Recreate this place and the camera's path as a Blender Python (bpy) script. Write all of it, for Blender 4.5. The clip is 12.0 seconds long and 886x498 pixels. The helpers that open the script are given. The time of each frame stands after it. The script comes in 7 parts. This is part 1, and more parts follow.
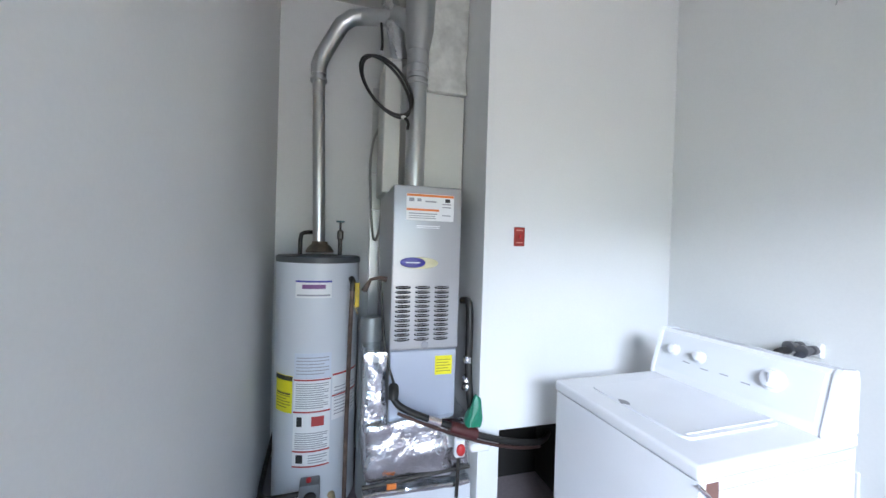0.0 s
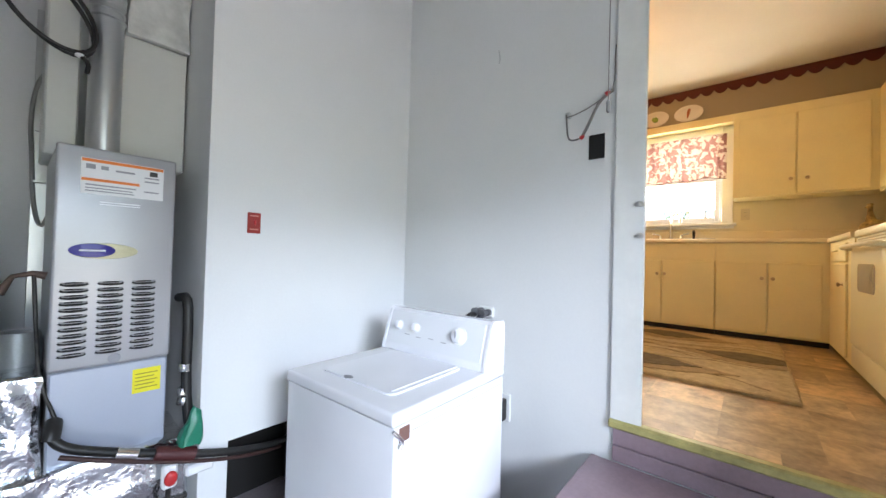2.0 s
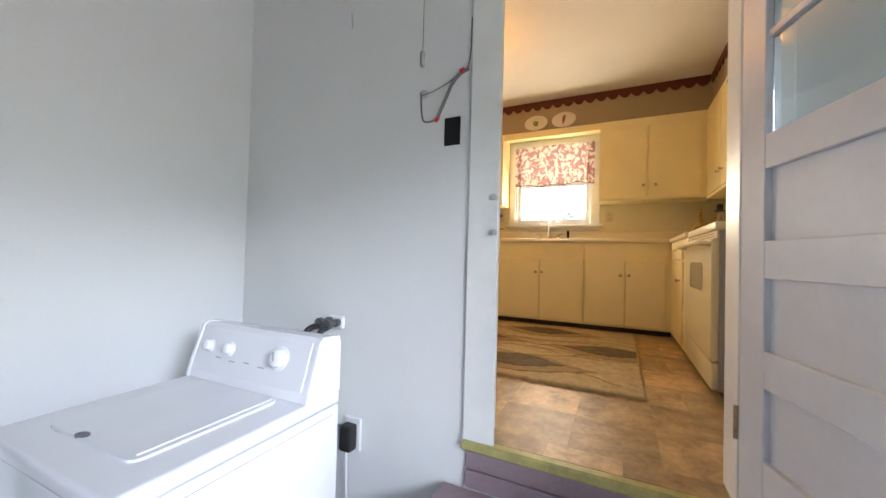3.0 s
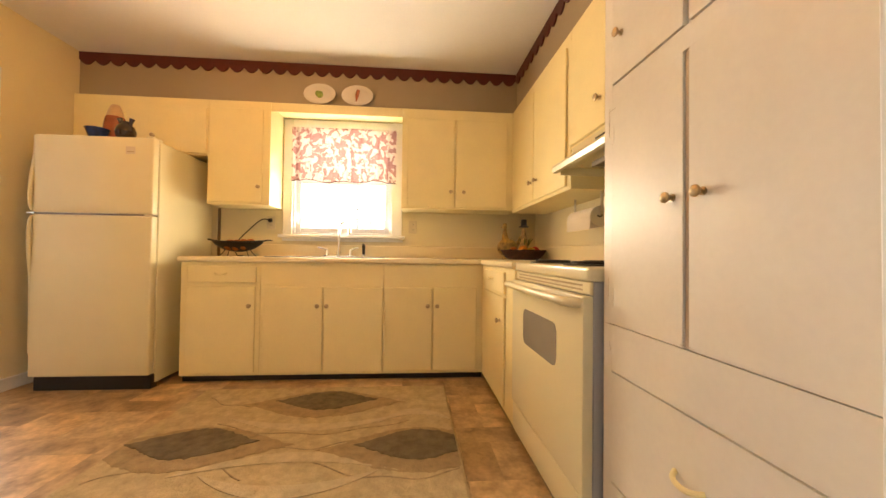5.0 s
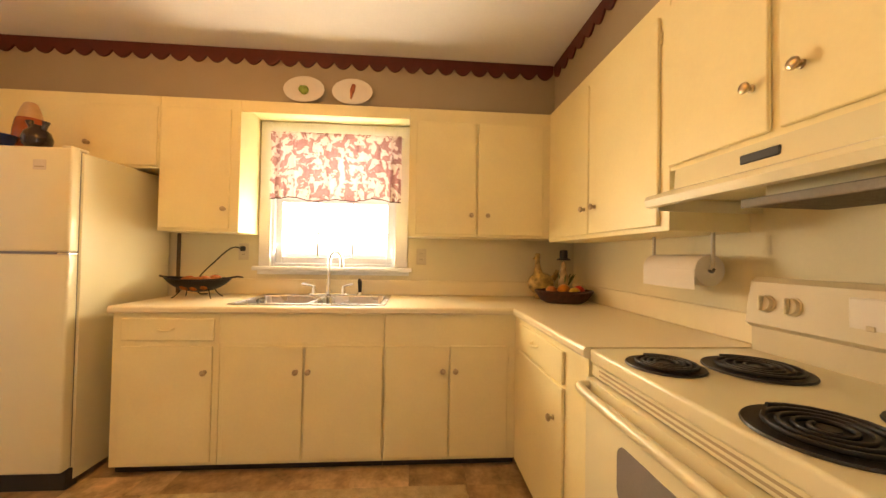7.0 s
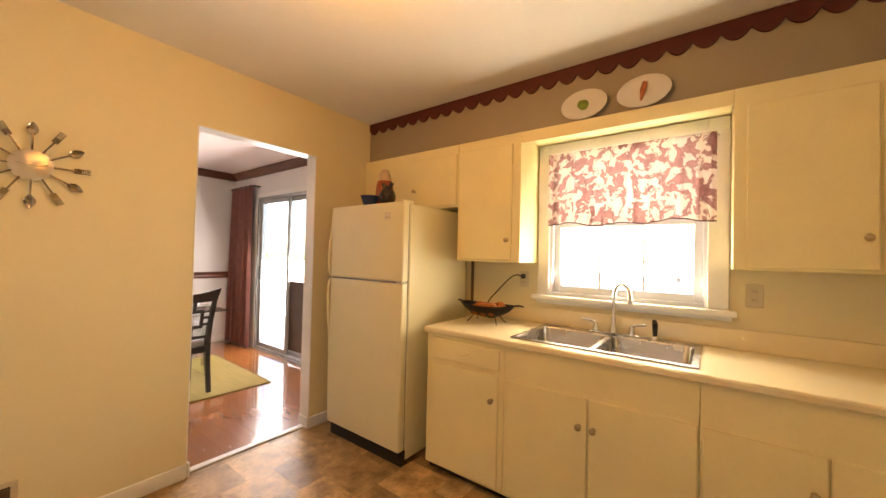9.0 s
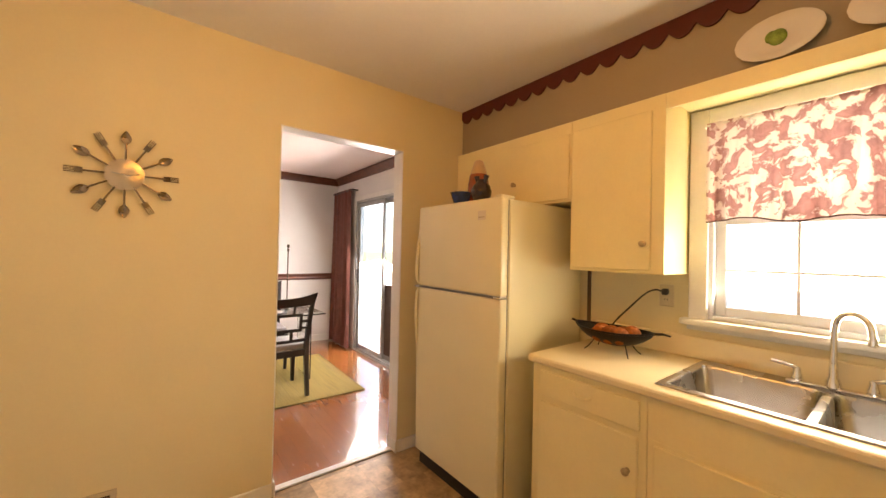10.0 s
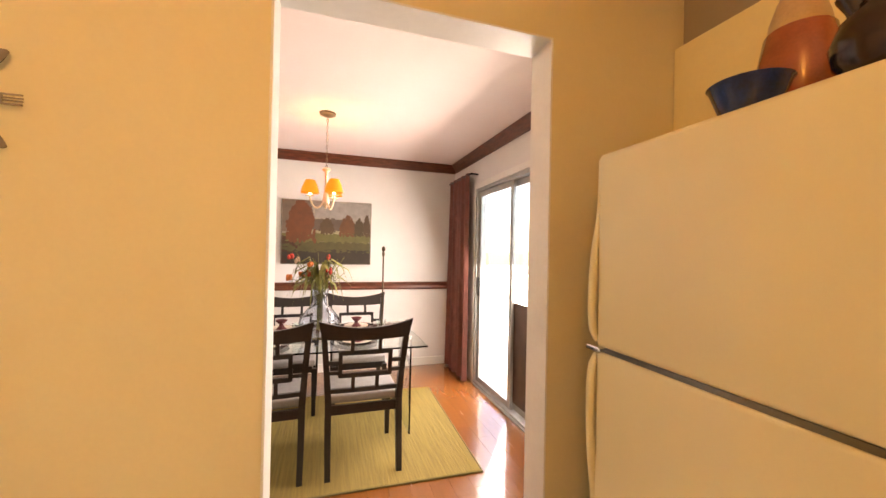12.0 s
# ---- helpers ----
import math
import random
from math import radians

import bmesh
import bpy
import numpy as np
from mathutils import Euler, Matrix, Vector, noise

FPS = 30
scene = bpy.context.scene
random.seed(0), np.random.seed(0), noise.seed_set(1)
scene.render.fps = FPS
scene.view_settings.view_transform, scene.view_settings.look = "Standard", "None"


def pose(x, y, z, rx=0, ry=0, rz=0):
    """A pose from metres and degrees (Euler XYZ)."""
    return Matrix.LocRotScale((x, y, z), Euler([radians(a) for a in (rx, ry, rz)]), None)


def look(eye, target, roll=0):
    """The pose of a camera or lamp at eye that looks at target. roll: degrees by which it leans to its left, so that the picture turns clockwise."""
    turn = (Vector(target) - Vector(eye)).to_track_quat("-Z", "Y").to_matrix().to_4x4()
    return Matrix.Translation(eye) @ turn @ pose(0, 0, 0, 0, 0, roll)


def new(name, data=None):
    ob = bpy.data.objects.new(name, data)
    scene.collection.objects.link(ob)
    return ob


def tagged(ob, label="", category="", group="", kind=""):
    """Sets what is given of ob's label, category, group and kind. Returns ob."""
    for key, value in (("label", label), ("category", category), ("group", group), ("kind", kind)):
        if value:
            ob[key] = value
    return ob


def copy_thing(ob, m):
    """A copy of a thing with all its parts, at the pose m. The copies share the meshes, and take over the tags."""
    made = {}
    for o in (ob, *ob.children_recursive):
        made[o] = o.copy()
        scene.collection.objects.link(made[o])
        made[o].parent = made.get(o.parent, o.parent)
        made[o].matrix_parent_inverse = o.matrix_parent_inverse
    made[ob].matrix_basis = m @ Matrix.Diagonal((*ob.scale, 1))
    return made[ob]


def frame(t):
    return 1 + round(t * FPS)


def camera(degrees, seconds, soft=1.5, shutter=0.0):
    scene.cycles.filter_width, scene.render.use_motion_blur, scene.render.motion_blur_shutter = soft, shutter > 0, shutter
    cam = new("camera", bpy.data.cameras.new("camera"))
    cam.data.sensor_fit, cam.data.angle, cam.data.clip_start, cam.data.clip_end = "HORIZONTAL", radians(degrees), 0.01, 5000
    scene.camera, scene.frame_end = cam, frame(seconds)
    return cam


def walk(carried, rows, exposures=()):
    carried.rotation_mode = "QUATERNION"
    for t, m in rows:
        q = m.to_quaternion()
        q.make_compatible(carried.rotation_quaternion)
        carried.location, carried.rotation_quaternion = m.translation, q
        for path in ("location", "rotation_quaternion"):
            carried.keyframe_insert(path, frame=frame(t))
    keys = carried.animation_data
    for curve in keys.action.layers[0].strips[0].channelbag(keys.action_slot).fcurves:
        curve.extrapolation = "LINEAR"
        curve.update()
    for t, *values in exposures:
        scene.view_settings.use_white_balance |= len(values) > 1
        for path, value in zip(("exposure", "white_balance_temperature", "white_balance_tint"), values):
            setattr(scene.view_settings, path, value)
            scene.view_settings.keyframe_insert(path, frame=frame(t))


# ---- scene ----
# camera and walk
cam = camera(101.5, 12.0)
PATH = [
    (0, (1.749, 0.304, 0.744), (2.298, 2.228, 0.725), 1.7),
    (0.5, (1.8, 0.26, 0.734), (2.671, 2.061, 0.746), 1.5),
    (1, (1.819, 0.243, 0.723), (2.959, 1.886, 0.734), 1.6),
    (1.5, (1.836, 0.232, 0.686), (3.194, 1.7, 0.711), 1.6),
    (2, (1.905, 0.207, 0.679), (3.434, 1.497, 0.709), 1.6),
    (2.5, (2.065, 0.144, 0.679), (3.727, 1.257, 0.713), 1.5),
    (3, (2.288, 0.133, 0.688), (4.087, 1.007, 0.726), 1.5),
    (3.5, (2.618, 0.188, 0.685), (4.572, 0.612, 0.727), 1.2),
    (3.7, (2.727, 0.198, 0.685), (4.704, 0.496, 0.728), 1.2),
    (5.3, (3.564, 0.229, 0.972), (5.554, 0.026, 1.01), 0.8),
    (5.5, (3.637, 0.213, 0.99), (5.625, -0.002, 1.03), 0.9),
    (6, (3.809, 0.174, 1.068), (5.796, -0.047, 1.104), 0.9),
    (6.5, (3.934, 0.205, 1.133), (5.921, -0.022, 1.172), 1.0),
    (7, (4.101, 0.278, 1.188), (6.095, 0.128, 1.226), 1.0),
    (7.5, (4.162, 0.359, 1.325), (6.153, 0.544, 1.36), 1.0),
    (7.7, (4.178, 0.374, 1.333), (6.144, 0.738, 1.379), 1.2),
    (9.3, (4.402, 0.415, 1.349), (5.891, 1.75, 1.379), 1.3),
    (9.5, (4.464, 0.472, 1.354), (5.875, 1.888, 1.38), 1.3),
    (10, (4.649, 0.703, 1.393), (5.874, 2.284, 1.414), 1.3),
    (10.5, (4.846, 0.956, 1.387), (5.922, 2.642, 1.401), 1.3),
    (11, (5.028, 1.262, 1.402), (5.942, 3.041, 1.414), 1.1),
    (11.5, (5.156, 1.588, 1.405), (5.89, 3.448, 1.412), 1.1),
    (12, (5.31, 1.9, 1.421), (5.911, 3.808, 1.432), 1.2),
]
EXPOSURES = [(0, 3.0, 6500, 10), (1.5, 2.88, 6550, 10), (2.5, 2.64, 6700, 11), (3.0, 2.53, 6800, 12), (3.7, 2.54, 7100, 13), (5.3, 3.02, 7000, 14), (6.0, 2.94, 7100, 14), (7.7, 2.82, 7400, 17), (9.3, 2.62, 6950, 14), (10.7, 2.60, 7500, 17), (12, 2.80, 7700, 17)]
walk(cam, [(t, look(eye, target, roll)) for t, eye, target, roll in PATH], EXPOSURES)

# daylight
world = bpy.data.worlds.new("sky")
scene.world = world
world.use_nodes = True
wn = world.node_tree.nodes
sky = wn.new("ShaderNodeTexSky")
sky.sky_type, sky.sun_disc = "NISHITA", False
sky.sun_elevation, sky.sun_rotation = radians(55), radians(-15)
wn["Background"].inputs["Strength"].default_value = 0.12
world.node_tree.links.new(sky.outputs["Color"], wn["Background"].inputs["Color"])


def lamp(name, kind, m, energy, color, size=0.1, size_y=None):
    data = bpy.data.lights.new(name, kind)
    data.energy, data.color = energy, color
    if kind == "AREA":
        data.size = size
        if size_y:
            data.shape, data.size_y = "RECTANGLE", size_y
    elif kind == "SUN":
        data.angle = radians(0.5)
    else:
        data.shadow_soft_size = size
    ob = new(name, data)
    ob.matrix_world = m
    return ob


lamp("sun", "SUN", look((0, 0, 0), (0.15, -0.55, -0.82)), 4.4, (1, 0.95, 0.88))
lamp("kitchen_window_daylight", "AREA", look((6.93, 0.87, 1.50), (5.2, 0.85, 2.30)), 8.0, (1, 0.87, 0.63), 0.85, 0.85)
lamp("patio_door_daylight", "AREA", look((6.99, 4.60, 1.05), (5.0, 4.5, 0.10)), 20, (1.0, 0.93, 0.87), 1.8, 1.95)
lamp("open_door_daylight", "AREA", look((-0.6, -6.0, 3.35), (2.9, 1.5, 0.0)), 228, (0.73, 0.82, 1.0), 4.2, 1.4)
lamp("kitchen_bulb", "POINT", pose(5.06, 1.40, 2.365), 3.4, (1, 0.41, 0.06), 0.09)
for k in range(3):
    lamp("chandelier_bulb", "POINT", pose(5.278 + 0.12 * math.cos(radians(180 + 120 * k)), 4.94 + 0.12 * math.sin(radians(180 + 120 * k)), 1.888), 0.75, (1, 0.52, 0.16), 0.012)

# ---------- mesh and node helpers ----------
ORG = {}


def mat(name, base, rough=0.5, metal=0.0, var=0.06, scale=3.0, bump=0.05, fine=180.0, tint=None, spot=0.0, spec=0.5, rand=0.0,
        stretch=(1, 1, 1), coat=0.0, piece=()):
    m = bpy.data.materials.new(name)
    m.use_nodes = True
    nt = m.node_tree
    n, ln = nt.nodes, nt.links.new
    b = n["Principled BSDF"]
    geo = n.new("ShaderNodeNewGeometry")
    mp = n.new("ShaderNodeMapping")
    mp.inputs["Scale"].default_value = stretch
    ln(geo.outputs["Position"], mp.inputs["Vector"])
    big = n.new("ShaderNodeTexNoise")
    big.inputs["Scale"].default_value, big.inputs["Detail"].default_value = scale, 4
    small = n.new("ShaderNodeTexNoise")
    small.inputs["Scale"].default_value, small.inputs["Detail"].default_value = fine, 2
    for t in (big, small):
        ln(mp.outputs["Vector"], t.inputs["Vector"])
    add = n.new("ShaderNodeMath")
    add.operation = "MULTIPLY_ADD"
    add.inputs[1].default_value = 0.35
    ln(small.outputs["Fac"], add.inputs[0])
    ln(big.outputs["Fac"], add.inputs[2])
    ramp = n.new("ShaderNodeValToRGB")
    lo = [max(0, c * (1 - 2.2 * var)) for c in base]
    hi = [min(1, c * (1 + 1.6 * var)) for c in (tint or base)]
    ramp.color_ramp.elements[0].position, ramp.color_ramp.elements[1].position = 0.42, 0.95
    ramp.color_ramp.elements[0].color, ramp.color_ramp.elements[1].color = (*lo, 1), (*hi, 1)
    ln(add.outputs[0], ramp.inputs["Fac"])
    col = ramp.outputs["Color"]
    if rand:
        info = n.new("ShaderNodeObjectInfo")
        hsv = n.new("ShaderNodeHueSaturation")
        mr = n.new("ShaderNodeMapRange")
        mr.inputs["To Min"].default_value, mr.inputs["To Max"].default_value = 1 - rand, 1 + rand
        ln(info.outputs["Random"], mr.inputs["Value"])
        ln(mr.outputs["Result"], hsv.inputs["Value"])
        ln(col, hsv.inputs["Color"])
        col = hsv.outputs["Color"]
    if piece:
        info2 = n.new("ShaderNodeObjectInfo")
        shift = n.new("ShaderNodeVectorMath")
        shift.operation = "SCALE"
        shift.inputs[0].default_value = (31, 17, 7)
        ln(info2.outputs["Random"], shift.inputs["Scale"])
        ln(shift.outputs["Vector"], mp.inputs["Location"])
        pr = n.new("ShaderNodeValToRGB")
        pr.color_ramp.interpolation = "CONSTANT"
        while len(pr.color_ramp.elements) < len(piece):
            pr.color_ramp.elements.new(0.5)
        for i, c in enumerate(piece):
            pr.color_ramp.elements[i].position = i / len(piece)
            pr.color_ramp.elements[i].color = (*c, 1)
        mx = n.new("ShaderNodeMix")
        mx.data_type, mx.blend_type = "RGBA", "MULTIPLY"
        mx.inputs["Factor"].default_value = 1
        ln(info2.outputs["Random"], pr.inputs["Fac"])
        ln(col, mx.inputs["A"])
        ln(pr.outputs["Color"], mx.inputs["B"])
        col = mx.outputs["Result"]
    ln(col, b.inputs["Base Color"])
    rr = n.new("ShaderNodeMapRange")
    rr.inputs["To Min"].default_value, rr.inputs["To Max"].default_value = max(0.02, rough * 0.86), min(1, rough * 1.14)
    ln(big.outputs["Fac"], rr.inputs["Value"])
    ln(rr.outputs["Result"], b.inputs["Roughness"])
    b.inputs["Metallic"].default_value = metal
    b.inputs["Specular IOR Level"].default_value = spec
    b.inputs["Coat Weight"].default_value = coat
    if bump:
        bp = n.new("ShaderNodeBump")
        bp.inputs["Strength"].default_value, bp.inputs["Distance"].default_value = bump, 0.01
        ln(add.outputs[0], bp.inputs["Height"])
        ln(bp.outputs["Normal"], b.inputs["Normal"])
    return m


def glow(name, color, strength):
    m = bpy.data.materials.new(name)
    m.use_nodes = True
    b = m.node_tree.nodes["Principled BSDF"]
    b.inputs["Base Color"].default_value = (*color, 1)
    b.inputs["Emission Color"].default_value = (*color, 1)
    b.inputs["Emission Strength"].default_value = strength
    return m


def glass(name, color=(1, 1, 1), rough=0.0, ior=1.45):
    m = bpy.data.materials.new(name)
    m.use_nodes = True
    b = m.node_tree.nodes["Principled BSDF"]
    b.inputs["Base Color"].default_value = (*color, 1)
    b.inputs["Roughness"].default_value = rough
    b.inputs["IOR"].default_value = ior
    b.inputs["Transmission Weight"].default_value = 1
    return m


def thing(name, base, label="", category="", group="", kind=""):
    ob = new(name)
    ob.empty_display_size = 0.05
    ob.location = base
    ORG[ob] = Vector(base)
    return tagged(ob, label, category, group, kind)


def part(name, bm, material, parent=None, label="", smooth=None):
    """One mesh object from a bmesh in world metres, under a thing or a part."""
    me = bpy.data.meshes.new(name)
    ob = new(name, me)
    o = ORG.get(parent, Vector((0, 0, 0))) if parent else Vector((0, 0, 0))
    bmesh.ops.translate(bm, vec=-o, verts=bm.verts)
    bmesh.ops.recalc_face_normals(bm, faces=bm.faces)
    bm.to_mesh(me)
    bm.free()
    if smooth is not None:
        me.shade_smooth()
        me.set_sharp_from_angle(angle=radians(smooth))
    if material:
        me.materials.append(material)
    if parent:
        ob.parent = parent
        ORG[ob] = o
    return tagged(ob, label)


def solo(name, bm, material, label, category="", group="", kind="", smooth=None):
    """A thing that is one mesh, with its origin at its own base."""
    xs = [v.co.copy() for v in bm.verts]
    c = Vector((sum(v.x for v in xs) / len(xs), sum(v.y for v in xs) / len(xs), min(v.z for v in xs)))
    bmesh.ops.translate(bm, vec=-c, verts=bm.verts)
    ob = part(name, bm, material, None, "", smooth)
    ob.location = c
    ORG[ob] = c
    return tagged(ob, label, category, group, kind)


def B(x0, x1, y0, y1, z0, z1, bev=0.0, bm=None, seg=1):
    out = bm or bmesh.new()
    t = bmesh.new() if bev else out
    r = bmesh.ops.create_cube(t, size=1)
    for v in r["verts"]:
        v.co = Vector(((x0 + x1) / 2 + v.co.x * (x1 - x0), (y0 + y1) / 2 + v.co.y * (y1 - y0), (z0 + z1) / 2 + v.co.z * (z1 - z0)))
    if bev:
        bmesh.ops.bevel(t, geom=list(t.edges), offset=bev, segments=seg, affect="EDGES", profile=0.6)
        join(out, t)
    return out


def join(bm, other):
    me = bpy.data.meshes.new("tmp")
    other.to_mesh(me)
    other.free()
    bm.from_mesh(me)
    bpy.data.meshes.remove(me)
    return bm


def ring(c, ax, r, seg, up=None, phase=0.0):
    ax = Vector(ax).normalized()
    u = (up or (Vector((0, 0, 1)) if abs(ax.z) < 0.9 else Vector((1, 0, 0)))).cross(ax).normalized()
    w = ax.cross(u)
    return [Vector(c) + (u * math.cos(2 * math.pi * i / seg + phase) + w * math.sin(2 * math.pi * i / seg + phase)) * r for i in range(seg)]


def skin(bm, rings, cap=True, close=False):
    vs = [[bm.verts.new(p) for p in r] for r in rings]
    n = len(vs[0])
    pairs = list(zip(vs, vs[1:])) + ([(vs[-1], vs[0])] if close else [])
    for a, b in pairs:
        for i in range(n):
            bm.faces.new((a[i], a[(i + 1) % n], b[(i + 1) % n], b[i]))
    if cap and not close:
        bm.faces.new(list(reversed(vs[0])))
        bm.faces.new(vs[-1])
    return bm


def cyl(p0, p1, r0, r1=None, seg=20, bm=None):
    bm = bm or bmesh.new()
    p0, p1 = Vector(p0), Vector(p1)
    return skin(bm, [ring(p0, p1 - p0, r0, seg), ring(p1, p1 - p0, r0 if r1 is None else r1, seg)])


def tube(pts, r, seg=10, bm=None, smooth=0, rs=None):
    """A round bar along a path; smooth: times the corners are rounded off."""
    bm = bm or bmesh.new()
    pts = [Vector(p) for p in pts]
    for _ in range(smooth):
        q = [pts[0]]
        for a, b in zip(pts, pts[1:]):
            q += [a.lerp(b, 0.25), a.lerp(b, 0.75)]
        pts = q + [pts[-1]]
    rings = []
    up = None
    for i, p in enumerate(pts):
        d = (pts[min(i + 1, len(pts) - 1)] - pts[max(i - 1, 0)]).normalized()
        if up is None:
            up = Vector((0, 0, 1)) if abs(d.z) < 0.9 else Vector((1, 0, 0))
        u = up.cross(d).normalized()
        w = d.cross(u)
        up = w
        rad = rs[min(len(rs) - 1, i)] if rs else r
        rings.append([p + (u * math.cos(2 * math.pi * k / seg) + w * math.sin(2 * math.pi * k / seg)) * rad for k in range(seg)])
    return skin(bm, rings)


def lathe(profile, c, seg=28, bm=None, sx=1.0, sy=1.0, wob=0.0, lobes=8):
    """Profile of (radius, height) turned round the upright through c."""
    bm = bm or bmesh.new()
    rings = []
    for r, z in profile:
        rings.append([Vector((c[0] + sx * r * math.cos(a) * (1 + wob * math.cos(lobes * a)), c[1] + sy * r * math.sin(a) * (1 + wob * math.cos(lobes * a)), c[2] + z))
                      for a in (2 * math.pi * i / seg for i in range(seg))])
    return skin(bm, rings)


def prism(poly, vec, bm=None):
    """A flat polygon of 3D points pushed along vec."""
    bm = bm or bmesh.new()
    a = [bm.verts.new(Vector(p)) for p in poly]
    b = [bm.verts.new(Vector(p) + Vector(vec)) for p in poly]
    n = len(a)
    bm.faces.new(a)
    bm.faces.new(list(reversed(b)))
    for i in range(n):
        bm.faces.new((a[i], b[i], b[(i + 1) % n], a[(i + 1) % n]))
    return bm


def ball(c, r, seg=16, sx=1, sy=1, sz=1, bm=None):
    prof = [(max(0.0008, r * math.sin(math.pi * i / 9)), -r * sz * math.cos(math.pi * i / 9)) for i in range(10)]
    return lathe(prof, c, seg, bm, sx, sy)


def frame_yz(x0, x1, y0, y1, z0, z1, w, bev=0.003):
    bm = B(x0, x1, y0, y0 + w, z0, z1, bev)
    B(x0, x1, y1 - w, y1, z0, z1, bev, bm)
    B(x0 + 0.001, x1 - 0.001, y0 + w, y1 - w, z0, z0 + w, bev, bm)
    B(x0 + 0.001, x1 - 0.001, y0 + w, y1 - w, z1 - w, z1, bev, bm)
    return bm


# ---------- materials ----------
wall_white = mat("wall_white", (0.74, 0.75, 0.74), 0.6, var=0.02, scale=1.4, bump=0.06, fine=90)
wall_kitchen = mat("wall_kitchen_cream", (0.74, 0.66, 0.43), 0.6, var=0.02, scale=1.4, bump=0.05, fine=90)
wall_grey = mat("soffit_taupe", (0.335, 0.275, 0.185), 0.7, var=0.03, scale=2, bump=0.04, fine=90)
wall_dining = mat("wall_dining_white", (0.74, 0.73, 0.73), 0.6, var=0.02, bump=0.04)
ceil_mat = mat("ceiling_white", (0.80, 0.79, 0.77), 0.8, var=0.02, scale=2, bump=0.1, fine=60)
# pink bounce from the red-brown floor is put into the white
ceil_pink = mat("ceiling_dining_pink_bounce", (0.78, 0.68, 0.67), 0.8, var=0.02, scale=2, bump=0.1, fine=60)
gloss_paint = mat("painted_trim", (0.78, 0.78, 0.75), 0.35, var=0.03, scale=6, bump=0.03, fine=60)
jamb_paint = mat("old_jamb_paint", (0.80, 0.81, 0.78), 0.4, var=0.025, scale=7, bump=0.06, fine=40)
cab_paint = mat("cabinet_cream_paint", (0.84, 0.74, 0.41), 0.42, var=0.025, scale=4, bump=0.035, fine=70)
# greyed cream, cool daylight from the laundry is put into the colour
pantry_cool_lit = mat("pantry_cream_cool_lit", (0.71, 0.68, 0.59), 0.40, var=0.03, scale=4, bump=0.05, fine=60)
groove = mat("cabinet_gap", (0.42, 0.34, 0.20), 0.8, var=0.05)
laminate = mat("counter_laminate", (0.80, 0.70, 0.46), 0.3, var=0.012, scale=12, bump=0.01, fine=300)
appliance = mat("appliance_enamel", (0.73, 0.67, 0.43), 0.30, var=0.012, scale=5, bump=0.03, fine=220, coat=0.12)
# bluish tint puts the sash's cool backlight into the white
window_backlit = mat("window_backlit_white", (0.70, 0.74, 0.80), 0.4, var=0.02, scale=6, bump=0.03)
# darker copy of the appliance enamel, carries the backguard's shade in its colour
backguard_shaded_enamel = mat("backguard_shaded_enamel", (0.62, 0.55, 0.37), 0.5, var=0.02, scale=5, bump=0.03, fine=220)
washer_white = mat("washer_enamel", (0.74, 0.75, 0.78), 0.24, var=0.015, scale=5, bump=0.01, coat=0.4)
black = mat("black_plastic", (0.015, 0.014, 0.013), 0.45, var=0.1)
toe_black = mat("black_vinyl_base", (0.02, 0.017, 0.015), 0.5, var=0.15)
# near-black colour stands in for the shade inside holes and gaps
recess_shade = mat("recess_shade_black", (0.012, 0.011, 0.01), 0.9, var=0.2)
brass = mat("aged_brass", (0.52, 0.41, 0.25), 0.30, 1.0, var=0.12, scale=60, bump=0.03)
steel = mat("stainless_steel", (0.46, 0.46, 0.47), 0.27, 1.0, var=0.02, scale=6, bump=0.0)
chrome = mat("chrome", (0.8, 0.8, 0.8), 0.08, 1.0, var=0.01, bump=0)
galv = mat("galvanised_steel", (0.60, 0.61, 0.61), 0.33, 1.0, var=0.025, scale=5, bump=0.0, fine=30, stretch=(1, 1, 0.3))
foil = mat("aluminium_foil", (0.78, 0.79, 0.81), 0.16, 1.0, var=0.05, scale=18, bump=0.9, fine=34)
furnace_grey = mat("furnace_enamel", (0.40, 0.40, 0.41), 0.3, 0.25, var=0.02, bump=0.01)
heater_white = mat("heater_enamel", (0.64, 0.66, 0.69), 0.3, var=0.015, bump=0.01)
paper = mat("label_paper", (0.80, 0.80, 0.80), 0.6, var=0.02, bump=0)
ink_grey = mat("label_print_grey", (0.32, 0.32, 0.34), 0.6, var=0.05, bump=0)
ink_red = mat("label_print_red", (0.42, 0.05, 0.05), 0.6, var=0.05, bump=0)
ink_orange = mat("label_orange", (0.80, 0.22, 0.04), 0.6, var=0.03, bump=0)
ink_blue = mat("label_blue", (0.06, 0.06, 0.32), 0.5, var=0.03, bump=0)
label_yellow = mat("label_yellow", (0.80, 0.72, 0.02), 0.5, var=0.03, bump=0)
red_plastic = mat("red_plastic", (0.52, 0.03, 0.03), 0.4, var=0.05)
purple_floor = mat("purple_floor_paint", (0.30, 0.22, 0.25), 0.45, var=0.10, scale=5, bump=0.1, fine=60)
# laundry ceiling greyed so that less light bounces onto the upper walls
dim_ceiling = mat("ceiling_grey_low_bounce", (0.52, 0.51, 0.48), 0.8, var=0.05, scale=3, bump=0.08, fine=50)
concrete = mat("concrete_floor", (0.30, 0.26, 0.27), 0.6, var=0.12, scale=3, bump=0.15, fine=50)
yellow_edge = mat("yellow_nosing_paint", (0.43, 0.39, 0.15), 0.45, var=0.14, scale=14, bump=0.1, fine=60)
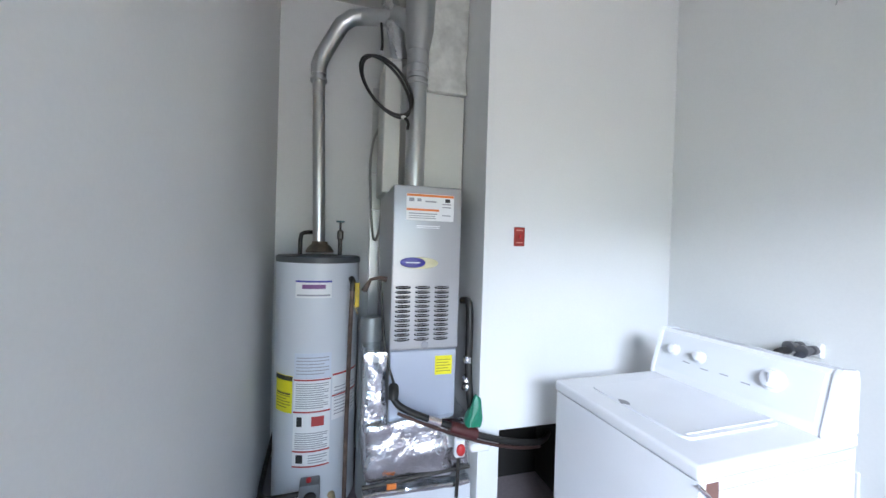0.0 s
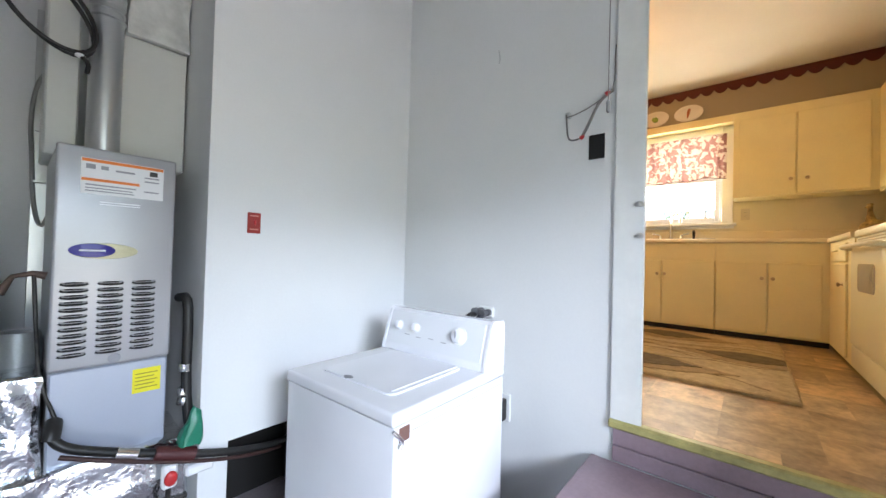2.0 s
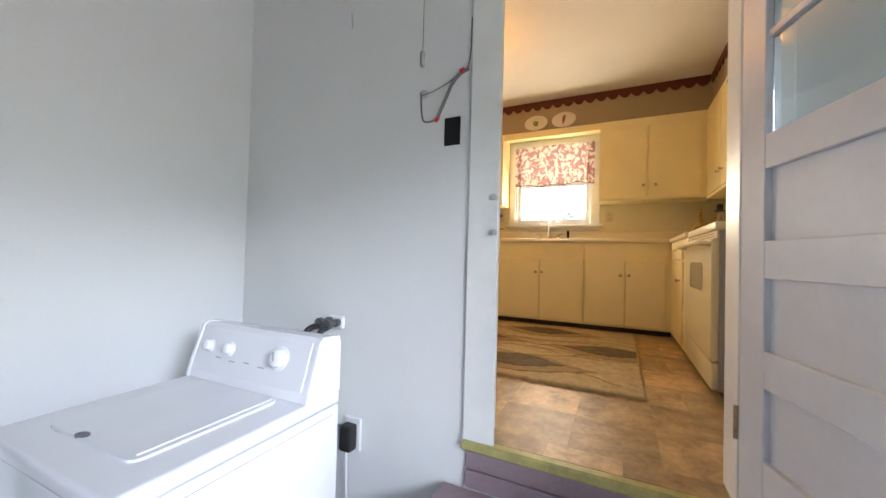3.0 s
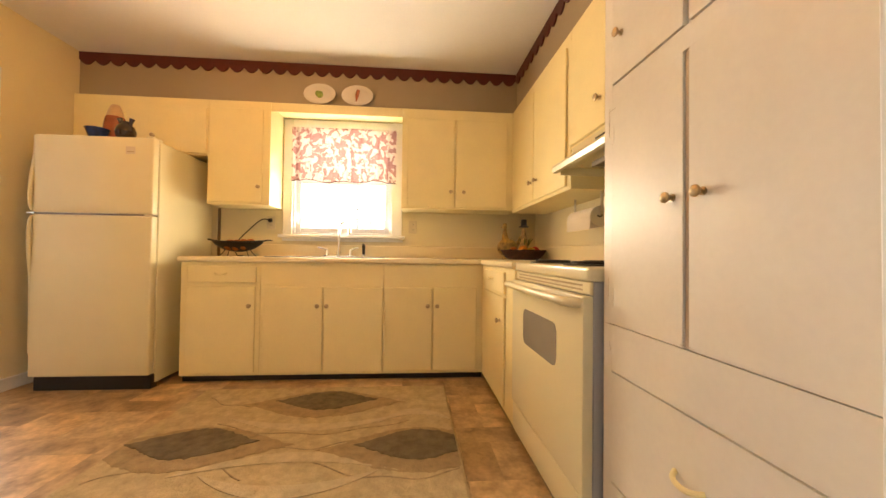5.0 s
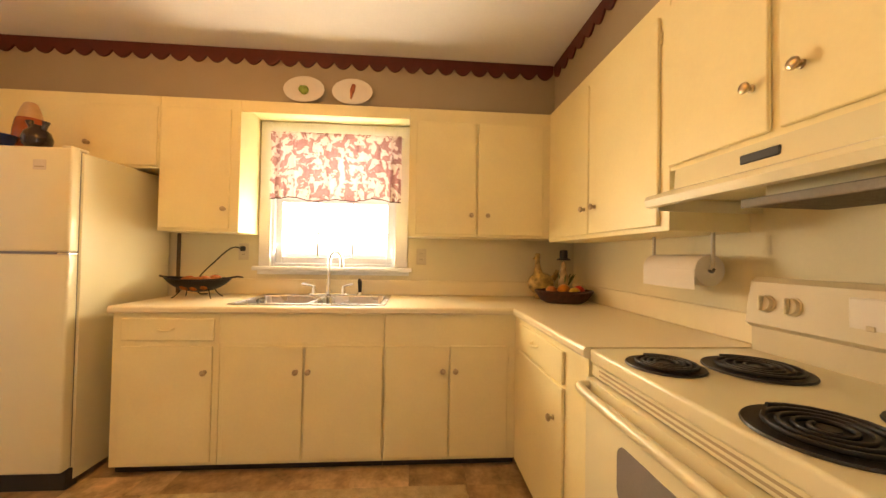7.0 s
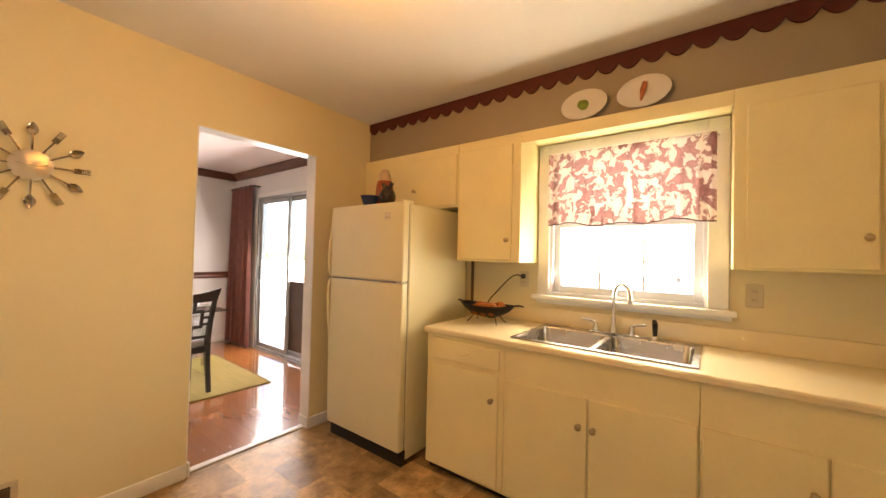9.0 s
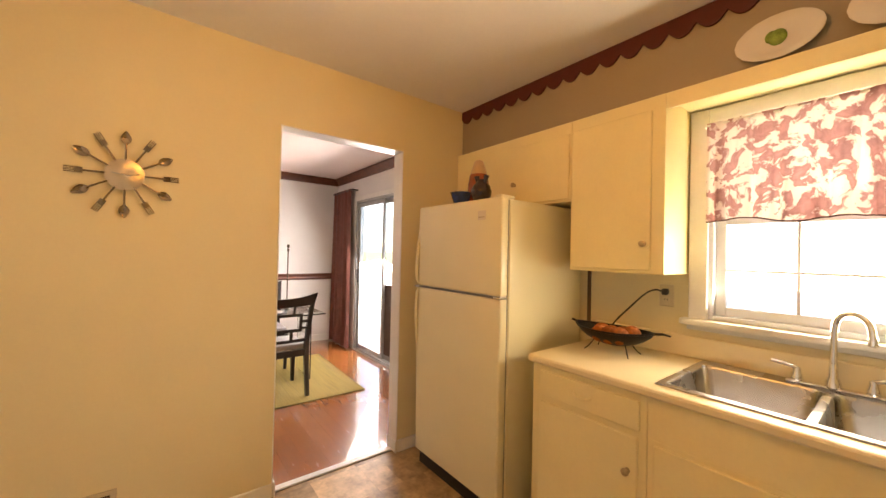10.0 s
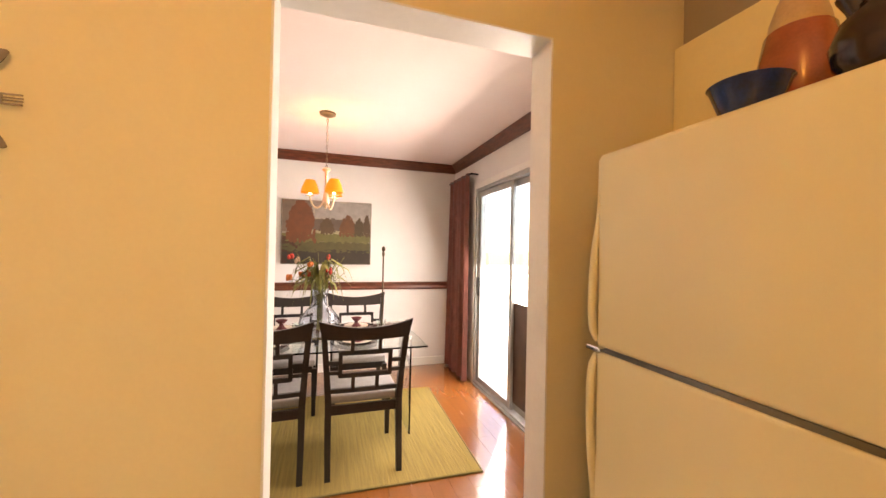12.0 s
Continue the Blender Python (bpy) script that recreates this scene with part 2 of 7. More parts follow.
maroon = mat("maroon_border", (0.085, 0.012, 0.010), 0.6, var=0.10, scale=20, bump=0.04)
dark_wood = mat("espresso_wood", (0.011, 0.008, 0.008), 0.34, var=0.14, scale=14, bump=0.015, stretch=(3, 3, 0.5), coat=0.12)
red_wood = mat("mahogany_trim", (0.14, 0.042, 0.022), 0.35, var=0.25, scale=10, bump=0.04, stretch=(1, 1, 6))

# ---------- structure ----------
H = 2.505   # ceiling over the kitchen floor
ZL = -0.72  # laundry floor


def wall(name, boxes, material, label):
    bm = bmesh.new()
    for b in boxes:
        B(*b, bm=bm)
    return solo(name, bm, material, label, "wall", kind="structure")


# laundry
solo("floor_laundry", B(1.2, 3.585, -1.12, 3.05, ZL - 0.1, ZL), concrete, "grey concrete floor of the laundry room", "floor", kind="structure")
solo("ceiling_laundry", B(1.1, 3.70, -1.12, 3.10, 2.42, 2.5), dim_ceiling, "grey ceiling of the laundry room, darkened to cut bounce light", "ceiling", kind="structure")
wall("wall_laundry_west", [(1.21, 1.33, -1.0, 2.95, ZL, 2.42)], wall_white, "plain white painted laundry wall")
wall("wall_laundry_north", [(1.21, 2.428, 2.95, 3.07, ZL, 2.42)], wall_white, "white painted back wall of the furnace closet")
wall("wall_laundry_south", [(1.21, 3.585, -1.12, -1.0, 1.58, 2.42), (2.80, 3.585, -1.12, -1.0, ZL, 1.58), (1.21, 1.36, -1.12, -1.0, ZL, 1.58)],
     wall_white, "white wall round the open outside doorway")
wall("wall_closet_side", [(2.428, 2.540, 1.955, 2.95, ZL, 2.42), (2.540, 3.585, 1.955, 2.06, -0.172, 2.42), (3.02, 3.585, 1.955, 2.06, ZL, -0.172)], wall_white,
     "white painted wall with a dark square return opening at the bottom")
# near-black lining puts the cavity's shade into its colour
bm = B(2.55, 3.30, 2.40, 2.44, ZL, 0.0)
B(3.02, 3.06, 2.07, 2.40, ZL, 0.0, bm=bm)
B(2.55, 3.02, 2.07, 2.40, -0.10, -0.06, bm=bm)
solo("return_air_box", bm, recess_shade, "near-black box standing in for the shaded return air cavity", "duct", kind="structure")

DY0, DY1, DH = -0.192, 0.590, 2.05  # kitchen door opening
wall("wall_kitchen_west", [(3.585, 3.70, DY1, 3.0, ZL, H), (3.585, 3.70, -1.12, DY0, ZL, H), (3.585, 3.70, DY0, DY1, DH, H), (3.585, 3.70, DY0, DY1, ZL, -0.035)],
     wall_white, "white painted wall between laundry and kitchen")
bm = B(3.565, 3.583, 0.532, 0.652, -0.02, DH + 0.1, 0.004)
B(3.565, 3.583, DY0 - 0.10, DY0 + 0.006, -0.02, DH + 0.1, 0.004, bm)
B(3.567, 3.583, DY0 - 0.10, 0.652, DH - 0.006, DH + 0.1, 0.004, bm)
solo("door_casing", bm, jamb_paint, "thickly painted off-white wooden door casing", "door frame", kind="structure")
bm = B(3.57, 3.715, DY1 - 0.02, DY1 - 0.001, 0, DH - 0.001, 0.003)
B(3.57, 3.715, DY0 + 0.001, DY0 + 0.02, 0, DH - 0.001, 0.003, bm)
B(3.571, 3.714, DY0 + 0.02, DY1 - 0.02, DH - 0.02, DH - 0.001, 0.003, bm)
jamb = solo("door_jamb", bm, jamb_paint, "off-white painted door jamb with a latch strike", "door frame", kind="structure")
for z in (0.77, 0.90):
    part("strike_plate", lathe([(0.004, -0.002), (0.016, 0), (0.017, 0.012), (0.010, 0.02), (0.003, 0.021)], (3.562, 0.552, z), 12), galv, jamb, "worn round metal screw cap")
# sill and landing steps
bm = B(3.55, 3.596, DY0 - 0.10, 0.655, -0.034, 0.003, 0.008)
solo("door_sill", bm, yellow_edge, "worn yellow painted wooden door sill", "sill", kind="structure")
bm = B(3.57, 3.584, DY0 - 0.30, 0.64, -0.105, -0.036, 0.003)
B(3.565, 3.584, DY0 - 0.30, 0.64, -0.172, -0.108, 0.003, bm)
solo("step_riser", bm, purple_floor, "purple painted board riser under the kitchen door", "step", kind="structure")
st = thing("entry_step", (3.1, 0.2, ZL), "purple painted wooden steps up to the kitchen door", "steps")
part("tread", B(2.93, 3.563, -0.50, 0.725, -0.20, -0.172, 0.006), purple_floor, st)
part("tread", B(2.66, 2.95, -0.50, 0.725, -0.385, -0.355, 0.006), purple_floor, st)
part("tread", B(2.39, 2.68, -0.50, 0.725, -0.57, -0.54, 0.006), purple_floor, st)
part("riser", B(2.95, 2.965, -0.49, 0.715, -0.355, -0.20), purple_floor, st)
part("riser", B(2.68, 2.695, -0.49, 0.715, -0.54, -0.385), purple_floor, st)
part("riser", B(2.41, 2.425, -0.49, 0.715, ZL, -0.57), purple_floor, st)
part("side_board", B(2.965, 3.56, 0.69, 0.71, ZL, -0.20), purple_floor, st)
part("side_board", B(2.965, 3.56, -0.48, -0.46, ZL, -0.20), purple_floor, st)

# kitchen shell
KX, KY0, KY1 = 6.77, -0.92, 2.885
wy0, wy1, wz0, wz1 = 0.427, 1.312, 1.095, 2.06
wall("wall_kitchen_east", [(KX, KX + 0.14, KY0 - 0.12, wy0, -0.2, H), (KX, KX + 0.14, wy1, 3.0, -0.2, H), (KX, KX + 0.14, wy0, wy1, -0.2, wz0), (KX, KX + 0.14, wy0, wy1, wz1, H)],
     wall_kitchen, "cream painted kitchen wall with the sink window")
wall("wall_kitchen_south", [(3.70, KX, KY0 - 0.12, KY0, -0.2, H)], wall_kitchen, "cream painted kitchen wall behind the range")
DX0, DX1, DT = 5.162, 5.970, 2.099
wall("wall_kitchen_north", [(3.70, DX0, KY1, 2.998, -0.2, H), (DX1, KX, KY1, 2.998, -0.2, H), (DX0, DX1, KY1, 2.998, DT, H)], wall_kitchen,
     "cream painted wall with an open doorway to the dining room")
bm = B(DX0 - 0.001, DX0 + 0.006, KY1 - 0.002, 3.0, 0, DT, 0.001)
B(DX1 - 0.006, DX1 + 0.001, KY1 - 0.002, 3.0, 0, DT, 0.001, bm)
B(DX0 + 0.006, DX1 - 0.006, KY1 - 0.002, 3.0, DT - 0.006, DT + 0.001, 0.001, bm)
solo("doorway_lining", bm, gloss_paint, "white painted lining of the open doorway", "door frame", kind="structure")
solo("ceiling_kitchen", B(3.585, KX + 0.1, KY0 - 0.1, 2.998, H, H + 0.12), ceil_mat, "smooth white kitchen ceiling", "ceiling", kind="structure")
solo("subfloor_kitchen", B(3.70, KX, KY0, KY1, -0.12, -0.004), groove, "dark base under the vinyl tiles", "floor", kind="structure")
solo("subfloor_doorway", B(3.597, 3.70, DY0, DY1, -0.034, -0.004), groove, "dark base under the doorway tiles", "floor", kind="structure")

# soffit over the wall cabinets, and its border
UX, UY, UT = 6.467, -0.611, 2.154
bm = B(UX + 0.045, KX - 0.002, UY - 0.045, KY1 - 0.001, UT + 0.004, H - 0.001)
B(3.702, UX + 0.045, KY0 + 0.001, UY - 0.045, UT + 0.004, H - 0.001, bm=bm)
solo("soffit", bm, wall_grey, "taupe painted soffit above the wall cabinets", "soffit", kind="structure")


def scallops(a, b, inward, n):
    """A border strip with a scalloped lower edge from a to b, under the ceiling."""
    a, b = Vector(a), Vector(b)
    bm = bmesh.new()
    step = (b - a) / n
    for i in range(n):
        p = a + step * i
        pts = [p + Vector((0, 0, 0.0)), p + Vector((0, 0, -0.058))]
        for k in range(1, 8):
            u = k / 8
            pts.append(p + step * (0.04 + 0.92 * u) + Vector((0, 0, -0.058 - 0.042 * math.sin(math.pi * u) ** 0.7)))
        pts += [p + step + Vector((0, 0, -0.058)), p + step]
        prism(pts, Vector(inward) * 0.012, bm)
    bmesh.ops.remove_doubles(bm, verts=bm.verts, dist=0.0004)
    return bm


zt = H - 0.002
solo("border_east", scallops((UX + 0.044, UY - 0.03, zt), (UX + 0.044, KY1 - 0.002, zt), (-1, 0, 0), 31), maroon, "dark maroon scalloped border under the ceiling", "border", kind="structure")
solo("border_south", scallops((UX + 0.03, UY - 0.044, zt), (3.71, UY - 0.044, zt), (0, 1, 0), 25), maroon, "dark maroon scalloped border under the ceiling", "border", kind="structure")

bm = B(3.71, DX0 - 0.002, KY1 - 0.014, KY1 - 0.001, 0, 0.085, 0.004)
B(DX1 + 0.0, DX1 + 0.25, KY1 - 0.014, KY1 - 0.001, 0, 0.085, 0.004, bm)
B(DX1 - 0.018, DX1 - 0.007, KY1 - 0.014, 2.995, 0, 0.085, 0.003, bm)
B(DX0 + 0.007, DX0 + 0.018, KY1 - 0.014, 2.995, 0, 0.085, 0.003, bm)
solo("baseboard", bm, gloss_paint, "white painted wooden baseboard", "baseboard", kind="structure")
solo("threshold", B(DX0 + 0.01, DX1 - 0.01, 2.92, 2.97, 0, 0.012, 0.005), gloss_paint, "pale threshold strip in the doorway", "threshold", kind="structure")

# dining room shell
DXE, DYN, DXW = 6.83, 6.275, 3.30
sy0, sy1, sz1 = 3.65, 5.55, 2.10  # patio door opening
wall("wall_dining_north", [(DXW, DXE + 0.12, DYN, DYN + 0.12, -0.2, H)], wall_dining, "white dining room wall with a chair rail")
wall("wall_dining_east", [(DXE, DXE + 0.12, 2.998, sy0, -0.2, H), (DXE, DXE + 0.12, sy1, DYN, -0.2, H), (DXE, DXE + 0.12, sy0, sy1, sz1, H)], wall_dining,
     "white dining room wall round the patio door")
wall("wall_dining_west", [(DXW - 0.12, DXW, 2.9, DYN + 0.12, -0.2, H)], wall_dining, "plain white dining room wall")
wall("wall_dining_south", [(DXW, 3.70, 2.885, 2.998, -0.2, H), (KX, DXE + 0.12, 2.885, 2.998, -0.2, H)], wall_dining, "plain white dining room wall")
solo("ceiling_dining", B(DXW - 0.1, DXE + 0.1, 2.9985, DYN + 0.1, H, H + 0.12), ceil_pink, "white dining room ceiling", "ceiling", kind="structure")
solo("subfloor_dining", B(DXW, DXE, 2.885, DYN, -0.12, -0.004), recess_shade, "base under the floor boards", "floor", kind="structure")


def moulding(name, z0, prof, label):
    """A moulding on the north and east dining walls; prof: (depth, height) points."""
    bm = prism([(DXW, DYN - d, z0 + h) for d, h in prof], (DXE - 0.001 - DXW, 0, 0))
    return solo(name, bm, red_wood, label, "moulding", kind="structure")


crown = [(0, 0), (0.016, 0.0), (0.024, 0.02), (0.05, 0.06), (0.07, 0.08), (0.07, 0.10), (0, 0.10)]
moulding("crown_moulding_north", H - 0.101, [(d + 0.001, h) for d, h in crown], "dark red-brown wooden crown moulding")
solo("crown_moulding_east", prism([(DXE - d - 0.001, 3.0, H - 0.101 + h) for d, h in crown], (0, DYN - 3.0 - 0.072, 0)), red_wood,
     "dark red-brown wooden crown moulding", "moulding", kind="structure")
rail = [(0.001, 0), (0.018, 0), (0.026, 0.02), (0.018, 0.045), (0.030, 0.075), (0.030, 0.09), (0.001, 0.09)]
moulding("chair_rail", 0.945, rail, "dark red-brown wooden chair rail")
solo("baseboard_dining", B(DXW, DXE - 0.001, DYN - 0.014, DYN - 0.001, 0, 0.10, 0.004), gloss_paint, "white painted dining room baseboard", "baseboard", kind="structure")

# outside
grass = mat("lawn", (0.10, 0.15, 0.04), 0.9, var=0.3, scale=2, bump=0.5, fine=40)
paving = mat("pale_paving", (0.48, 0.46, 0.42), 0.8, var=0.08, scale=2, bump=0.1)
bm = bmesh.new()
bmesh.ops.create_grid(bm, x_segments=2, y_segments=2, size=1500)
bmesh.ops.translate(bm, vec=(0, 0, -0.85), verts=bm.verts)
solo("ground", bm, grass, "green lawn around the house", "ground", kind="structure")
# pale slab added to whiten the window view and bounce light in
solo("patio", B(6.99, 60.0, -25, 40, -0.84, -0.12, 0.02), paving, "pale ground slab outside, stretched far to whiten the window view", "patio", kind="structure")
# unseen pale slab, added to bounce sunlight in through the laundry doorway
solo("driveway", B(-6, 7, -30, -1.13, -0.84, ZL - 0.02, 0.02), paving, "unseen pale ground slab outside the laundry door, added to bounce light", "driveway", kind="structure")
bm = B(0.9, 7.1, -1.3, 6.55, H + 0.14, H + 0.2)
solo("roof", bm, groove, "flat roof over the rooms", "roof", kind="structure")

# ---------- kitchen ----------
def turned(p, d, prof, seg=14, bm=None):
    """A turned piece from p along d; prof: (distance, radius)."""
    p, d = Vector(p), Vector(d).normalized()
    return skin(bm or bmesh.new(), [ring(p + d * h, d, r, seg) for h, r in prof])


KNOB = [(0, 0.011), (0.003, 0.011), (0.004, 0.006), (0.013, 0.006), (0.016, 0.012), (0.021, 0.0155), (0.026, 0.0145), (0.0295, 0.009), (0.0305, 0.001)]


def knob(parent, p, d, k=1.0):
    part("knob", turned(p, d, [(h * k, r * k) for h, r in KNOB], 16), brass, parent, "aged brass knob", 40)


def pull(parent, p, d):
    """A small painted drawer pull on a face that looks along d (x or y)."""
    p, d = Vector(p), Vector(d)
    s = Vector((0, 0, 1)).cross(d)
    pts = [p - s * 0.040, p - s * 0.030 + d * 0.016, p - s * 0.012 + d * 0.022, p + s * 0.012 + d * 0.022, p + s * 0.030 + d * 0.016, p + s * 0.040]
    pts = [q + Vector((0, 0, -0.010 * (1 - abs(i - 2.5) / 2.5))) for i, q in enumerate(pts)]
    part("pull", tube(pts, 0.006, 8, smooth=2), cab_paint, parent, "small cream painted drawer pull", 40)


def slab_x(parent, name, x, y0, y1, z0, z1, m, t=0.014):
    return part(name, B(x - t, x - 0.0005, y0, y1, z0, z1, 0.0035), m, parent)


def slab_y(parent, name, y, x0, x1, z0, z1, m, t=0.014):
    return part(name, B(x0, x1, y + 0.0005, y + t, z0, z1, 0.0035), m, parent)


def hinge(parent, p, d):
    s = Vector(d)
    part("hinge", cyl(Vector(p) + s * 0.004 - Vector((0, 0, 0.022)), Vector(p) + s * 0.004 + Vector((0, 0, 0.022)), 0.004, seg=8), cab_paint, parent, "small painted hinge")


BX, BY = 6.140, -0.297  # faces of the base cabinets
WEST, NORTH = (-1, 0, 0), (0, 1, 0)


def base_x(y0, y1, label, top=0.858):
    c = thing("base_cabinet", (BX + 0.3, (y0 + y1) / 2, 0), label, "cabinet", "kitchen base cabinets")
    part("body", B(BX, KX - 0.012, y0 + 0.001, y1 - 0.001, 0.050, top, 0.002), cab_paint, c)
    part("toe_base", B(BX + 0.045, KX - 0.02, y0 + 0.001, y1 - 0.001, 0, 0.0495), toe_black, c, "black vinyl toe base")
    return c


c = base_x(1.318, 1.862, "cream painted base cabinet with one drawer beside the refrigerator")
d = slab_x(c, "drawer", BX, 1.344, 1.812, 0.713, 0.831, cab_paint)
pull(d, (BX - 0.014, 1.585, 0.778), WEST)
d = slab_x(c, "door", BX, 1.350, 1.812, 0.070, 0.684, cab_paint)
knob(d, (BX - 0.014, 1.385, 0.548), WEST)
c = base_x(0.442, 1.318, "cream painted double-door sink base cabinet", 0.70)
part("front_rail", B(BX, BX + 0.02, 0.443, 1.317, 0.70, 0.858), cab_paint, c)
for y0, y1, k in ((0.878, 1.292, 0.912), (0.448, 0.868, 0.846)):
    d = slab_x(c, "door", BX, y0, y1, 0.070, 0.684, cab_paint)
    knob(d, (BX - 0.014, k, 0.548), WEST)
hinge(c, (BX, 0.441, 0.60), WEST)
hinge(c, (BX, 0.441, 0.16), WEST)
c = base_x(-0.304, 0.442, "cream painted double-door base cabinet in the corner")
for y0, y1, k in ((0.082, 0.432, 0.115), (-0.252, 0.074, 0.045)):
    d = slab_x(c, "door", BX, y0, y1, 0.070, 0.684, cab_paint)
    knob(d, (BX - 0.014, k, 0.548), WEST)
hinge(c, (BX, -0.262, 0.60), WEST)
c = thing("base_cabinet", (5.8, -0.6, 0), "cream painted base cabinet with a drawer beside the range", "cabinet", "kitchen base cabinets")
part("body", B(5.262, BX - 0.002, KY0 + 0.012, BY, 0.050, 0.858, 0.002), cab_paint, c)
part("toe_base", B(5.262, BX - 0.002, KY0 + 0.02, BY - 0.045, 0, 0.0495), toe_black, c, "black vinyl toe base")
d = slab_y(c, "drawer", BY, 5.445, 6.015, 0.706, 0.832, cab_paint)
pull(d, (5.75, BY + 0.014, 0.785), NORTH)
d = slab_y(c, "door", BY, 5.445, 6.015, 0.075, 0.690, cab_paint)
knob(d, (5.524, BY + 0.014, 0.550), NORTH)

# worktop, with the sink cut out
CX, CY, CZ = 6.117, -0.277, 0.896
sx0, sx1, sk0, sk1 = 6.190, 6.735, 0.446, 1.316
bm = bmesh.new()
prof = [(0.02, -0.037), (0.006, -0.036), (0, -0.028), (0, -0.010), (0.004, -0.003), (0.012, 0.0)]
nose = [(CX + d, 1.876, CZ + h) for d, h in prof] + [(sx0 + 0.015, 1.876, CZ), (sx0 + 0.015, 1.876, CZ - 0.037)]
prism(nose, (0, CY - 1.876, 0), bm)
B(sx0 + 0.015, sx1 - 0.015, sk1 - 0.015, 1.876, CZ - 0.037, CZ, bm=bm)
B(sx0 + 0.015, sx1 - 0.015, CY, sk0 + 0.015, CZ - 0.037, CZ, bm=bm)
B(sx1 - 0.015, KX - 0.001, CY, 1.876, CZ - 0.037, CZ, bm=bm)
bm_short = bmesh.new()
nose = [(5.258, CY - d, CZ + h) for d, h in prof] + [(5.258, KY0 + 0.001, CZ), (5.258, KY0 + 0.001, CZ - 0.037)]
prism(nose, (CX + 0.02 - 5.258, 0, 0), bm_short)
B(CX + 0.02, KX - 0.001, KY0 + 0.001, CY, CZ - 0.037, CZ, bm=bm_short)
wt = thing("worktop", (6.4, 0.5, 0.859), "cream laminate L-shaped worktop with rounded edges", "worktop")
part("top", bm, laminate, wt)
part("top", bm_short, laminate, wt)
part("splashback", B(KX - 0.02, KX - 0.0015, KY0 + 0.02, 1.876, CZ + 0.0005, CZ + 0.108, 0.004), laminate, wt)
part("splashback", B(5.258, KX - 0.0205, KY0 + 0.0015, KY0 + 0.02, CZ + 0.0005, CZ + 0.108, 0.004), laminate, wt)


def rrect(x0, x1, y0, y1, z, r, n=5):
    pts = []
    for cx, cy, a0 in ((x1 - r, y1 - r, 0), (x0 + r, y1 - r, 90), (x0 + r, y0 + r, 180), (x1 - r, y0 + r, 270)):
        for k in range(n + 1):
            a = radians(a0 + 90 * k / n)
            pts.append(Vector((cx + r * math.cos(a), cy + r * math.sin(a), z)))
    return pts


sink = thing("sink", (6.45, 0.855, CZ), "stainless steel double-bowl sink set in the worktop", "sink")
ring_mid = 0.884
bowls = ((6.225, 6.635, 0.476, ring_mid - 0.014), (6.225, 6.635, ring_mid + 0.014, 1.286))
bm = bmesh.new()
B(sx0, 6.225, sk0, sk1, CZ + 0.0005, CZ + 0.007, 0.0028, bm)
B(6.635, sx1, sk0, sk1, CZ + 0.0005, CZ + 0.007, 0.0028, bm)
for y0, y1 in ((sk0, 0.476), (ring_mid - 0.014, ring_mid + 0.014), (1.286, sk1)):
    B(6.223, 6.637, y0, y1, CZ + 0.0008, CZ + 0.0066, 0.002, bm)
part("rim", bm, steel, sink)
for x0, x1, y0, y1 in bowls:
    bm = bmesh.new()
    rings = [rrect(x0, x1, y0, y1, CZ + 0.006, 0.03), rrect(x0 + 0.004, x1 - 0.004, y0 + 0.004, y1 - 0.004, CZ - 0.004, 0.045),
             rrect(x0 + 0.012, x1 - 0.012, y0 + 0.012, y1 - 0.012, CZ - 0.13, 0.055), rrect(x0 + 0.03, x1 - 0.03, y0 + 0.03, y1 - 0.03, CZ - 0.158, 0.05),
             rrect(x0 + 0.13, x1 - 0.13, y0 + 0.13, y1 - 0.13, CZ - 0.163, 0.04)]
    skin(bm, rings, cap=False)
    bm.verts.ensure_lookup_table()
    bm.faces.new(bm.verts[-24:])
    bw = part("bowl", bm, steel, sink, "", 50)
    part("drain", lathe([(0.04, 0.0005), (0.042, 0.003), (0.03, 0.004), (0.026, 0.001), (0.002, 0.0008)], ((x0 + x1) / 2, (y0 + y1) / 2, CZ - 0.163), 20), chrome, bw)
fx, fy = 6.686, 0.880
f = thing("faucet", (fx, fy, CZ + 0.007), "chrome gooseneck kitchen faucet with two lever handles", "faucet")
part("deck_plate", B(fx - 0.022, fx + 0.022, fy - 0.135, fy + 0.135, CZ + 0.007, CZ + 0.018, 0.006), chrome, f)
part("spout", tube([(fx, fy, CZ + 0.015), (fx, fy, CZ + 0.20), (fx, fy - 0.005, CZ + 0.285), (fx - 0.035, fy - 0.05, CZ + 0.315), (fx - 0.065, fy - 0.095, CZ + 0.285), (fx - 0.07, fy - 0.10, CZ + 0.22)], 0.011, 12, smooth=3), chrome, f, "", 50)
part("spout_base", turned((fx, fy, CZ + 0.017), (0, 0, 1), [(0, 0.024), (0.02, 0.022), (0.04, 0.014), (0.09, 0.013)], 18), chrome, f, "", 40)
part("nozzle", turned((fx - 0.07, fy - 0.10, CZ + 0.235), (0, 0, -1), [(0, 0.012), (0.01, 0.014), (0.03, 0.014), (0.034, 0.010)], 14), chrome, f, "", 40)
for s in (-1, 1):
    hd = part("handle", turned((fx, fy + s * 0.10, CZ + 0.017), (0, 0, 1), [(0, 0.019), (0.02, 0.018), (0.035, 0.013), (0.05, 0.012), (0.055, 0.002)], 16), chrome, f, "", 40)
    part("lever", tube([(fx, fy + s * 0.10, CZ + 0.066), (fx - 0.02, fy + s * 0.13, CZ + 0.078), (fx - 0.03, fy + s * 0.175, CZ + 0.086)], 0.008, 8, smooth=1), chrome, hd, "", 50)
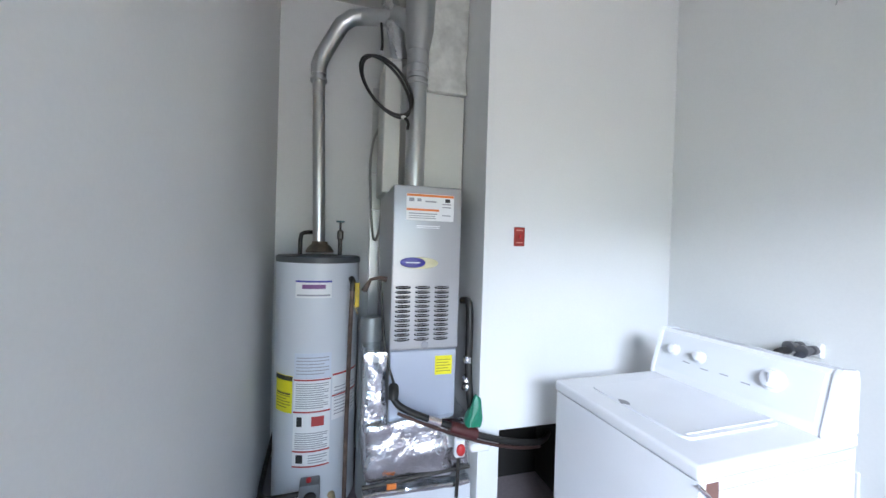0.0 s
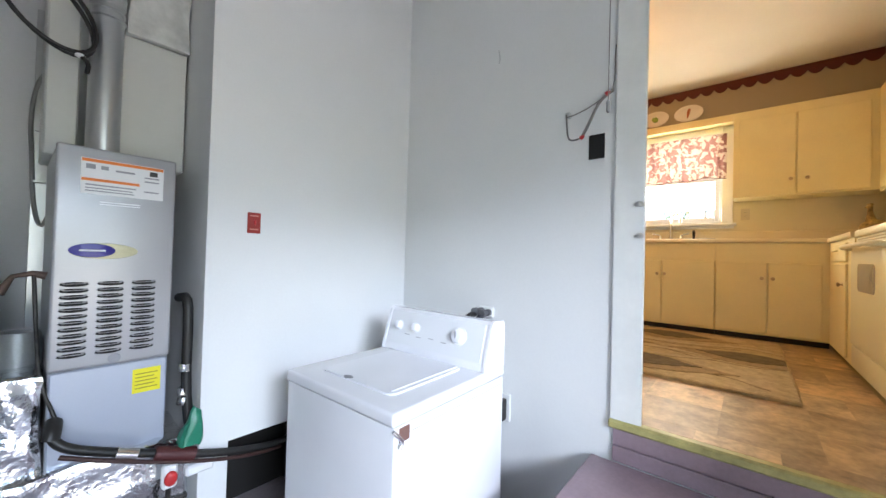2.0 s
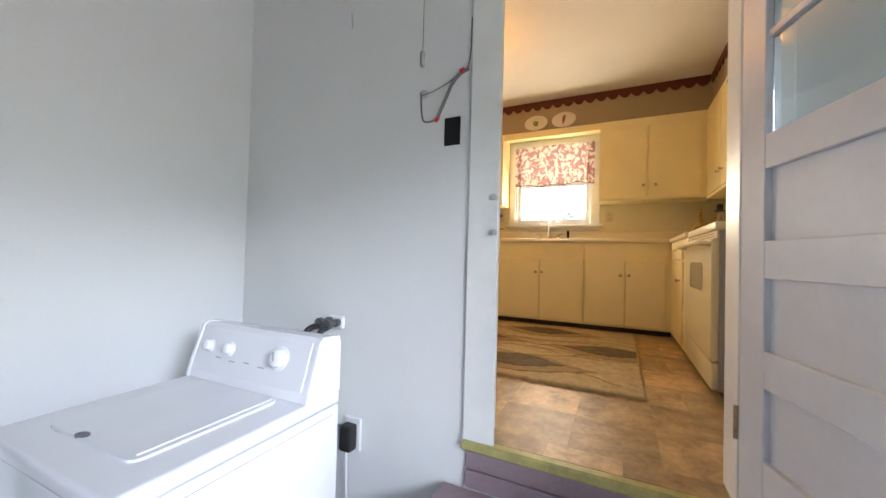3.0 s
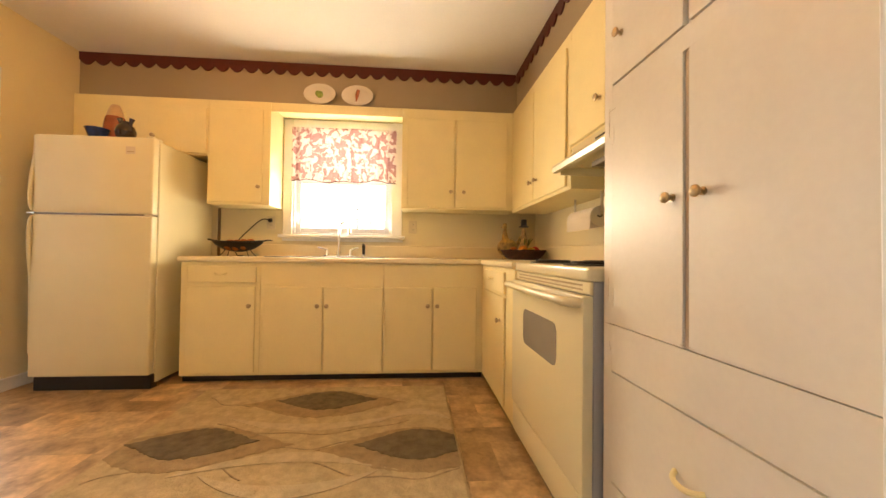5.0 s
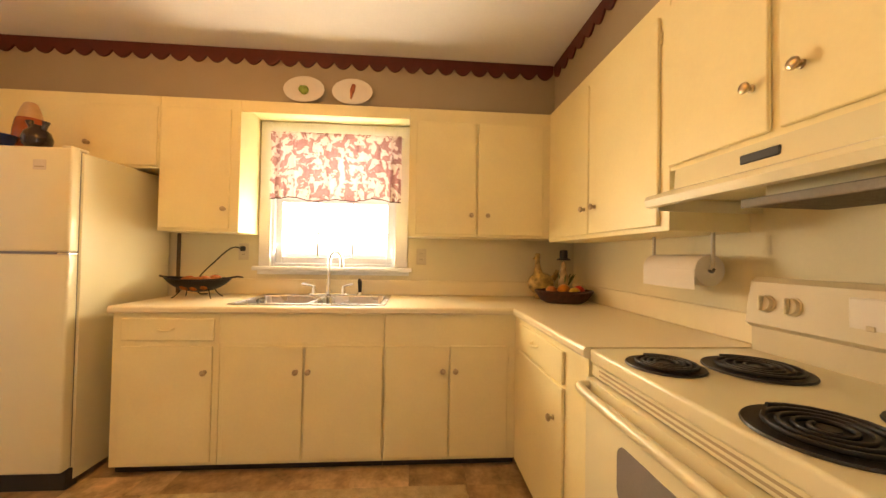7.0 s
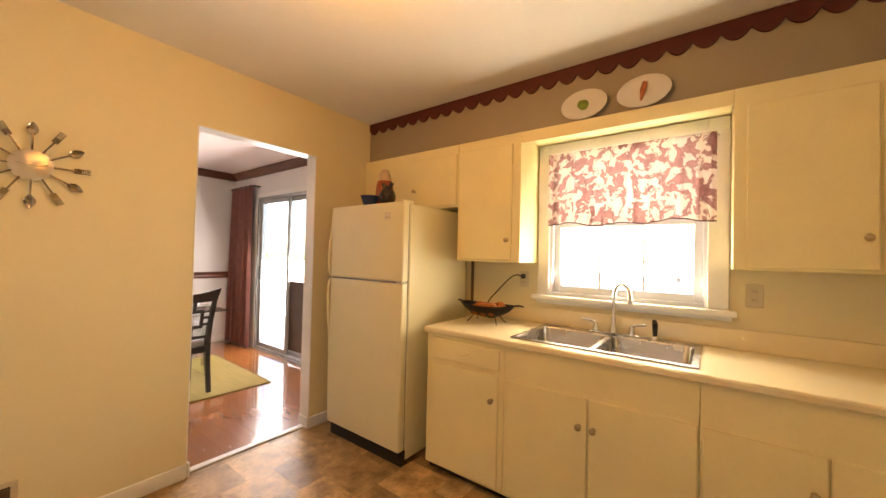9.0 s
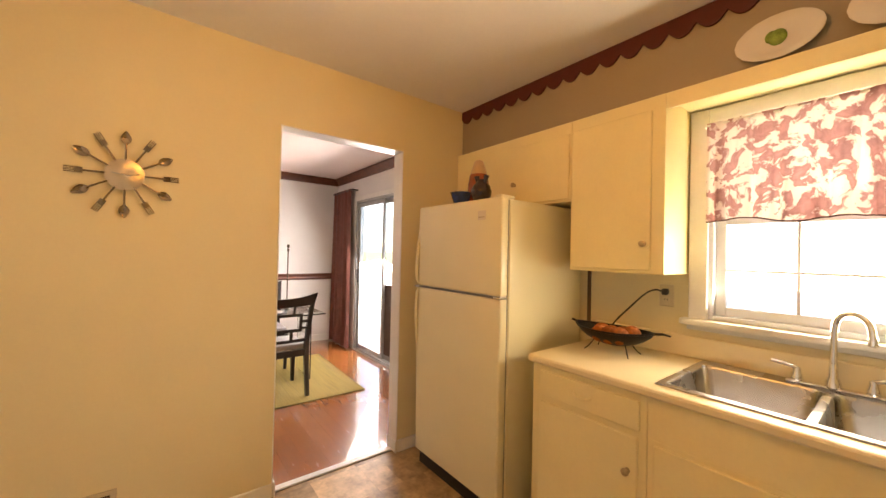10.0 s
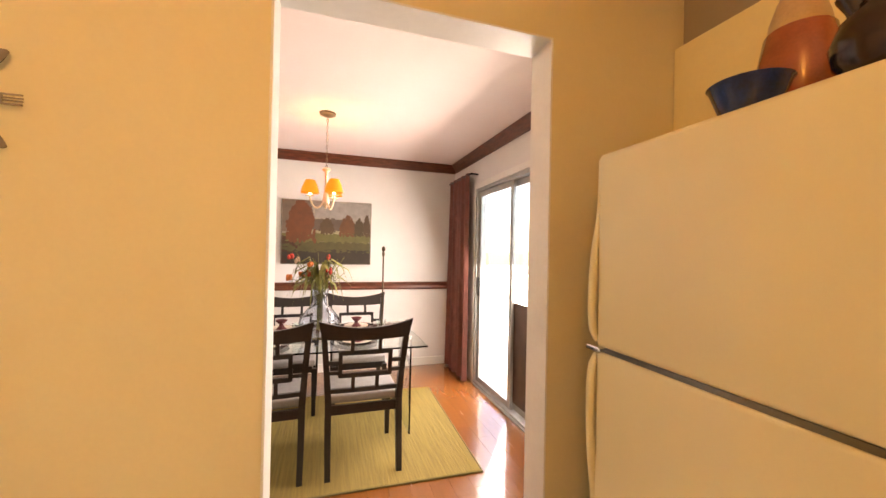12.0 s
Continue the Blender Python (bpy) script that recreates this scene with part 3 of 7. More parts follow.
sp = thing("sink_sprayer", (6.686, 0.664, CZ + 0.007), "black plastic side sprayer on the sink rim", "sprayer")
part("collar", turned((6.686, 0.664, CZ + 0.007), (0, 0, 1), [(0, 0.022), (0.012, 0.02), (0.02, 0.014)], 16), chrome, sp, "chrome collar", 40)
part("spray_head", tube([(6.686, 0.664, CZ + 0.02), (6.686, 0.664, CZ + 0.08), (6.679, 0.664, CZ + 0.10), (6.656, 0.664, CZ + 0.112)], 0.013, 12, rs=[0.011, 0.014, 0.015, 0.012]), black, sp, "", 40)

# wall cabinets
UZ = 1.314


def upper_x(y0, y1, z0, label):
    c = thing("wall_cabinet", (UX + 0.15, (y0 + y1) / 2, z0), label, "cabinet", "kitchen wall cabinets")
    part("body", B(UX, KX - 0.002, y0 + 0.0008, y1 - 0.0008, z0, UT, 0.002), cab_paint, c)
    return c


c = upper_x(-0.654, 0.332, UZ, "cream painted double-door wall cabinet beside the window")
for y0, y1, k in ((-0.112, 0.285, -0.080), (-0.562, -0.124, -0.188)):
    d = slab_x(c, "door", UX, y0, y1, UZ + 0.014, 2.068, cab_paint)
    knob(d, (UX - 0.014, k, 1.456), WEST)
c = upper_x(1.394, 1.879, UZ, "cream painted single-door wall cabinet beside the window")
d = slab_x(c, "door", UX, 1.450, 1.864, UZ + 0.017, 2.088, cab_paint)
knob(d, (UX - 0.014, 1.477, 1.457), WEST)
hinge(d, (UX, 1.868, 1.98), WEST)
c = upper_x(1.879, 2.883, 1.700, "cream painted low wall cabinet above the refrigerator")
for y0, y1, k in ((1.888, 2.335, 2.283),):
    d = slab_x(c, "door", UX, y0, y1, 1.715, 2.085, cab_paint)
    knob(d, (UX - 0.014, k, 1.842), WEST)
vb = thing("window_valance_board", (UX, 0.86, 2.08), "cream painted board bridging the cabinets above the window", "valance")
part("board", B(UX, UX + 0.018, 0.3325, 1.3935, 2.080, UT - 0.001, 0.002), cab_paint, vb)
part("top_panel", B(UX + 0.018, KX - 0.002, 0.3325, 1.3935, UT - 0.02, UT - 0.002), cab_paint, vb)

c = thing("wall_cabinet", (5.9, -0.75, 1.285), "cream painted double-door wall cabinet over the worktop", "cabinet", "kitchen wall cabinets")
part("body", B(5.311, UX - 0.001, KY0 + 0.002, UY, 1.291, UT, 0.002), cab_paint, c)
for x0, x1, k in ((5.897, 6.394, 5.930), (5.357, 5.885, 5.820)):
    d = slab_y(c, "door", UY, x0, x1, 1.311, 2.082, cab_paint)
    knob(d, (k, UY + 0.014, 1.443), NORTH)
hinge(c, (5.352, UY, 2.0), NORTH)
hinge(c, (5.352, UY, 1.40), NORTH)
c = thing("wall_cabinet", (4.85, -0.75, 1.49), "cream painted low wall cabinet above the range hood", "cabinet", "kitchen wall cabinets")
part("body", B(4.402, 5.309, KY0 + 0.002, UY, 1.497, UT, 0.002), cab_paint, c)
for x0, x1, k in ((4.940, 5.302, 4.984), (4.545, 4.912, 4.860)):
    d = slab_y(c, "door", UY, x0, x1, 1.514, 2.082, cab_paint)
    knob(d, (k, UY + 0.014, 1.643), NORTH)

# range hood
hx0, hx1 = 4.515, 5.266
h = thing("range_hood", (4.9, -0.7, 1.36), "cream enamel range hood under the cabinet", "range hood")
prof = [(KY0 + 0.004, 1.495), (UY + 0.012, 1.495), (UY + 0.018, 1.428), (-0.530, 1.408), (-0.496, 1.398), (-0.488, 1.384), (-0.494, 1.362), (-0.515, 1.360), (-0.525, 1.378), (-0.62, 1.396), (KY0 + 0.004, 1.396)]
part("shell", prism([(hx0, y, z) for y, z in prof], (hx1 - hx0, 0, 0)), appliance, h)
part("end_plate", B(hx1 - 0.004, hx1 + 0.003, KY0 + 0.004, -0.535, 1.352, 1.392, 0.001), appliance, h)
part("switch_plate", B(4.905, 5.015, UY + 0.012, UY + 0.020, 1.447, 1.472, 0.003), black, h, "black switch plate with two rockers")
part("filter", B(4.56, 4.97, -0.80, -0.562, 1.326, 1.345, 0.003), mat("brown_mesh", (0.13, 0.10, 0.07), 0.6, 0.6, var=0.25, scale=60, bump=0.6, fine=260), h, "dark brown mesh filter")
part("filter_rim", B(4.558, 4.972, -0.5615, -0.553, 1.323, 1.3455, 0.003), mat("dull_rim", (0.26, 0.22, 0.17), 0.6, var=0.1), h, "dull metal filter rim")
part("filter_housing", B(4.58, 4.95, -0.82, -0.60, 1.346, 1.3915, 0.003), appliance, h)

# range
RX0, RX1, RF, RZ = 4.474, 5.246, -0.300, 0.895
r = thing("range", (4.87, -0.6, 0), "white electric range with four coil burners", "range")
part("body", B(RX0 + 0.006, RX1 - 0.006, KY0 + 0.03, RF - 0.012, 0.06, RZ - 0.045, 0.003), mat("range_side_grey", (0.42, 0.41, 0.39), 0.4, var=0.03), r, "grey enamel side panels")
part("kick_base", B(RX0 + 0.02, RX1 - 0.02, KY0 + 0.06, RF - 0.06, 0, 0.0595), toe_black, r)
part("cooktop", B(RX0, RX1, KY0 + 0.06, RF + 0.008, RZ - 0.044, RZ, 0.010, seg=3), appliance, r, "", 40)
part("fascia", B(RX0 + 0.003, RX1 - 0.003, RF - 0.012, RF, RZ - 0.085, RZ - 0.045, 0.003), appliance, r)
for z in (RZ - 0.058, RZ - 0.072):
    part("vent_slot", B(RX0 + 0.05, RX1 - 0.05, RF - 0.002, RF + 0.0008, z - 0.003, z + 0.003), groove, r, "dark vent slot")
od = part("oven_door", B(RX0 + 0.003, RX1 - 0.003, RF - 0.012, RF + 0.022, 0.205, RZ - 0.088, 0.008, seg=2), appliance, r, "", 40)
wn_pts = [(p.x, RF + 0.0215, p.y) for p in rrect(4.675, 5.055, 0.535, 0.690, 0, 0.035, 4)]
part("oven_window", prism(wn_pts, (0, 0.002, 0)), mat("oven_glass", (0.24, 0.23, 0.22), 0.12, var=0.06, bump=0, spec=0.6), od, "dark grey oven window")
hb = part("door_handle", tube([(RX0 + 0.02, RF + 0.02, 0.785), (RX0 + 0.035, RF + 0.058, 0.788), (RX0 + 0.09, RF + 0.072, 0.790), (RX1 - 0.09, RF + 0.072, 0.790), (RX1 - 0.035, RF + 0.058, 0.788), (RX1 - 0.02, RF + 0.02, 0.785)], 0.015, 12, smooth=2), appliance, od, "", 50)
part("storage_drawer", B(RX0 + 0.003, RX1 - 0.003, RF - 0.012, RF + 0.016, 0.065, 0.196, 0.007, seg=2), appliance, r, "", 40)
bg = [(KY0 + 0.002, RZ - 0.02), (KY0 + 0.062, RZ - 0.02), (KY0 + 0.062, RZ + 0.075), (KY0 + 0.085, RZ + 0.09), (KY0 + 0.065, RZ + 0.225), (KY0 + 0.045, RZ + 0.24), (KY0 + 0.002, RZ + 0.24)]
bk = part("backguard", prism([(RX0, y, z) for y, z in bg], (RX1 - RX0, 0, 0)), backguard_shaded_enamel, r)
pn = Vector((0, 0.99, 0.147)).normalized()
for x in (5.183, 5.102, 4.54, 4.62):
    kb = part("control_knob", turned((x, KY0 + 0.074, RZ + 0.158), pn, [(0, 0.030), (0.004, 0.030), (0.005, 0.026), (0.016, 0.024), (0.018, 0.004)], 20), backguard_shaded_enamel, bk, "", 40)
    part("grip", B(x - 0.005, x + 0.005, KY0 + 0.088, KY0 + 0.104, RZ + 0.137, RZ + 0.184, 0.003), appliance, kb)
part("control_panel", B(4.70, 4.96, KY0 + 0.060, KY0 + 0.0795, RZ + 0.115, RZ + 0.205, 0.004), mat("panel_cream", (0.72, 0.68, 0.58), 0.35, var=0.02), bk, "slightly raised control panel")
part("clock_display", B(4.735, 4.83, KY0 + 0.0745, KY0 + 0.0810, RZ + 0.160, RZ + 0.192, 0.001), black, bk, "black clock window")
green = glow("green_digits", (0.05, 0.9, 0.12), 0.25)
for i, x in enumerate((4.820, 4.802, 4.778, 4.760)):
    part("digit", B(x - 0.006, x + 0.006, KY0 + 0.081, KY0 + 0.0818, RZ + 0.166, RZ + 0.186), green, bk, "glowing green digit")
for i in range(5):
    part("button", B(4.725 + i * 0.044, 4.745 + i * 0.044, KY0 + 0.079, KY0 + 0.0825, RZ + 0.124, RZ + 0.138, 0.002), backguard_shaded_enamel, bk)
coil = mat("burner_coil", (0.02, 0.019, 0.018), 0.45, 0.5, var=0.2)
for x, y, rad in ((5.050, -0.408, 0.084), (5.015, -0.640, 0.108), (4.668, -0.425, 0.105), (4.655, -0.670, 0.084)):
    dp = part("drip_pan", lathe([(0.02, 0.0015), (rad * 0.7, 0.001), (rad + 0.004, 0.004), (rad + 0.012, 0.006), (rad + 0.014, 0.002), (rad + 0.013, 0.0005)], (x, y, RZ), 32), black, r, "dark drip pan", 40)
    sp_pts = [(x + (0.022 + (rad - 0.024) * k / 70) * math.cos(k * 0.36), y + (0.022 + (rad - 0.024) * k / 70) * math.sin(k * 0.36), RZ + 0.011) for k in range(71)]
    part("coil", tube(sp_pts, 0.0048, 6), coil, dp, "black spiral heating coil", 60)
    part("coil_cap", lathe([(0.002, 0.012), (0.016, 0.0125), (0.017, 0.009), (0.003, 0.008)], (x, y, RZ), 14), coil, dp)

# pantry cupboard
PX0, PX1, PY = 3.718, 4.464, -0.335
p = thing("pantry_cupboard", (4.06, -0.6, 0), "tall cream painted pantry cupboard with doors and drawers", "cupboard")
part("body", B(PX0, PX1, KY0 + 0.002, PY - 0.014, 0.055, H - 0.003, 0.002), pantry_cool_lit, p)
part("toe_base", B(PX0, PX1 - 0.001, KY0 + 0.02, PY - 0.055, 0, 0.0545), toe_black, p, "black vinyl toe base")
yb = PY - 0.0135
for x0, x1 in ((4.150, 4.420), (3.80, 4.132)):
    d = part("door", B(x0, x1, yb, PY, 0.738, 1.362, 0.0004), pantry_cool_lit, p)
    knob(d, (4.180 if x0 > 4.11 else 4.095, PY, 1.057), NORTH, 0.82)
    d = part("upper_door", B(x0, x1, yb, PY, 1.419, 2.06, 0.001), pantry_cool_lit, p)
    knob(d, (4.378 if x0 > 4.11 else 3.83, PY, 1.545), NORTH, 0.82)
part("rail", B(3.80, 4.420, yb, PY - 0.0004, 1.3621, 1.4135, 0.0004), pantry_cool_lit, p)
part("rail", B(3.80, 4.420, yb, PY - 0.0002, 0.606, 0.7355, 0.0004), pantry_cool_lit, p)
# darker strip fills the door gap, the gap's shade put into its colour
part("mullion", B(4.1325, 4.1495, yb + 0.0005, PY - 0.006, 0.738, 1.362), mat("gap_shade_tan", (0.52, 0.43, 0.30), 0.6, var=0.1), p, "tan strip between the doors with the gap's shade in its colour")
for z0, z1, k in ((0.300, 0.602, 0.473), (0.062, 0.293, 0.172)):
    d = part("drawer", B(3.80, 4.420, yb, PY, z0, z1, 0.0006), pantry_cool_lit, p)
    pull(d, (4.13, PY, k), NORTH)
part("frame", B(PX0 + 0.002, 3.795, yb, PY - 0.003, 0.06, H - 0.004, 0.001), pantry_cool_lit, p)
part("frame", B(4.4205, PX1 - 0.001, yb, PY - 0.0006, 0.06, H - 0.004, 0.0008), pantry_cool_lit, p)
for z0, z1 in ((1.30, 1.26), (0.80, 0.84)):
    part("hinge", B(4.411, 4.432, PY - 0.0004, PY + 0.0014, min(z0, z1) - 0.012, max(z0, z1), 0.001), pantry_cool_lit, p, "painted-over flat hinge")

worn = mat("worn_paint", (0.56, 0.50, 0.40), 0.55, var=0.15, scale=60, bump=0.1)
rs_ = random.Random(17)
for x, z, ln_, up in ((4.436, 1.27, 0.085, 1), (4.418, 1.24, 0.05, 1), (4.400, 1.345, 0.045, 0), (4.438, 0.80, 0.07, 1), (4.405, 0.735, 0.05, 0), (4.115, 0.742, 0.045, 0), (4.428, 0.66, 0.03, 1)):
    pts = [(x + rs_.uniform(-0.002, 0.002) + (0 if up else ln_ * k / 6), PY - 0.0006, z + rs_.uniform(-0.002, 0.002) + (ln_ * k / 6 if up else 0)) for k in range(7)]
    part("scuff", tube(pts, 0.0014, 6, rs=[0.0006, 0.0014, 0.0010, 0.0016, 0.0011, 0.0014, 0.0005]), worn, p, "faint worn line in the paint")

# refrigerator
FX, FY0, FY1, FZ = 6.003, 1.971, 2.709, 1.689
f = thing("refrigerator", (6.35, 2.35, 0), "white two-door top-freezer refrigerator with black kick plate", "refrigerator")
part("cabinet", B(FX + 0.068, KX - 0.03, FY0 + 0.004, FY1 - 0.004, 0.03, FZ - 0.008, 0.006), appliance, f)
part("kick_plate", B(FX + 0.035, FX + 0.10, FY0 + 0.006, FY1 - 0.006, 0.0, 0.095, 0.003), black, f, "black kick plate")
seam = mat("door_gasket", (0.16, 0.15, 0.13), 0.6, var=0.05)
part("gasket", B(FX + 0.056, FX + 0.068, FY0 + 0.012, FY1 - 0.012, 0.10, FZ - 0.012), seam, f, "grey door gasket")
fd = part("freezer_door", B(FX, FX + 0.056, FY0, FY1, 1.174, FZ, 0.012, seg=3), appliance, f, "", 40)
rd = part("refrigerator_door", B(FX, FX + 0.056, FY0, FY1, 0.10, 1.162, 0.012, seg=3), appliance, f, "", 40)
part("split_trim", B(FX + 0.004, FX + 0.05, FY0 + 0.004, FY1 - 0.004, 1.162, 1.174), mat("chrome_strip", (0.22, 0.20, 0.17), 0.3, 1.0), f, "metal strip between the doors")
part("door_handle", tube([(FX + 0.01, FY1 + 0.004, 1.19), (FX - 0.012, FY1 + 0.006, 1.23), (FX - 0.006, FY1 + 0.006, 1.42), (FX + 0.014, FY1 + 0.004, 1.52), (FX + 0.018, FY1 + 0.004, 1.68)], 0.011, 10, smooth=2), appliance, fd, "", 50)
part("door_handle", tube([(FX + 0.01, FY1 + 0.004, 1.15), (FX - 0.012, FY1 + 0.006, 1.11), (FX - 0.008, FY1 + 0.006, 0.90), (FX + 0.014, FY1 + 0.004, 0.74), (FX + 0.018, FY1 + 0.004, 0.25)], 0.011, 10, smooth=2), appliance, rd, "", 50)
part("handle_bracket", B(FX - 0.016, FX + 0.03, FY1 - 0.03, FY1 + 0.02, 1.162, 1.176, 0.003), chrome, f, "chrome handle bracket")
part("hinge_bracket", B(FX - 0.004, FX + 0.05, FY0 - 0.006, FY0 + 0.05, 1.160, 1.172, 0.003), chrome, f, "chrome hinge between the doors")
part("badge", B(FX - 0.0018, FX + 0.002, FY0 + 0.115, FY0 + 0.175, 1.575, 1.625, 0.001), mat("badge_cream", (0.62, 0.55, 0.42), 0.4, var=0.05), fd, "small square badge")
part("badge_bar", B(FX - 0.0026, FX - 0.001, FY0 + 0.122, FY0 + 0.168, 1.587, 1.593), groove, fd)
part("hinge_cover", B(FX + 0.01, FX + 0.11, FY0 + 0.01, FY0 + 0.06, FZ - 0.004, FZ + 0.012, 0.005), appliance, f, "white plastic hinge cover")
part("foot", cyl((FX + 0.06, FY0 + 0.05, 0), (FX + 0.06, FY0 + 0.05, 0.03), 0.02, seg=12), galv, f)

# window over the sink
pane = glass("window_glass")
w = thing("window_1", (KX, 0.82, wz0), "white double-hung kitchen window with muntins", "window", kind="structure")
bm = frame_yz(KX + 0.004, KX + 0.12, wy0, wy1, wz0, wz1, 0.022)
part("frame", bm, window_backlit, w)
part("sash", frame_yz(KX + 0.035, KX + 0.07, wy0 + 0.023, wy1 - 0.023, wz0 + 0.023, 1.60, 0.042), window_backlit, w)
part("sash", frame_yz(KX + 0.073, KX + 0.108, wy0 + 0.023, wy1 - 0.023, 1.575, wz1 - 0.023, 0.042), window_backlit, w)
gy0, gy1 = wy0 + 0.065, wy1 - 0.065
for x, z0, z1 in ((KX + 0.050, wz0 + 0.065, 1.558), (KX + 0.088, 1.617, wz1 - 0.065)):
    pn_ = part("pane", B(x, x + 0.004, gy0, gy1, z0, z1), pane, w)
    pn_.visible_shadow = False
    for k in (1, 2):
        y = gy0 + (gy1 - gy0) * k / 3
        part("muntin", B(x - 0.005, x - 0.0005, y - 0.006, y + 0.006, z0, z1), window_backlit, w)
    zm = (z0 + z1) / 2 - (0.02 if z0 < 1.3 else 0)
    part("muntin", B(x - 0.006, x - 0.001, gy0, gy1, zm - 0.006, zm + 0.006), window_backlit, w)
bm = B(KX - 0.018, KX - 0.0005, wy1 - 0.004, 1.388, wz0, 2.128, 0.004)
B(KX - 0.018, KX - 0.0005, 0.336, wy0 + 0.004, wz0, 2.128, 0.004, bm)
B(KX - 0.017, KX - 0.0008, wy0 + 0.004, wy1 - 0.004, wz1 - 0.004, 2.127, 0.004, bm)
part("casing", bm, gloss_paint, w)
part("sill", B(KX - 0.06, KX + 0.03, 0.305, 1.416, wz0 - 0.030, wz0 - 0.001, 0.007, seg=2), gloss_paint, w, "white painted wooden sill", 40)
part("apron", B(KX - 0.014, KX - 0.0005, 0.325, 1.395, wz0 - 0.058, wz0 - 0.031, 0.003), gloss_paint, w)
part("sash_lock", B(KX + 0.02, KX + 0.036, 0.83, 0.91, 1.590, 1.606, 0.004), brass, w, "small brass sash lock")

# flowered valance
m = mat("valance_print", (0.80, 0.74, 0.70), 0.9, var=0.02, bump=0.1, fine=400)
nt = m.node_tree
n, ln = nt.nodes, nt.links.new
b = n["Principled BSDF"]
old = b.inputs["Base Color"].links[0].from_socket
geo = n.new("ShaderNodeNewGeometry")
warp = n.new("ShaderNodeTexNoise")
warp.inputs["Scale"].default_value = 9
ln(geo.outputs["Position"], warp.inputs["Vector"])
mixv = n.new("ShaderNodeMix")
mixv.data_type, mixv.factor_mode = "VECTOR", "UNIFORM"
mixv.inputs["Factor"].default_value = 0.12
ln(geo.outputs["Position"], mixv.inputs["A"])
ln(warp.outputs["Color"], mixv.inputs["B"])
flo = n.new("ShaderNodeTexNoise")
flo.inputs["Scale"].default_value, flo.inputs["Detail"].default_value, flo.inputs["Roughness"].default_value = 21, 3, 0.58
ln(mixv.outputs["Result"], flo.inputs["Vector"])
rp = n.new("ShaderNodeValToRGB")
rp.color_ramp.elements[0].position, rp.color_ramp.elements[1].position = 0.47, 0.53
rp.color_ramp.elements[0].color, rp.color_ramp.elements[1].color = (0.80, 0.74, 0.70, 1), (0.26, 0.060, 0.065, 1)
e = rp.color_ramp.elements.new(0.66)
e.color = (0.40, 0.16, 0.16, 1)
ln(flo.outputs["Fac"], rp.inputs["Fac"])
ln(rp.outputs["Color"], b.inputs["Base Color"])
tr = n.new("ShaderNodeBsdfTranslucent")
pale = n.new("ShaderNodeMix")
pale.data_type = "RGBA"
pale.inputs["Factor"].default_value = 0.45
pale.inputs["B"].default_value = (0.86, 0.80, 0.78, 1)
ln(rp.outputs["Color"], pale.inputs["A"])
ln(pale.outputs["Result"], tr.inputs["Color"])
ms = n.new("ShaderNodeMixShader")
ms.inputs["Fac"].default_value = 0.57
ln(b.outputs["BSDF"], ms.inputs[1])
ln(tr.outputs["BSDF"], ms.inputs[2])
ln(ms.outputs["Shader"], n["Material Output"].inputs["Surface"])
print_cloth = m


def drape(x, y0, y1, ztop, zbot, folds, amp, nx=150, nz=22, wave=0.0, flare=0.0, axis="y", seed=3):
    """A hanging cloth in folds, along y (or along x), as one thin solid sheet."""
    rnd = random.Random(seed)
    ph = [rnd.uniform(0, 6.28) for _ in range(4)]
    bm = bmesh.new()
    rows = []
    for side in (0, 1):
        grid = []
        for j in range(nz + 1):
            v = j / nz
            row = []
            for i in range(nx + 1):
                u = i / nx
                d = amp * (0.4 + 0.6 * v) * (math.sin(2 * math.pi * folds * u + ph[0]) + 0.45 * math.sin(2 * math.pi * folds * 1.73 * u + ph[1] + v) + 0.2 * math.sin(2 * math.pi * folds * 3.1 * u + ph[2]))
                z = ztop + (zbot + wave * (math.sin(2 * math.pi * 3.2 * u + ph[3]) * 0.6 + math.sin(2 * math.pi * 1.3 * u) * 0.5) - ztop) * v
                yy = (y0 + y1) / 2 + (u - 0.5) * (y1 - y0) * (1 + flare * v)
                row.append(bm.verts.new((x + d + side * 0.003, yy, z)))
            grid.append(row)
        for a, bb in zip(grid, grid[1:]):
            for i in range(nx):
                bm.faces.new((a[i], a[i + 1], bb[i + 1], bb[i]))
        rows.append(grid)
    for g in (0, nz):
        for i in range(nx):
            bm.faces.new((rows[0][g][i], rows[0][g][i + 1], rows[1][g][i + 1], rows[1][g][i]))
    return bm


v = thing("window_valance", (KX - 0.05, 0.83, 1.57), "red and cream flowered cotton valance over the window", "curtain")
part("cloth", drape(KX - 0.058, 0.392, 1.308, 2.044, 1.572, 11, 0.011, wave=0.014), print_cloth, v, "", 60)
hr_ = random.Random(3)
hp = [hr_.uniform(0, 6.28) for _ in range(4)]
hem = []
for i in range(121):
    u = i / 120
    d = 0.011 * (math.sin(2 * math.pi * 11 * u + hp[0]) + 0.45 * math.sin(2 * math.pi * 19.03 * u + hp[1] + 1) + 0.2 * math.sin(2 * math.pi * 34.1 * u + hp[2]))
    hem.append((KX - 0.058 + d + 0.0015, 0.392 + 0.916 * u, 1.571 + 0.014 * (math.sin(2 * math.pi * 3.2 * u + hp[3]) * 0.6 + math.sin(2 * math.pi * 1.3 * u) * 0.5)))
part("hem", tube(hem, 0.0035, 6), mat("dark_hem_cord", (0.05, 0.02, 0.02), 0.8, var=0.2), v, "thin dark hem cord")
part("rod", cyl((KX - 0.05, 0.385, 2.034), (KX - 0.05, 1.315, 2.034), 0.006, seg=10), gloss_paint, v, "thin white curtain rod")
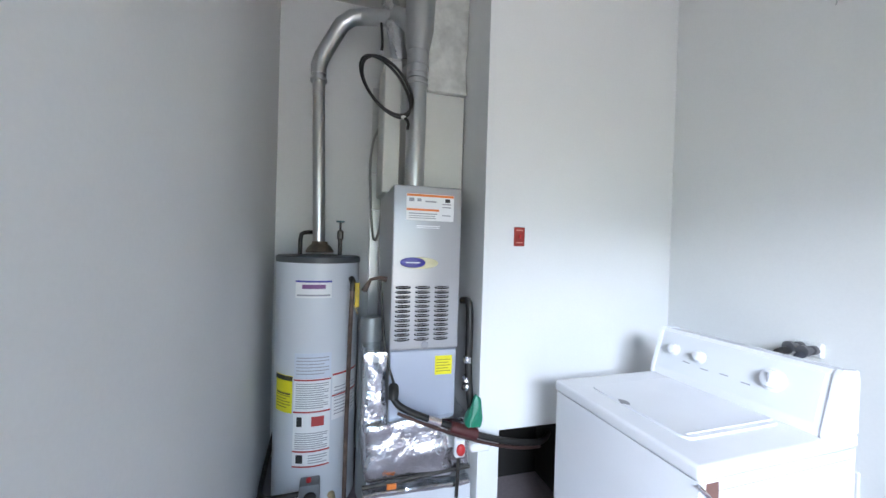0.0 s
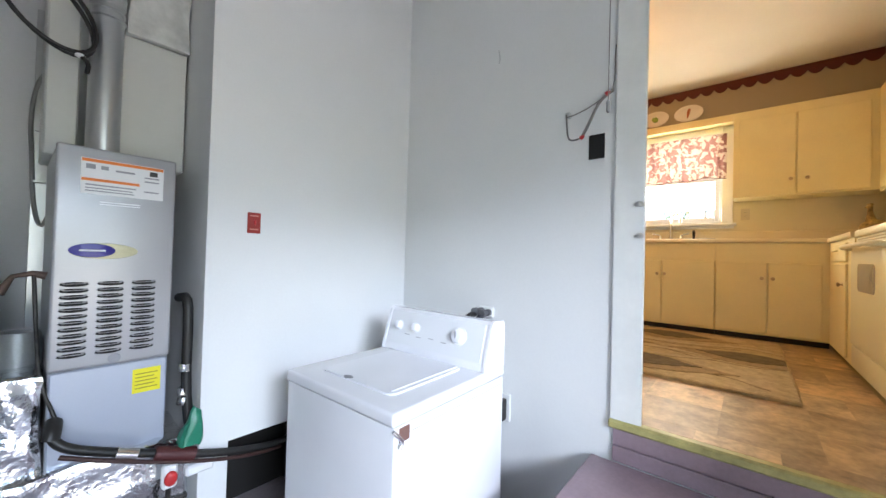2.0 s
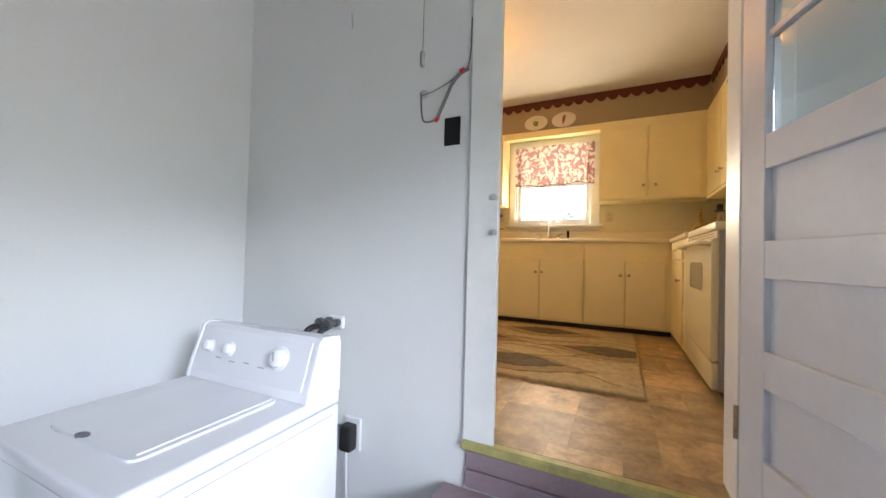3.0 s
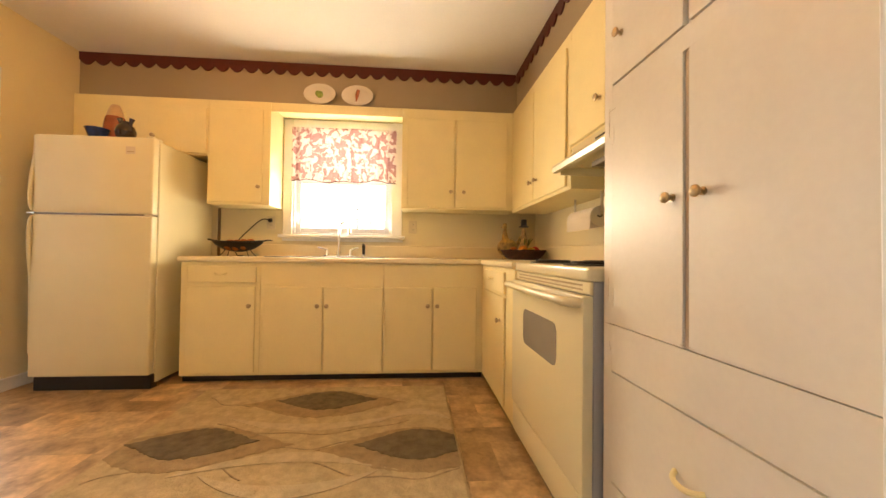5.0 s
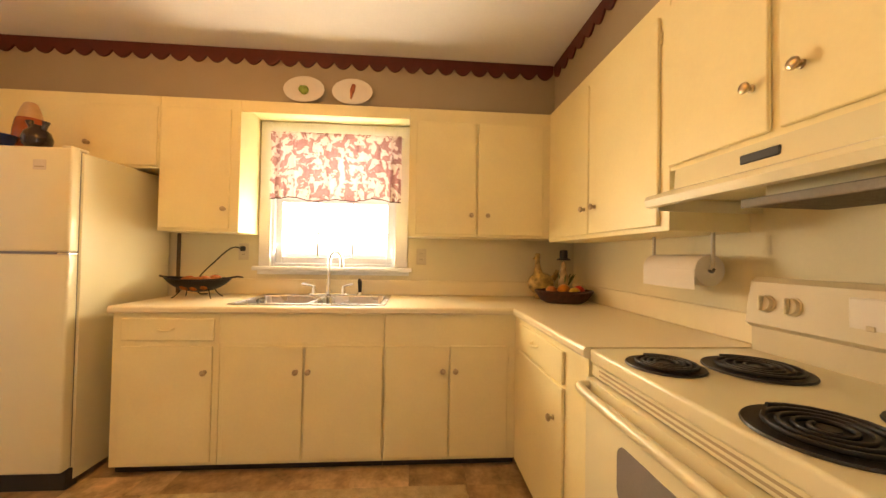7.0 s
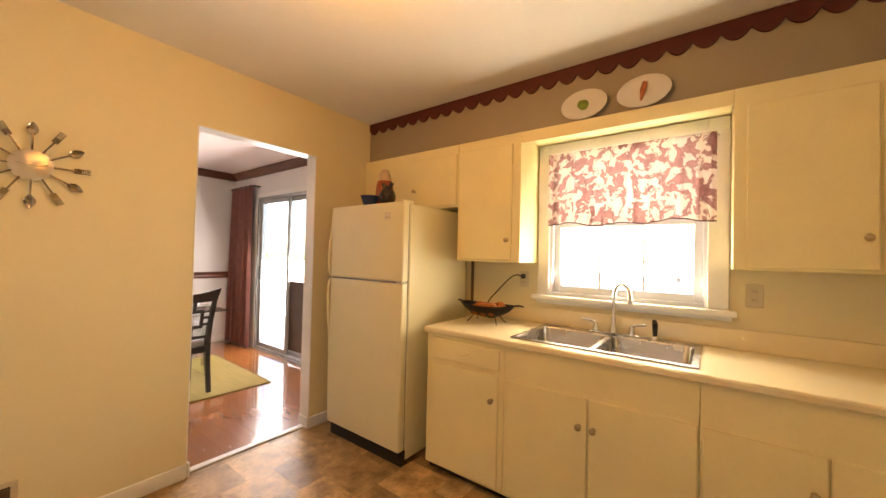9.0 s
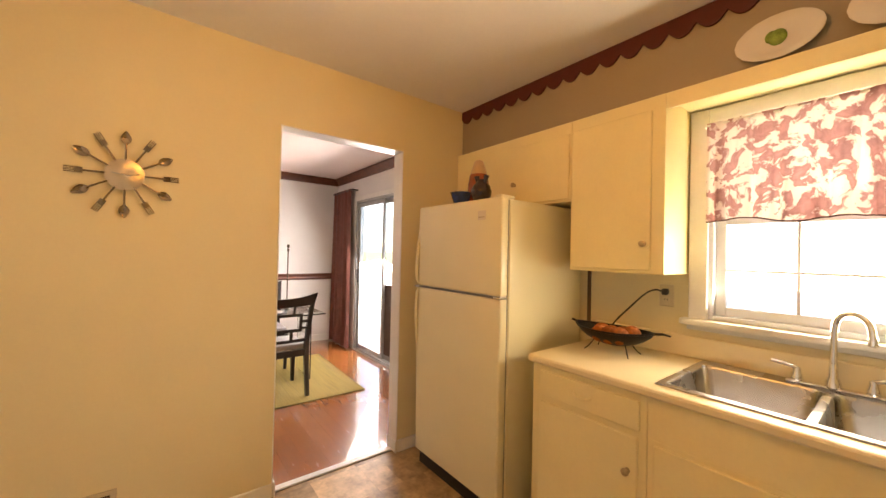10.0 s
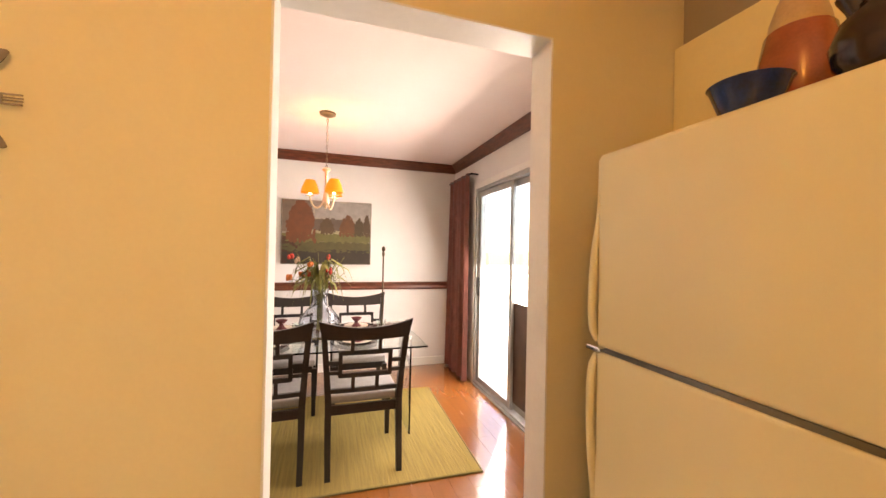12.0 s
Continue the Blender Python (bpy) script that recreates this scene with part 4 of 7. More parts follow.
for y in (0.385, 1.315):
    part("rod_end", tube([(KX - 0.05, y, 2.034), (KX - 0.03, y, 2.034), (KX - 0.017, y, 2.034)], 0.006, 8), gloss_paint, v)

# plates on the cabinet ledge
plate_mat = mat("glazed_plate", (0.66, 0.61, 0.52), 0.15, var=0.02, bump=0, coat=0.5)
veg_green = mat("painted_green", (0.22, 0.34, 0.05), 0.3, var=0.25, scale=30)
veg_orange = mat("painted_carrot", (0.45, 0.13, 0.05), 0.3, var=0.2, scale=30)
for y, kind in ((1.018, 0), (0.710, 1)):
    pl = thing("plate", (UX + 0.02, y, UT), "oval cream plate painted with a " + ("green pepper" if kind == 0 else "carrot"), "plate", "plates above the window")
    bm = lathe([(0.002, 0.0), (0.075, 0.0), (0.088, 0.003), (0.128, 0.012), (0.130, 0.015), (0.126, 0.016), (0.088, 0.008), (0.07, 0.005), (0.002, 0.004)], (0, 0, 0), 48, wob=0.008, lobes=18, sy=0.70)
    tilt = Matrix.Translation((UX + 0.030, y, UT + 0.0945)) @ Matrix.Rotation(radians(-82), 4, "Y") @ Matrix.Rotation(radians(90), 4, "Z")
    bmesh.ops.transform(bm, matrix=tilt, verts=bm.verts)
    part("dish", bm, plate_mat, pl, "", 40)
    o = tilt @ Vector((0, 0, 0.006))
    if kind == 0:
        bm = ball((o.x - 0.002, y, o.z - 0.002), 0.030, 14, 0.25, 0.95, 1.05)
        ball((o.x - 0.001, y + 0.018, o.z + 0.006), 0.02, 12, 0.25, 1, 1.2, bm)
        part("pepper_motif", bm, veg_green, pl, "painted green pepper", 60)
    else:
        part("carrot_motif", tube([(o.x + 0.006, y - 0.006, o.z + 0.05), (o.x, y + 0.002, o.z + 0.01), (o.x - 0.006, y + 0.010, o.z - 0.05)], 0.01, 10, rs=[0.013, 0.016, 0.004]), veg_orange, pl, "painted orange carrot", 60)

# outlets
almond = mat("almond_plastic", (0.62, 0.54, 0.38), 0.4, var=0.02, bump=0)


def outlet(y, z, label):
    o = thing("wall_outlet", (KX, y, z - 0.058), label, "outlet", "kitchen outlets")
    part("cover_plate", B(KX - 0.007, KX - 0.0005, y - 0.036, y + 0.036, z - 0.058, z + 0.058, 0.003), almond, o)
    for dz in (-0.022, 0.022):
        s = part("socket", B(KX - 0.010, KX - 0.0065, y - 0.016, y + 0.016, z + dz - 0.014, z + dz + 0.014, 0.002), almond, o)
        for dy in (-0.006, 0.006):
            part("slot", B(KX - 0.0106, KX - 0.0098, y + dy - 0.0012, y + dy + 0.0012, z + dz - 0.005, z + dz + 0.005), black, s)
    return o


outlet(0.235, 1.180, "almond plastic wall outlet by the window")
outlet(1.492, 1.195, "almond wall outlet with a black plug in it")
cord = thing("power_cord", (KX - 0.02, 1.50, CZ), "black power cord from the outlet to the bowl", "cord")
part("plug", B(KX - 0.040, KX - 0.0105, 1.476, 1.506, 1.198, 1.232, 0.006), black, cord)
part("cable", tube([(KX - 0.038, 1.495, 1.215), (KX - 0.055, 1.53, 1.228), (KX - 0.08, 1.57, 1.20), (KX - 0.12, 1.63, 1.12), (KX - 0.15, 1.69, 1.045), (KX - 0.16, 1.72, 0.985), (KX - 0.10, 1.74, 0.90), (KX - 0.06, 1.70, CZ + 0.005)], 0.0045, 8, smooth=2), black, cord, "", 60)

# leaf-shaped wire bowl
bx, by = 6.52, 1.655
bowl = thing("wire_bowl", (bx, by, CZ), "black leaf-shaped metal bowl with orange balls on thin feet", "bowl")
mesh_metal = mat("black_iron", (0.018, 0.016, 0.015), 0.5, 0.6, var=0.2, bump=0.2, fine=160)


def leaf(u, v):
    """Bowl surface: u along the leaf -1..1, v across -1..1."""
    half = 0.115 * (1 - abs(u) ** 2.2) ** 0.75 + 0.002
    z = 0.118 - 0.078 * (1 - u * u) ** 0.8 * (1 - v * v) + 0.012 * abs(u) ** 3
    return Vector((bx + v * half, by + u * 0.205, CZ + z))


bm = bmesh.new()
for off in (0, 0.004):
    g = [[bm.verts.new(leaf(-1 + 2 * i / 28, -1 + 2 * j / 12) + Vector((0, 0, -off))) for j in range(13)] for i in range(29)]
    for a, bb in zip(g, g[1:]):
        for j in range(12):
            bm.faces.new((a[j], a[j + 1], bb[j + 1], bb[j]))
part("shell", bm, mesh_metal, bowl, "", 60)
rim_pts = [leaf(-1 + 2 * i / 24, 1) for i in range(25)] + [leaf(1 - 2 * i / 24, -1) for i in range(1, 25)]
part("rim", tube(rim_pts, 0.005, 8), mesh_metal, bowl, "", 60)
part("stem", tube([leaf(-1, 0), leaf(-1, 0) + Vector((0, -0.035, 0.006)), leaf(-1, 0) + Vector((0, -0.070, 0.002))], 0.006, 8, rs=[0.007, 0.006, 0.004]), mesh_metal, bowl, "", 60)
part("stem", tube([leaf(1, 0), leaf(1, 0) + Vector((0, 0.03, 0.006))], 0.006, 8), mesh_metal, bowl, "", 60)
for dx, dy in ((0.05, 0.10), (-0.05, 0.10), (0.05, -0.10), (-0.05, -0.10)):
    part("foot", tube([(bx + dx * 0.6, by + dy * 0.8, CZ + 0.060), (bx + dx, by + dy, CZ + 0.02), (bx + dx * 1.4, by + dy * 1.15, CZ + 0.003)], 0.003, 6, smooth=1), mesh_metal, bowl)
rust = mat("orange_dried_ball", (0.34, 0.10, 0.015), 0.8, var=0.25, scale=50, bump=0.6, fine=120)
rnd = random.Random(5)
for i in range(7):
    u, vv = -0.42 + 0.13 * i, (-0.35 if i % 2 else 0.3)
    q = leaf(u, vv)
    solo("decorative_ball", ball((q.x, q.y, q.z + 0.044 - 0.001 * i), 0.044, 16), rust, "rough rust-orange decorative ball in the bowl", "ball", "balls in the bowl", smooth=60)

# rooster basket in the corner
qx, qy = 6.41, -0.695
bk = thing("fruit_basket", (qx, qy, CZ), "dark red-brown oval basket on the worktop", "basket")
wicker = mat("dark_wicker", (0.055, 0.016, 0.012), 0.6, var=0.3, scale=40, bump=0.6, fine=90)
part("bowl", lathe([(0.002, 0.004), (0.085, 0.0), (0.11, 0.02), (0.128, 0.055), (0.135, 0.072), (0.128, 0.074), (0.115, 0.05), (0.09, 0.014), (0.002, 0.012)], (qx, qy, CZ), 36, sx=0.95, sy=1.40), wicker, bk, "", 40)
rim_b = [(qx + 0.95 * 0.132 * math.cos(a * math.pi / 18), qy + 1.40 * 0.132 * math.sin(a * math.pi / 18), CZ + 0.073 + 0.004 * (a % 2)) for a in range(37)]
part("braided_rim", tube(rim_b, 0.008, 8), wicker, bk, "", 60)
fruit = ((-0.01, 0.005, 0.042, (0.60, 0.22, 0.02), "orange ceramic fruit"), (-0.01, -0.095, 0.038, (0.55, 0.04, 0.03), "red ceramic apple"), (-0.06, -0.045, 0.034, (0.62, 0.40, 0.05), "yellow ceramic fruit"), (0.00, 0.085, 0.036, (0.52, 0.16, 0.03), "orange ceramic fruit"))
for dx, dy, rr, colr, lab in fruit:
    solo("fruit", ball((qx + dx, qy + dy, CZ + 0.040 + rr), rr, 16, 1, 1, 0.92), mat("fruit_glaze", colr, 0.3, var=0.15, scale=30), lab + " in the basket", "fruit", "fruits in the basket", smooth=60)
hen = mat("hen_glaze", (0.46, 0.32, 0.10), 0.3, var=0.35, scale=22, bump=0.2, fine=50)
gx, gy = 6.62, -0.615
bm = lathe([(0.002, 0), (0.05, 0.0), (0.052, 0.012), (0.04, 0.03), (0.03, 0.04), (0.002, 0.041)], (gx, gy, CZ), 18)
ball((gx, gy, CZ + 0.108), 0.088, 20, 0.82, 1.10, 0.92, bm)
tube([(gx - 0.01, gy + 0.020, CZ + 0.15), (gx - 0.012, gy + 0.030, CZ + 0.215), (gx - 0.012, gy + 0.030, CZ + 0.275)], 0.03, 12, bm, 1, [0.055, 0.040, 0.030, 0.022, 0.017])
ball((gx - 0.014, gy + 0.032, CZ + 0.290), 0.021, 12, bm=bm)
tube([(gx - 0.016, gy + 0.050, CZ + 0.288), (gx - 0.018, gy + 0.068, CZ + 0.282)], 0.006, 8, bm, 0, [0.008, 0.002])
for k in range(3):
    ball((gx - 0.014, gy + 0.042 - 0.012 * k, CZ + 0.311 + 0.003 * (k == 1)), 0.008, 8, 0.7, 1, 1.3, bm)
for k in range(3):
    tube([(gx, gy - 0.07, CZ + 0.13), (gx + 0.012 * (k - 1), gy - 0.105, CZ + 0.165), (gx + 0.02 * (k - 1), gy - 0.118, CZ + 0.205)], 0.02, 8, bm, 1, [0.030, 0.026, 0.020, 0.014, 0.006])
solo("hen_figurine", bm, hen, "ochre glazed ceramic hen figurine beside the basket", "figurine", smooth=60)
bo = thing("decorated_bottle", (qx + 0.06, qy - 0.02, CZ + 0.0145), "tall bottle dressed with a black hat and greenery", "bottle")
part("bottle", lathe([(0.002, 0), (0.028, 0), (0.03, 0.02), (0.034, 0.15), (0.019, 0.20), (0.015, 0.24), (0.002, 0.262)], (qx + 0.06, qy - 0.02, CZ + 0.0145), 16), mat("bottle_beige", (0.42, 0.30, 0.14), 0.3, var=0.3, scale=40), bo, "", 40)
part("hat", lathe([(0.002, 0.262), (0.042, 0.262), (0.044, 0.270), (0.026, 0.276), (0.025, 0.322), (0.020, 0.330), (0.002, 0.331)], (qx + 0.06, qy - 0.02, CZ + 0.0145), 18), black, bo, "small black hat", 40)
leafm = mat("dried_greenery", (0.10, 0.13, 0.03), 0.7, var=0.3, scale=30)
for i in range(7):
    a = i * 0.9
    part("leaf_sprig", tube([(qx + 0.06 + 0.02 * math.cos(a), qy - 0.03 + 0.02 * math.sin(a), CZ + 0.10), (qx + 0.06 + 0.045 * math.cos(a), qy - 0.035 + 0.045 * math.sin(a), CZ + 0.16), (qx + 0.06 + 0.06 * math.cos(a), qy - 0.04 + 0.06 * math.sin(a), CZ + 0.185)], 0.004, 6, rs=[0.002, 0.007, 0.001]), leafm, bo, "green sprig")

# paper towel holder
th = thing("paper_towel_holder", (5.51, -0.80, 1.10), "white paper towel roll on a wall-cabinet bracket", "paper towel")
pt = mat("paper_towel", (0.68, 0.64, 0.56), 0.9, var=0.02, bump=0.2, fine=120)
part("roll", cyl((5.352, -0.80, 1.152), (5.655, -0.80, 1.152), 0.058, seg=32), pt, th, "", 40)
part("sheet", B(5.355, 5.652, -0.7425, -0.7405, 1.080, 1.155, 0.0006), pt, th)
for x in (5.340, 5.667):
    part("arm", tube([(x, -0.80, 1.290), (x, -0.80, 1.235), (x, -0.80, 1.18), (x, -0.80, 1.150)], 0.007, 8, smooth=1), mat("holder_plastic", (0.55, 0.50, 0.40), 0.4), th, "", 60)
part("hook", tube([(5.335, -0.80, 1.157), (5.323, -0.785, 1.145), (5.317, -0.765, 1.152)], 0.005, 6, smooth=1), black, th, "black end hook")

# things on the refrigerator
tb = thing("blue_bowl", (6.10, 2.405, FZ), "cobalt blue glazed tapered bowl on the refrigerator", "bowl")
blue = mat("cobalt_glaze", (0.012, 0.035, 0.16), 0.2, var=0.3, scale=20, coat=0.5)
part("bowl", lathe([(0.002, 0), (0.040, 0), (0.044, 0.008), (0.066, 0.071), (0.070, 0.075), (0.065, 0.077), (0.040, 0.013), (0.002, 0.012)], (6.10, 2.405, FZ), 32), blue, tb, "", 40)
vs = thing("teardrop_vase", (6.24, 2.40, FZ), "teardrop glass vase, orange below and frosted white above", "vase")
part("lower_glaze", lathe([(r_ * 0.9, z_ * 1.22) for r_, z_ in ((0.003, 0), (0.06, 0), (0.068, 0.012), (0.078, 0.06), (0.074, 0.12), (0.064, 0.165), (0.060, 0.170), (0.003, 0.168))], (6.24, 2.40, FZ), 28), mat("terracotta_glaze", (0.30, 0.075, 0.03), 0.25, var=0.12, scale=12, coat=0.4), vs, "orange glazed lower half", 40)
part("upper_glass", lathe([(r_ * 0.9, 0.208 + (z_ - 0.1705) * 0.75) for r_, z_ in ((0.058, 0.1705), (0.054, 0.20), (0.040, 0.255), (0.030, 0.285), (0.022, 0.292), (0.018, 0.280), (0.045, 0.20), (0.050, 0.171))], (6.24, 2.40, FZ), 28), mat("frosted_amber", (0.52, 0.36, 0.20), 0.35, var=0.1, scale=12), vs, "frosted amber upper part", 40)
jg = mat("dark_brown_glaze", (0.022, 0.009, 0.006), 0.2, var=0.3, scale=15, coat=0.15)
for x, y, k in ((6.09, 2.215, 1.0),):
    j = thing("jug", (x, y, FZ), "small dark brown glazed jug with two spouts", "jug")
    part("body", lathe([(0.002, 0), (0.035 * k, 0), (0.055 * k, 0.03 * k), (0.060 * k, 0.06 * k), (0.048 * k, 0.095 * k), (0.026 * k, 0.115 * k), (0.024 * k, 0.128 * k), (0.018 * k, 0.126 * k), (0.002, 0.11 * k)], (x, y, FZ), 26), jg, j, "", 40)
    for s in (-1, 1):
        part("spout", tube([(x, y + s * 0.022 * k, FZ + 0.10 * k), (x, y + s * 0.034 * k, FZ + 0.128 * k), (x, y + s * 0.040 * k, FZ + 0.150 * k)], 0.012, 10, rs=[0.014 * k, 0.012 * k, 0.017 * k]), jg, j, "", 60)

# narrow brown strip along the dark line beside the refrigerator
solo("corner_strip", B(KX - 0.014, KX - 0.001, 1.918, 1.940, CZ + 0.002, UZ, 0.003), mat("brown_strip", (0.16, 0.10, 0.05), 0.6, var=0.2), "narrow brown strip on the wall by the refrigerator", "trim", kind="structure")

# cutlery wall clock
kx, ky, kz = 4.508, KY1, 1.712
ck = thing("wall_clock", (kx, ky, kz - 0.19), "round brushed metal wall clock with cutlery rays", "clock")
brushed = mat("brushed_disc", (0.66, 0.57, 0.45), 0.3, 1.0, var=0.06, scale=8, bump=0.02)
bb_ = brushed.node_tree.nodes["Principled BSDF"]
tan = brushed.node_tree.nodes.new("ShaderNodeTangent")
tan.direction_type, tan.axis = "RADIAL", "Y"
brushed.node_tree.links.new(tan.outputs["Tangent"], bb_.inputs["Tangent"])
bb_.inputs["Anisotropic"].default_value = 0.85
# brown tint puts dark reflections of a room into the steel
cut = mat("cutlery_dark_mirror", (0.34, 0.28, 0.21), 0.10, 1.0, var=0.08, scale=20, bump=0)
part("disc", turned((kx, ky - 0.012, kz), (0, -1, 0), [(0, 0.066), (0.001, 0.071), (0.006, 0.071), (0.0075, 0.068), (0.0078, 0.001)], 48), brushed, ck, "", 40)
part("movement", cyl((kx, ky - 0.0005, kz), (kx, ky - 0.012, kz), 0.035, seg=20), black, ck)
for i in range(12):
    a = math.pi / 2 - i * math.pi / 6
    u = Vector((math.cos(a), 0, math.sin(a)))
    s = Vector((-u.z, 0, u.x))
    o = Vector((kx, ky - 0.014, kz))
    part("stem", tube([o + u * 0.05, o + u * 0.10 + Vector((0, -0.003, 0)), o + u * 0.145], 0.0045, 6, rs=[0.0052, 0.0042, 0.0044]), cut, ck, "", 60)
    bm = bmesh.new()
    if i % 2 == 0:
        rings = []
        for k in range(9):
            tt = k / 8
            wdt = 0.0185 * math.sin(math.pi * (0.06 + 0.9 * tt ** 0.85)) + 0.001
            c0 = o + u * (0.136 + 0.060 * tt)
            dip = 0.006 * math.sin(math.pi * tt)
            rings.append([c0 + s * wdt, c0 + s * wdt * 0.6 + Vector((0, dip * 0.6, 0)), c0 + Vector((0, dip, 0)), c0 - s * wdt * 0.6 + Vector((0, dip * 0.6, 0)), c0 - s * wdt,
                          c0 - s * wdt * 0.6 + Vector((0, dip * 0.6 + 0.0025, 0)), c0 + Vector((0, dip + 0.0025, 0)), c0 + s * wdt * 0.6 + Vector((0, dip * 0.6 + 0.0025, 0))])
        skin(bm, rings)
        part("spoon_head", bm, cut, ck, "spoon head", 50)
    else:
        for wv0, wv1, l0, l1 in ((-0.012, 0.012, 0.137, 0.163), (-0.012, -0.008, 0.163, 0.195), (-0.0045, -0.0015, 0.163, 0.196), (0.0015, 0.0045, 0.163, 0.196), (0.008, 0.012, 0.163, 0.195)):
            prism([o + u * l0 + s * wv0, o + u * l1 + s * wv0, o + u * l1 + s * wv1, o + u * l0 + s * wv1], (0, -0.002, 0), bm)
        part("fork_head", bm, cut, ck, "fork head")
part("hand", prism([(kx - 0.045, ky - 0.0225, kz + 0.006), (kx + 0.02, ky - 0.0225, kz - 0.003), (kx + 0.02, ky - 0.0225, kz - 0.006), (kx - 0.045, ky - 0.0225, kz + 0.003)], (0, -0.001, 0)), steel, ck)
part("hand", prism([(kx - 0.002, ky - 0.0245, kz - 0.006), (kx + 0.002, ky - 0.0245, kz - 0.006), (kx + 0.050, ky - 0.0245, kz + 0.004), (kx + 0.050, ky - 0.0245, kz + 0.007)], (0, -0.001, 0)), steel, ck)

# wall register
vg = thing("wall_register", (4.20, KY1, 0.10), "painted metal return air grille low on the wall", "vent")
gm = mat("register_paint", (0.62, 0.54, 0.38), 0.5, var=0.05)
bm = B(3.95, 4.455, KY1 - 0.012, KY1 - 0.0005, 0.305, 0.325, 0.002)
B(3.95, 4.455, KY1 - 0.012, KY1 - 0.0005, 0.095, 0.115, 0.002, bm)
B(3.95, 3.972, KY1 - 0.0115, KY1 - 0.0007, 0.115, 0.305, 0.002, bm)
B(4.433, 4.455, KY1 - 0.0115, KY1 - 0.0007, 0.115, 0.305, 0.002, bm)
part("frame", bm, gm, vg)
# flat near-black sheet paints the shaded openings between the slats
part("backing", B(3.97, 4.435, KY1 - 0.002, KY1 - 0.0008, 0.113, 0.307), recess_shade, vg, "near-black sheet for the shade behind the slats")
slat_m = mat("register_slat_brown", (0.15, 0.105, 0.065), 0.5, var=0.1)
for i in range(4):
    z = 0.250 + i * 0.013
    part("slat", prism([(3.973, KY1 - 0.010, z), (3.973, KY1 - 0.003, z + 0.006), (3.973, KY1 - 0.003, z + 0.008), (3.973, KY1 - 0.010, z + 0.002)], (0.46, 0, 0)), slat_m, vg)
part("cross_bar", B(3.972, 4.433, KY1 - 0.0116, KY1 - 0.003, 0.238, 0.245), gm, vg)
for i in range(34):
    x = 3.980 + i * 0.0135
    part("fin", B(x, x + 0.004, KY1 - 0.010, KY1 - 0.003, 0.115, 0.238), slat_m, vg)
vg.location += Vector((0.058, 0, -0.022))
part("divider", B(4.20, 4.212, KY1 - 0.0118, KY1 - 0.003, 0.245, 0.305), gm, vg)

# ceiling light
cl = thing("ceiling_light", (5.06, 1.40, 2.28), "flush frosted glass ceiling light, switched on", "lamp")
part("base", lathe([(0.002, 0), (0.14, 0), (0.14, -0.02), (0.13, -0.03), (0.002, -0.03)], (5.06, 1.40, H - 0.001), 32), steel, cl, "brushed metal base", 40)
sh = part("shade", lathe([(0.132, 0), (0.145, -0.03), (0.135, -0.08), (0.09, -0.115), (0.04, -0.13), (0.002, -0.132), (0.002, -0.129), (0.04, -0.127), (0.088, -0.112), (0.132, -0.078), (0.142, -0.03), (0.129, 0)], (5.06, 1.40, H - 0.032), 32), glow("lit_frosted_glass", (1.0, 0.62, 0.28), 0.35), cl, "glowing frosted glass bowl", 40)
sh.visible_shadow = False

# carved shag rug
rg = thing("kitchen_rug", (5.15, 0.75, 0), "beige shag rug with carved dark leaf shapes", "rug")
pile = mat("rug_pile_beige", (0.48, 0.385, 0.225), 0.95, var=0.12, scale=22, bump=1.0, fine=160)
pile_tan = mat("rug_pile_tan", (0.34, 0.255, 0.14), 0.95, var=0.14, scale=22, bump=1.0, fine=160)
pile_dark = mat("rug_pile_brown", (0.145, 0.115, 0.07), 0.95, var=0.2, scale=22, bump=1.0, fine=160)
pile_light = mat("rug_pile_cream", (0.52, 0.43, 0.27), 0.95, var=0.1, scale=22, bump=1.0, fine=160)


def pad(outline, z0, z1, inset=0.012):
    """A soft low slab with a rounded edge over an outline in plan."""
    c = sum((Vector(q) for q in outline), Vector((0, 0))) / len(outline)
    bm = bmesh.new()
    rings = []
    for z, k in ((z0, 0), (z0 + (z1 - z0) * 0.7, 0.0), (z1, inset)):
        rings.append([Vector((*(Vector(q) + (c - Vector(q)).normalized() * k), z)) for q in outline])
    skin(bm, rings)
    return bm


def wavy(x0, x1, y0, y1, amp, n=40, seed=1):
    rnd = random.Random(seed)
    out = []
    for (ax, ay), (bx_, by_) in (((x0, y0), (x1, y0)), ((x1, y0), (x1, y1)), ((x1, y1), (x0, y1)), ((x0, y1), (x0, y0))):
        for i in range(n):
            t_ = i / n
            out.append((ax + (bx_ - ax) * t_ + rnd.uniform(-amp, amp), ay + (by_ - ay) * t_ + rnd.uniform(-amp, amp)))
    return out


R0, R1, Q0, Q1 = 4.338, 5.965, 0.0, 1.565
part("rug_body", pad(wavy(R0, R1, Q0, Q1, 0.004), 0.001, 0.022), pile, rg)


def lens(cx, cy, half, wid, n=44, k=1.0, up=1.0, down=1.0):
    a = [(cx + wid * up * (math.cos(math.pi * i / n / 1 - math.pi / 2) ** 1.3 if 0 < i < n else 0), cy - half + 2 * half * i / n) for i in range(n + 1)]
    b_ = [(cx - wid * down * (math.cos(math.pi * i / n - math.pi / 2) ** 1.3 if 0 < i < n else 0), cy - half + 2 * half * i / n) for i in range(n, -1, -1)]
    rag = random.Random(round(1000 * (cx + cy + wid)))
    return [(min(max(px + rag.uniform(-0.008, 0.008), R0 + 0.01), R1 - 0.01), min(max(py + rag.uniform(-0.006, 0.006), Q0 + 0.01), Q1 - 0.01)) for px, py in a + b_[1:-1]]


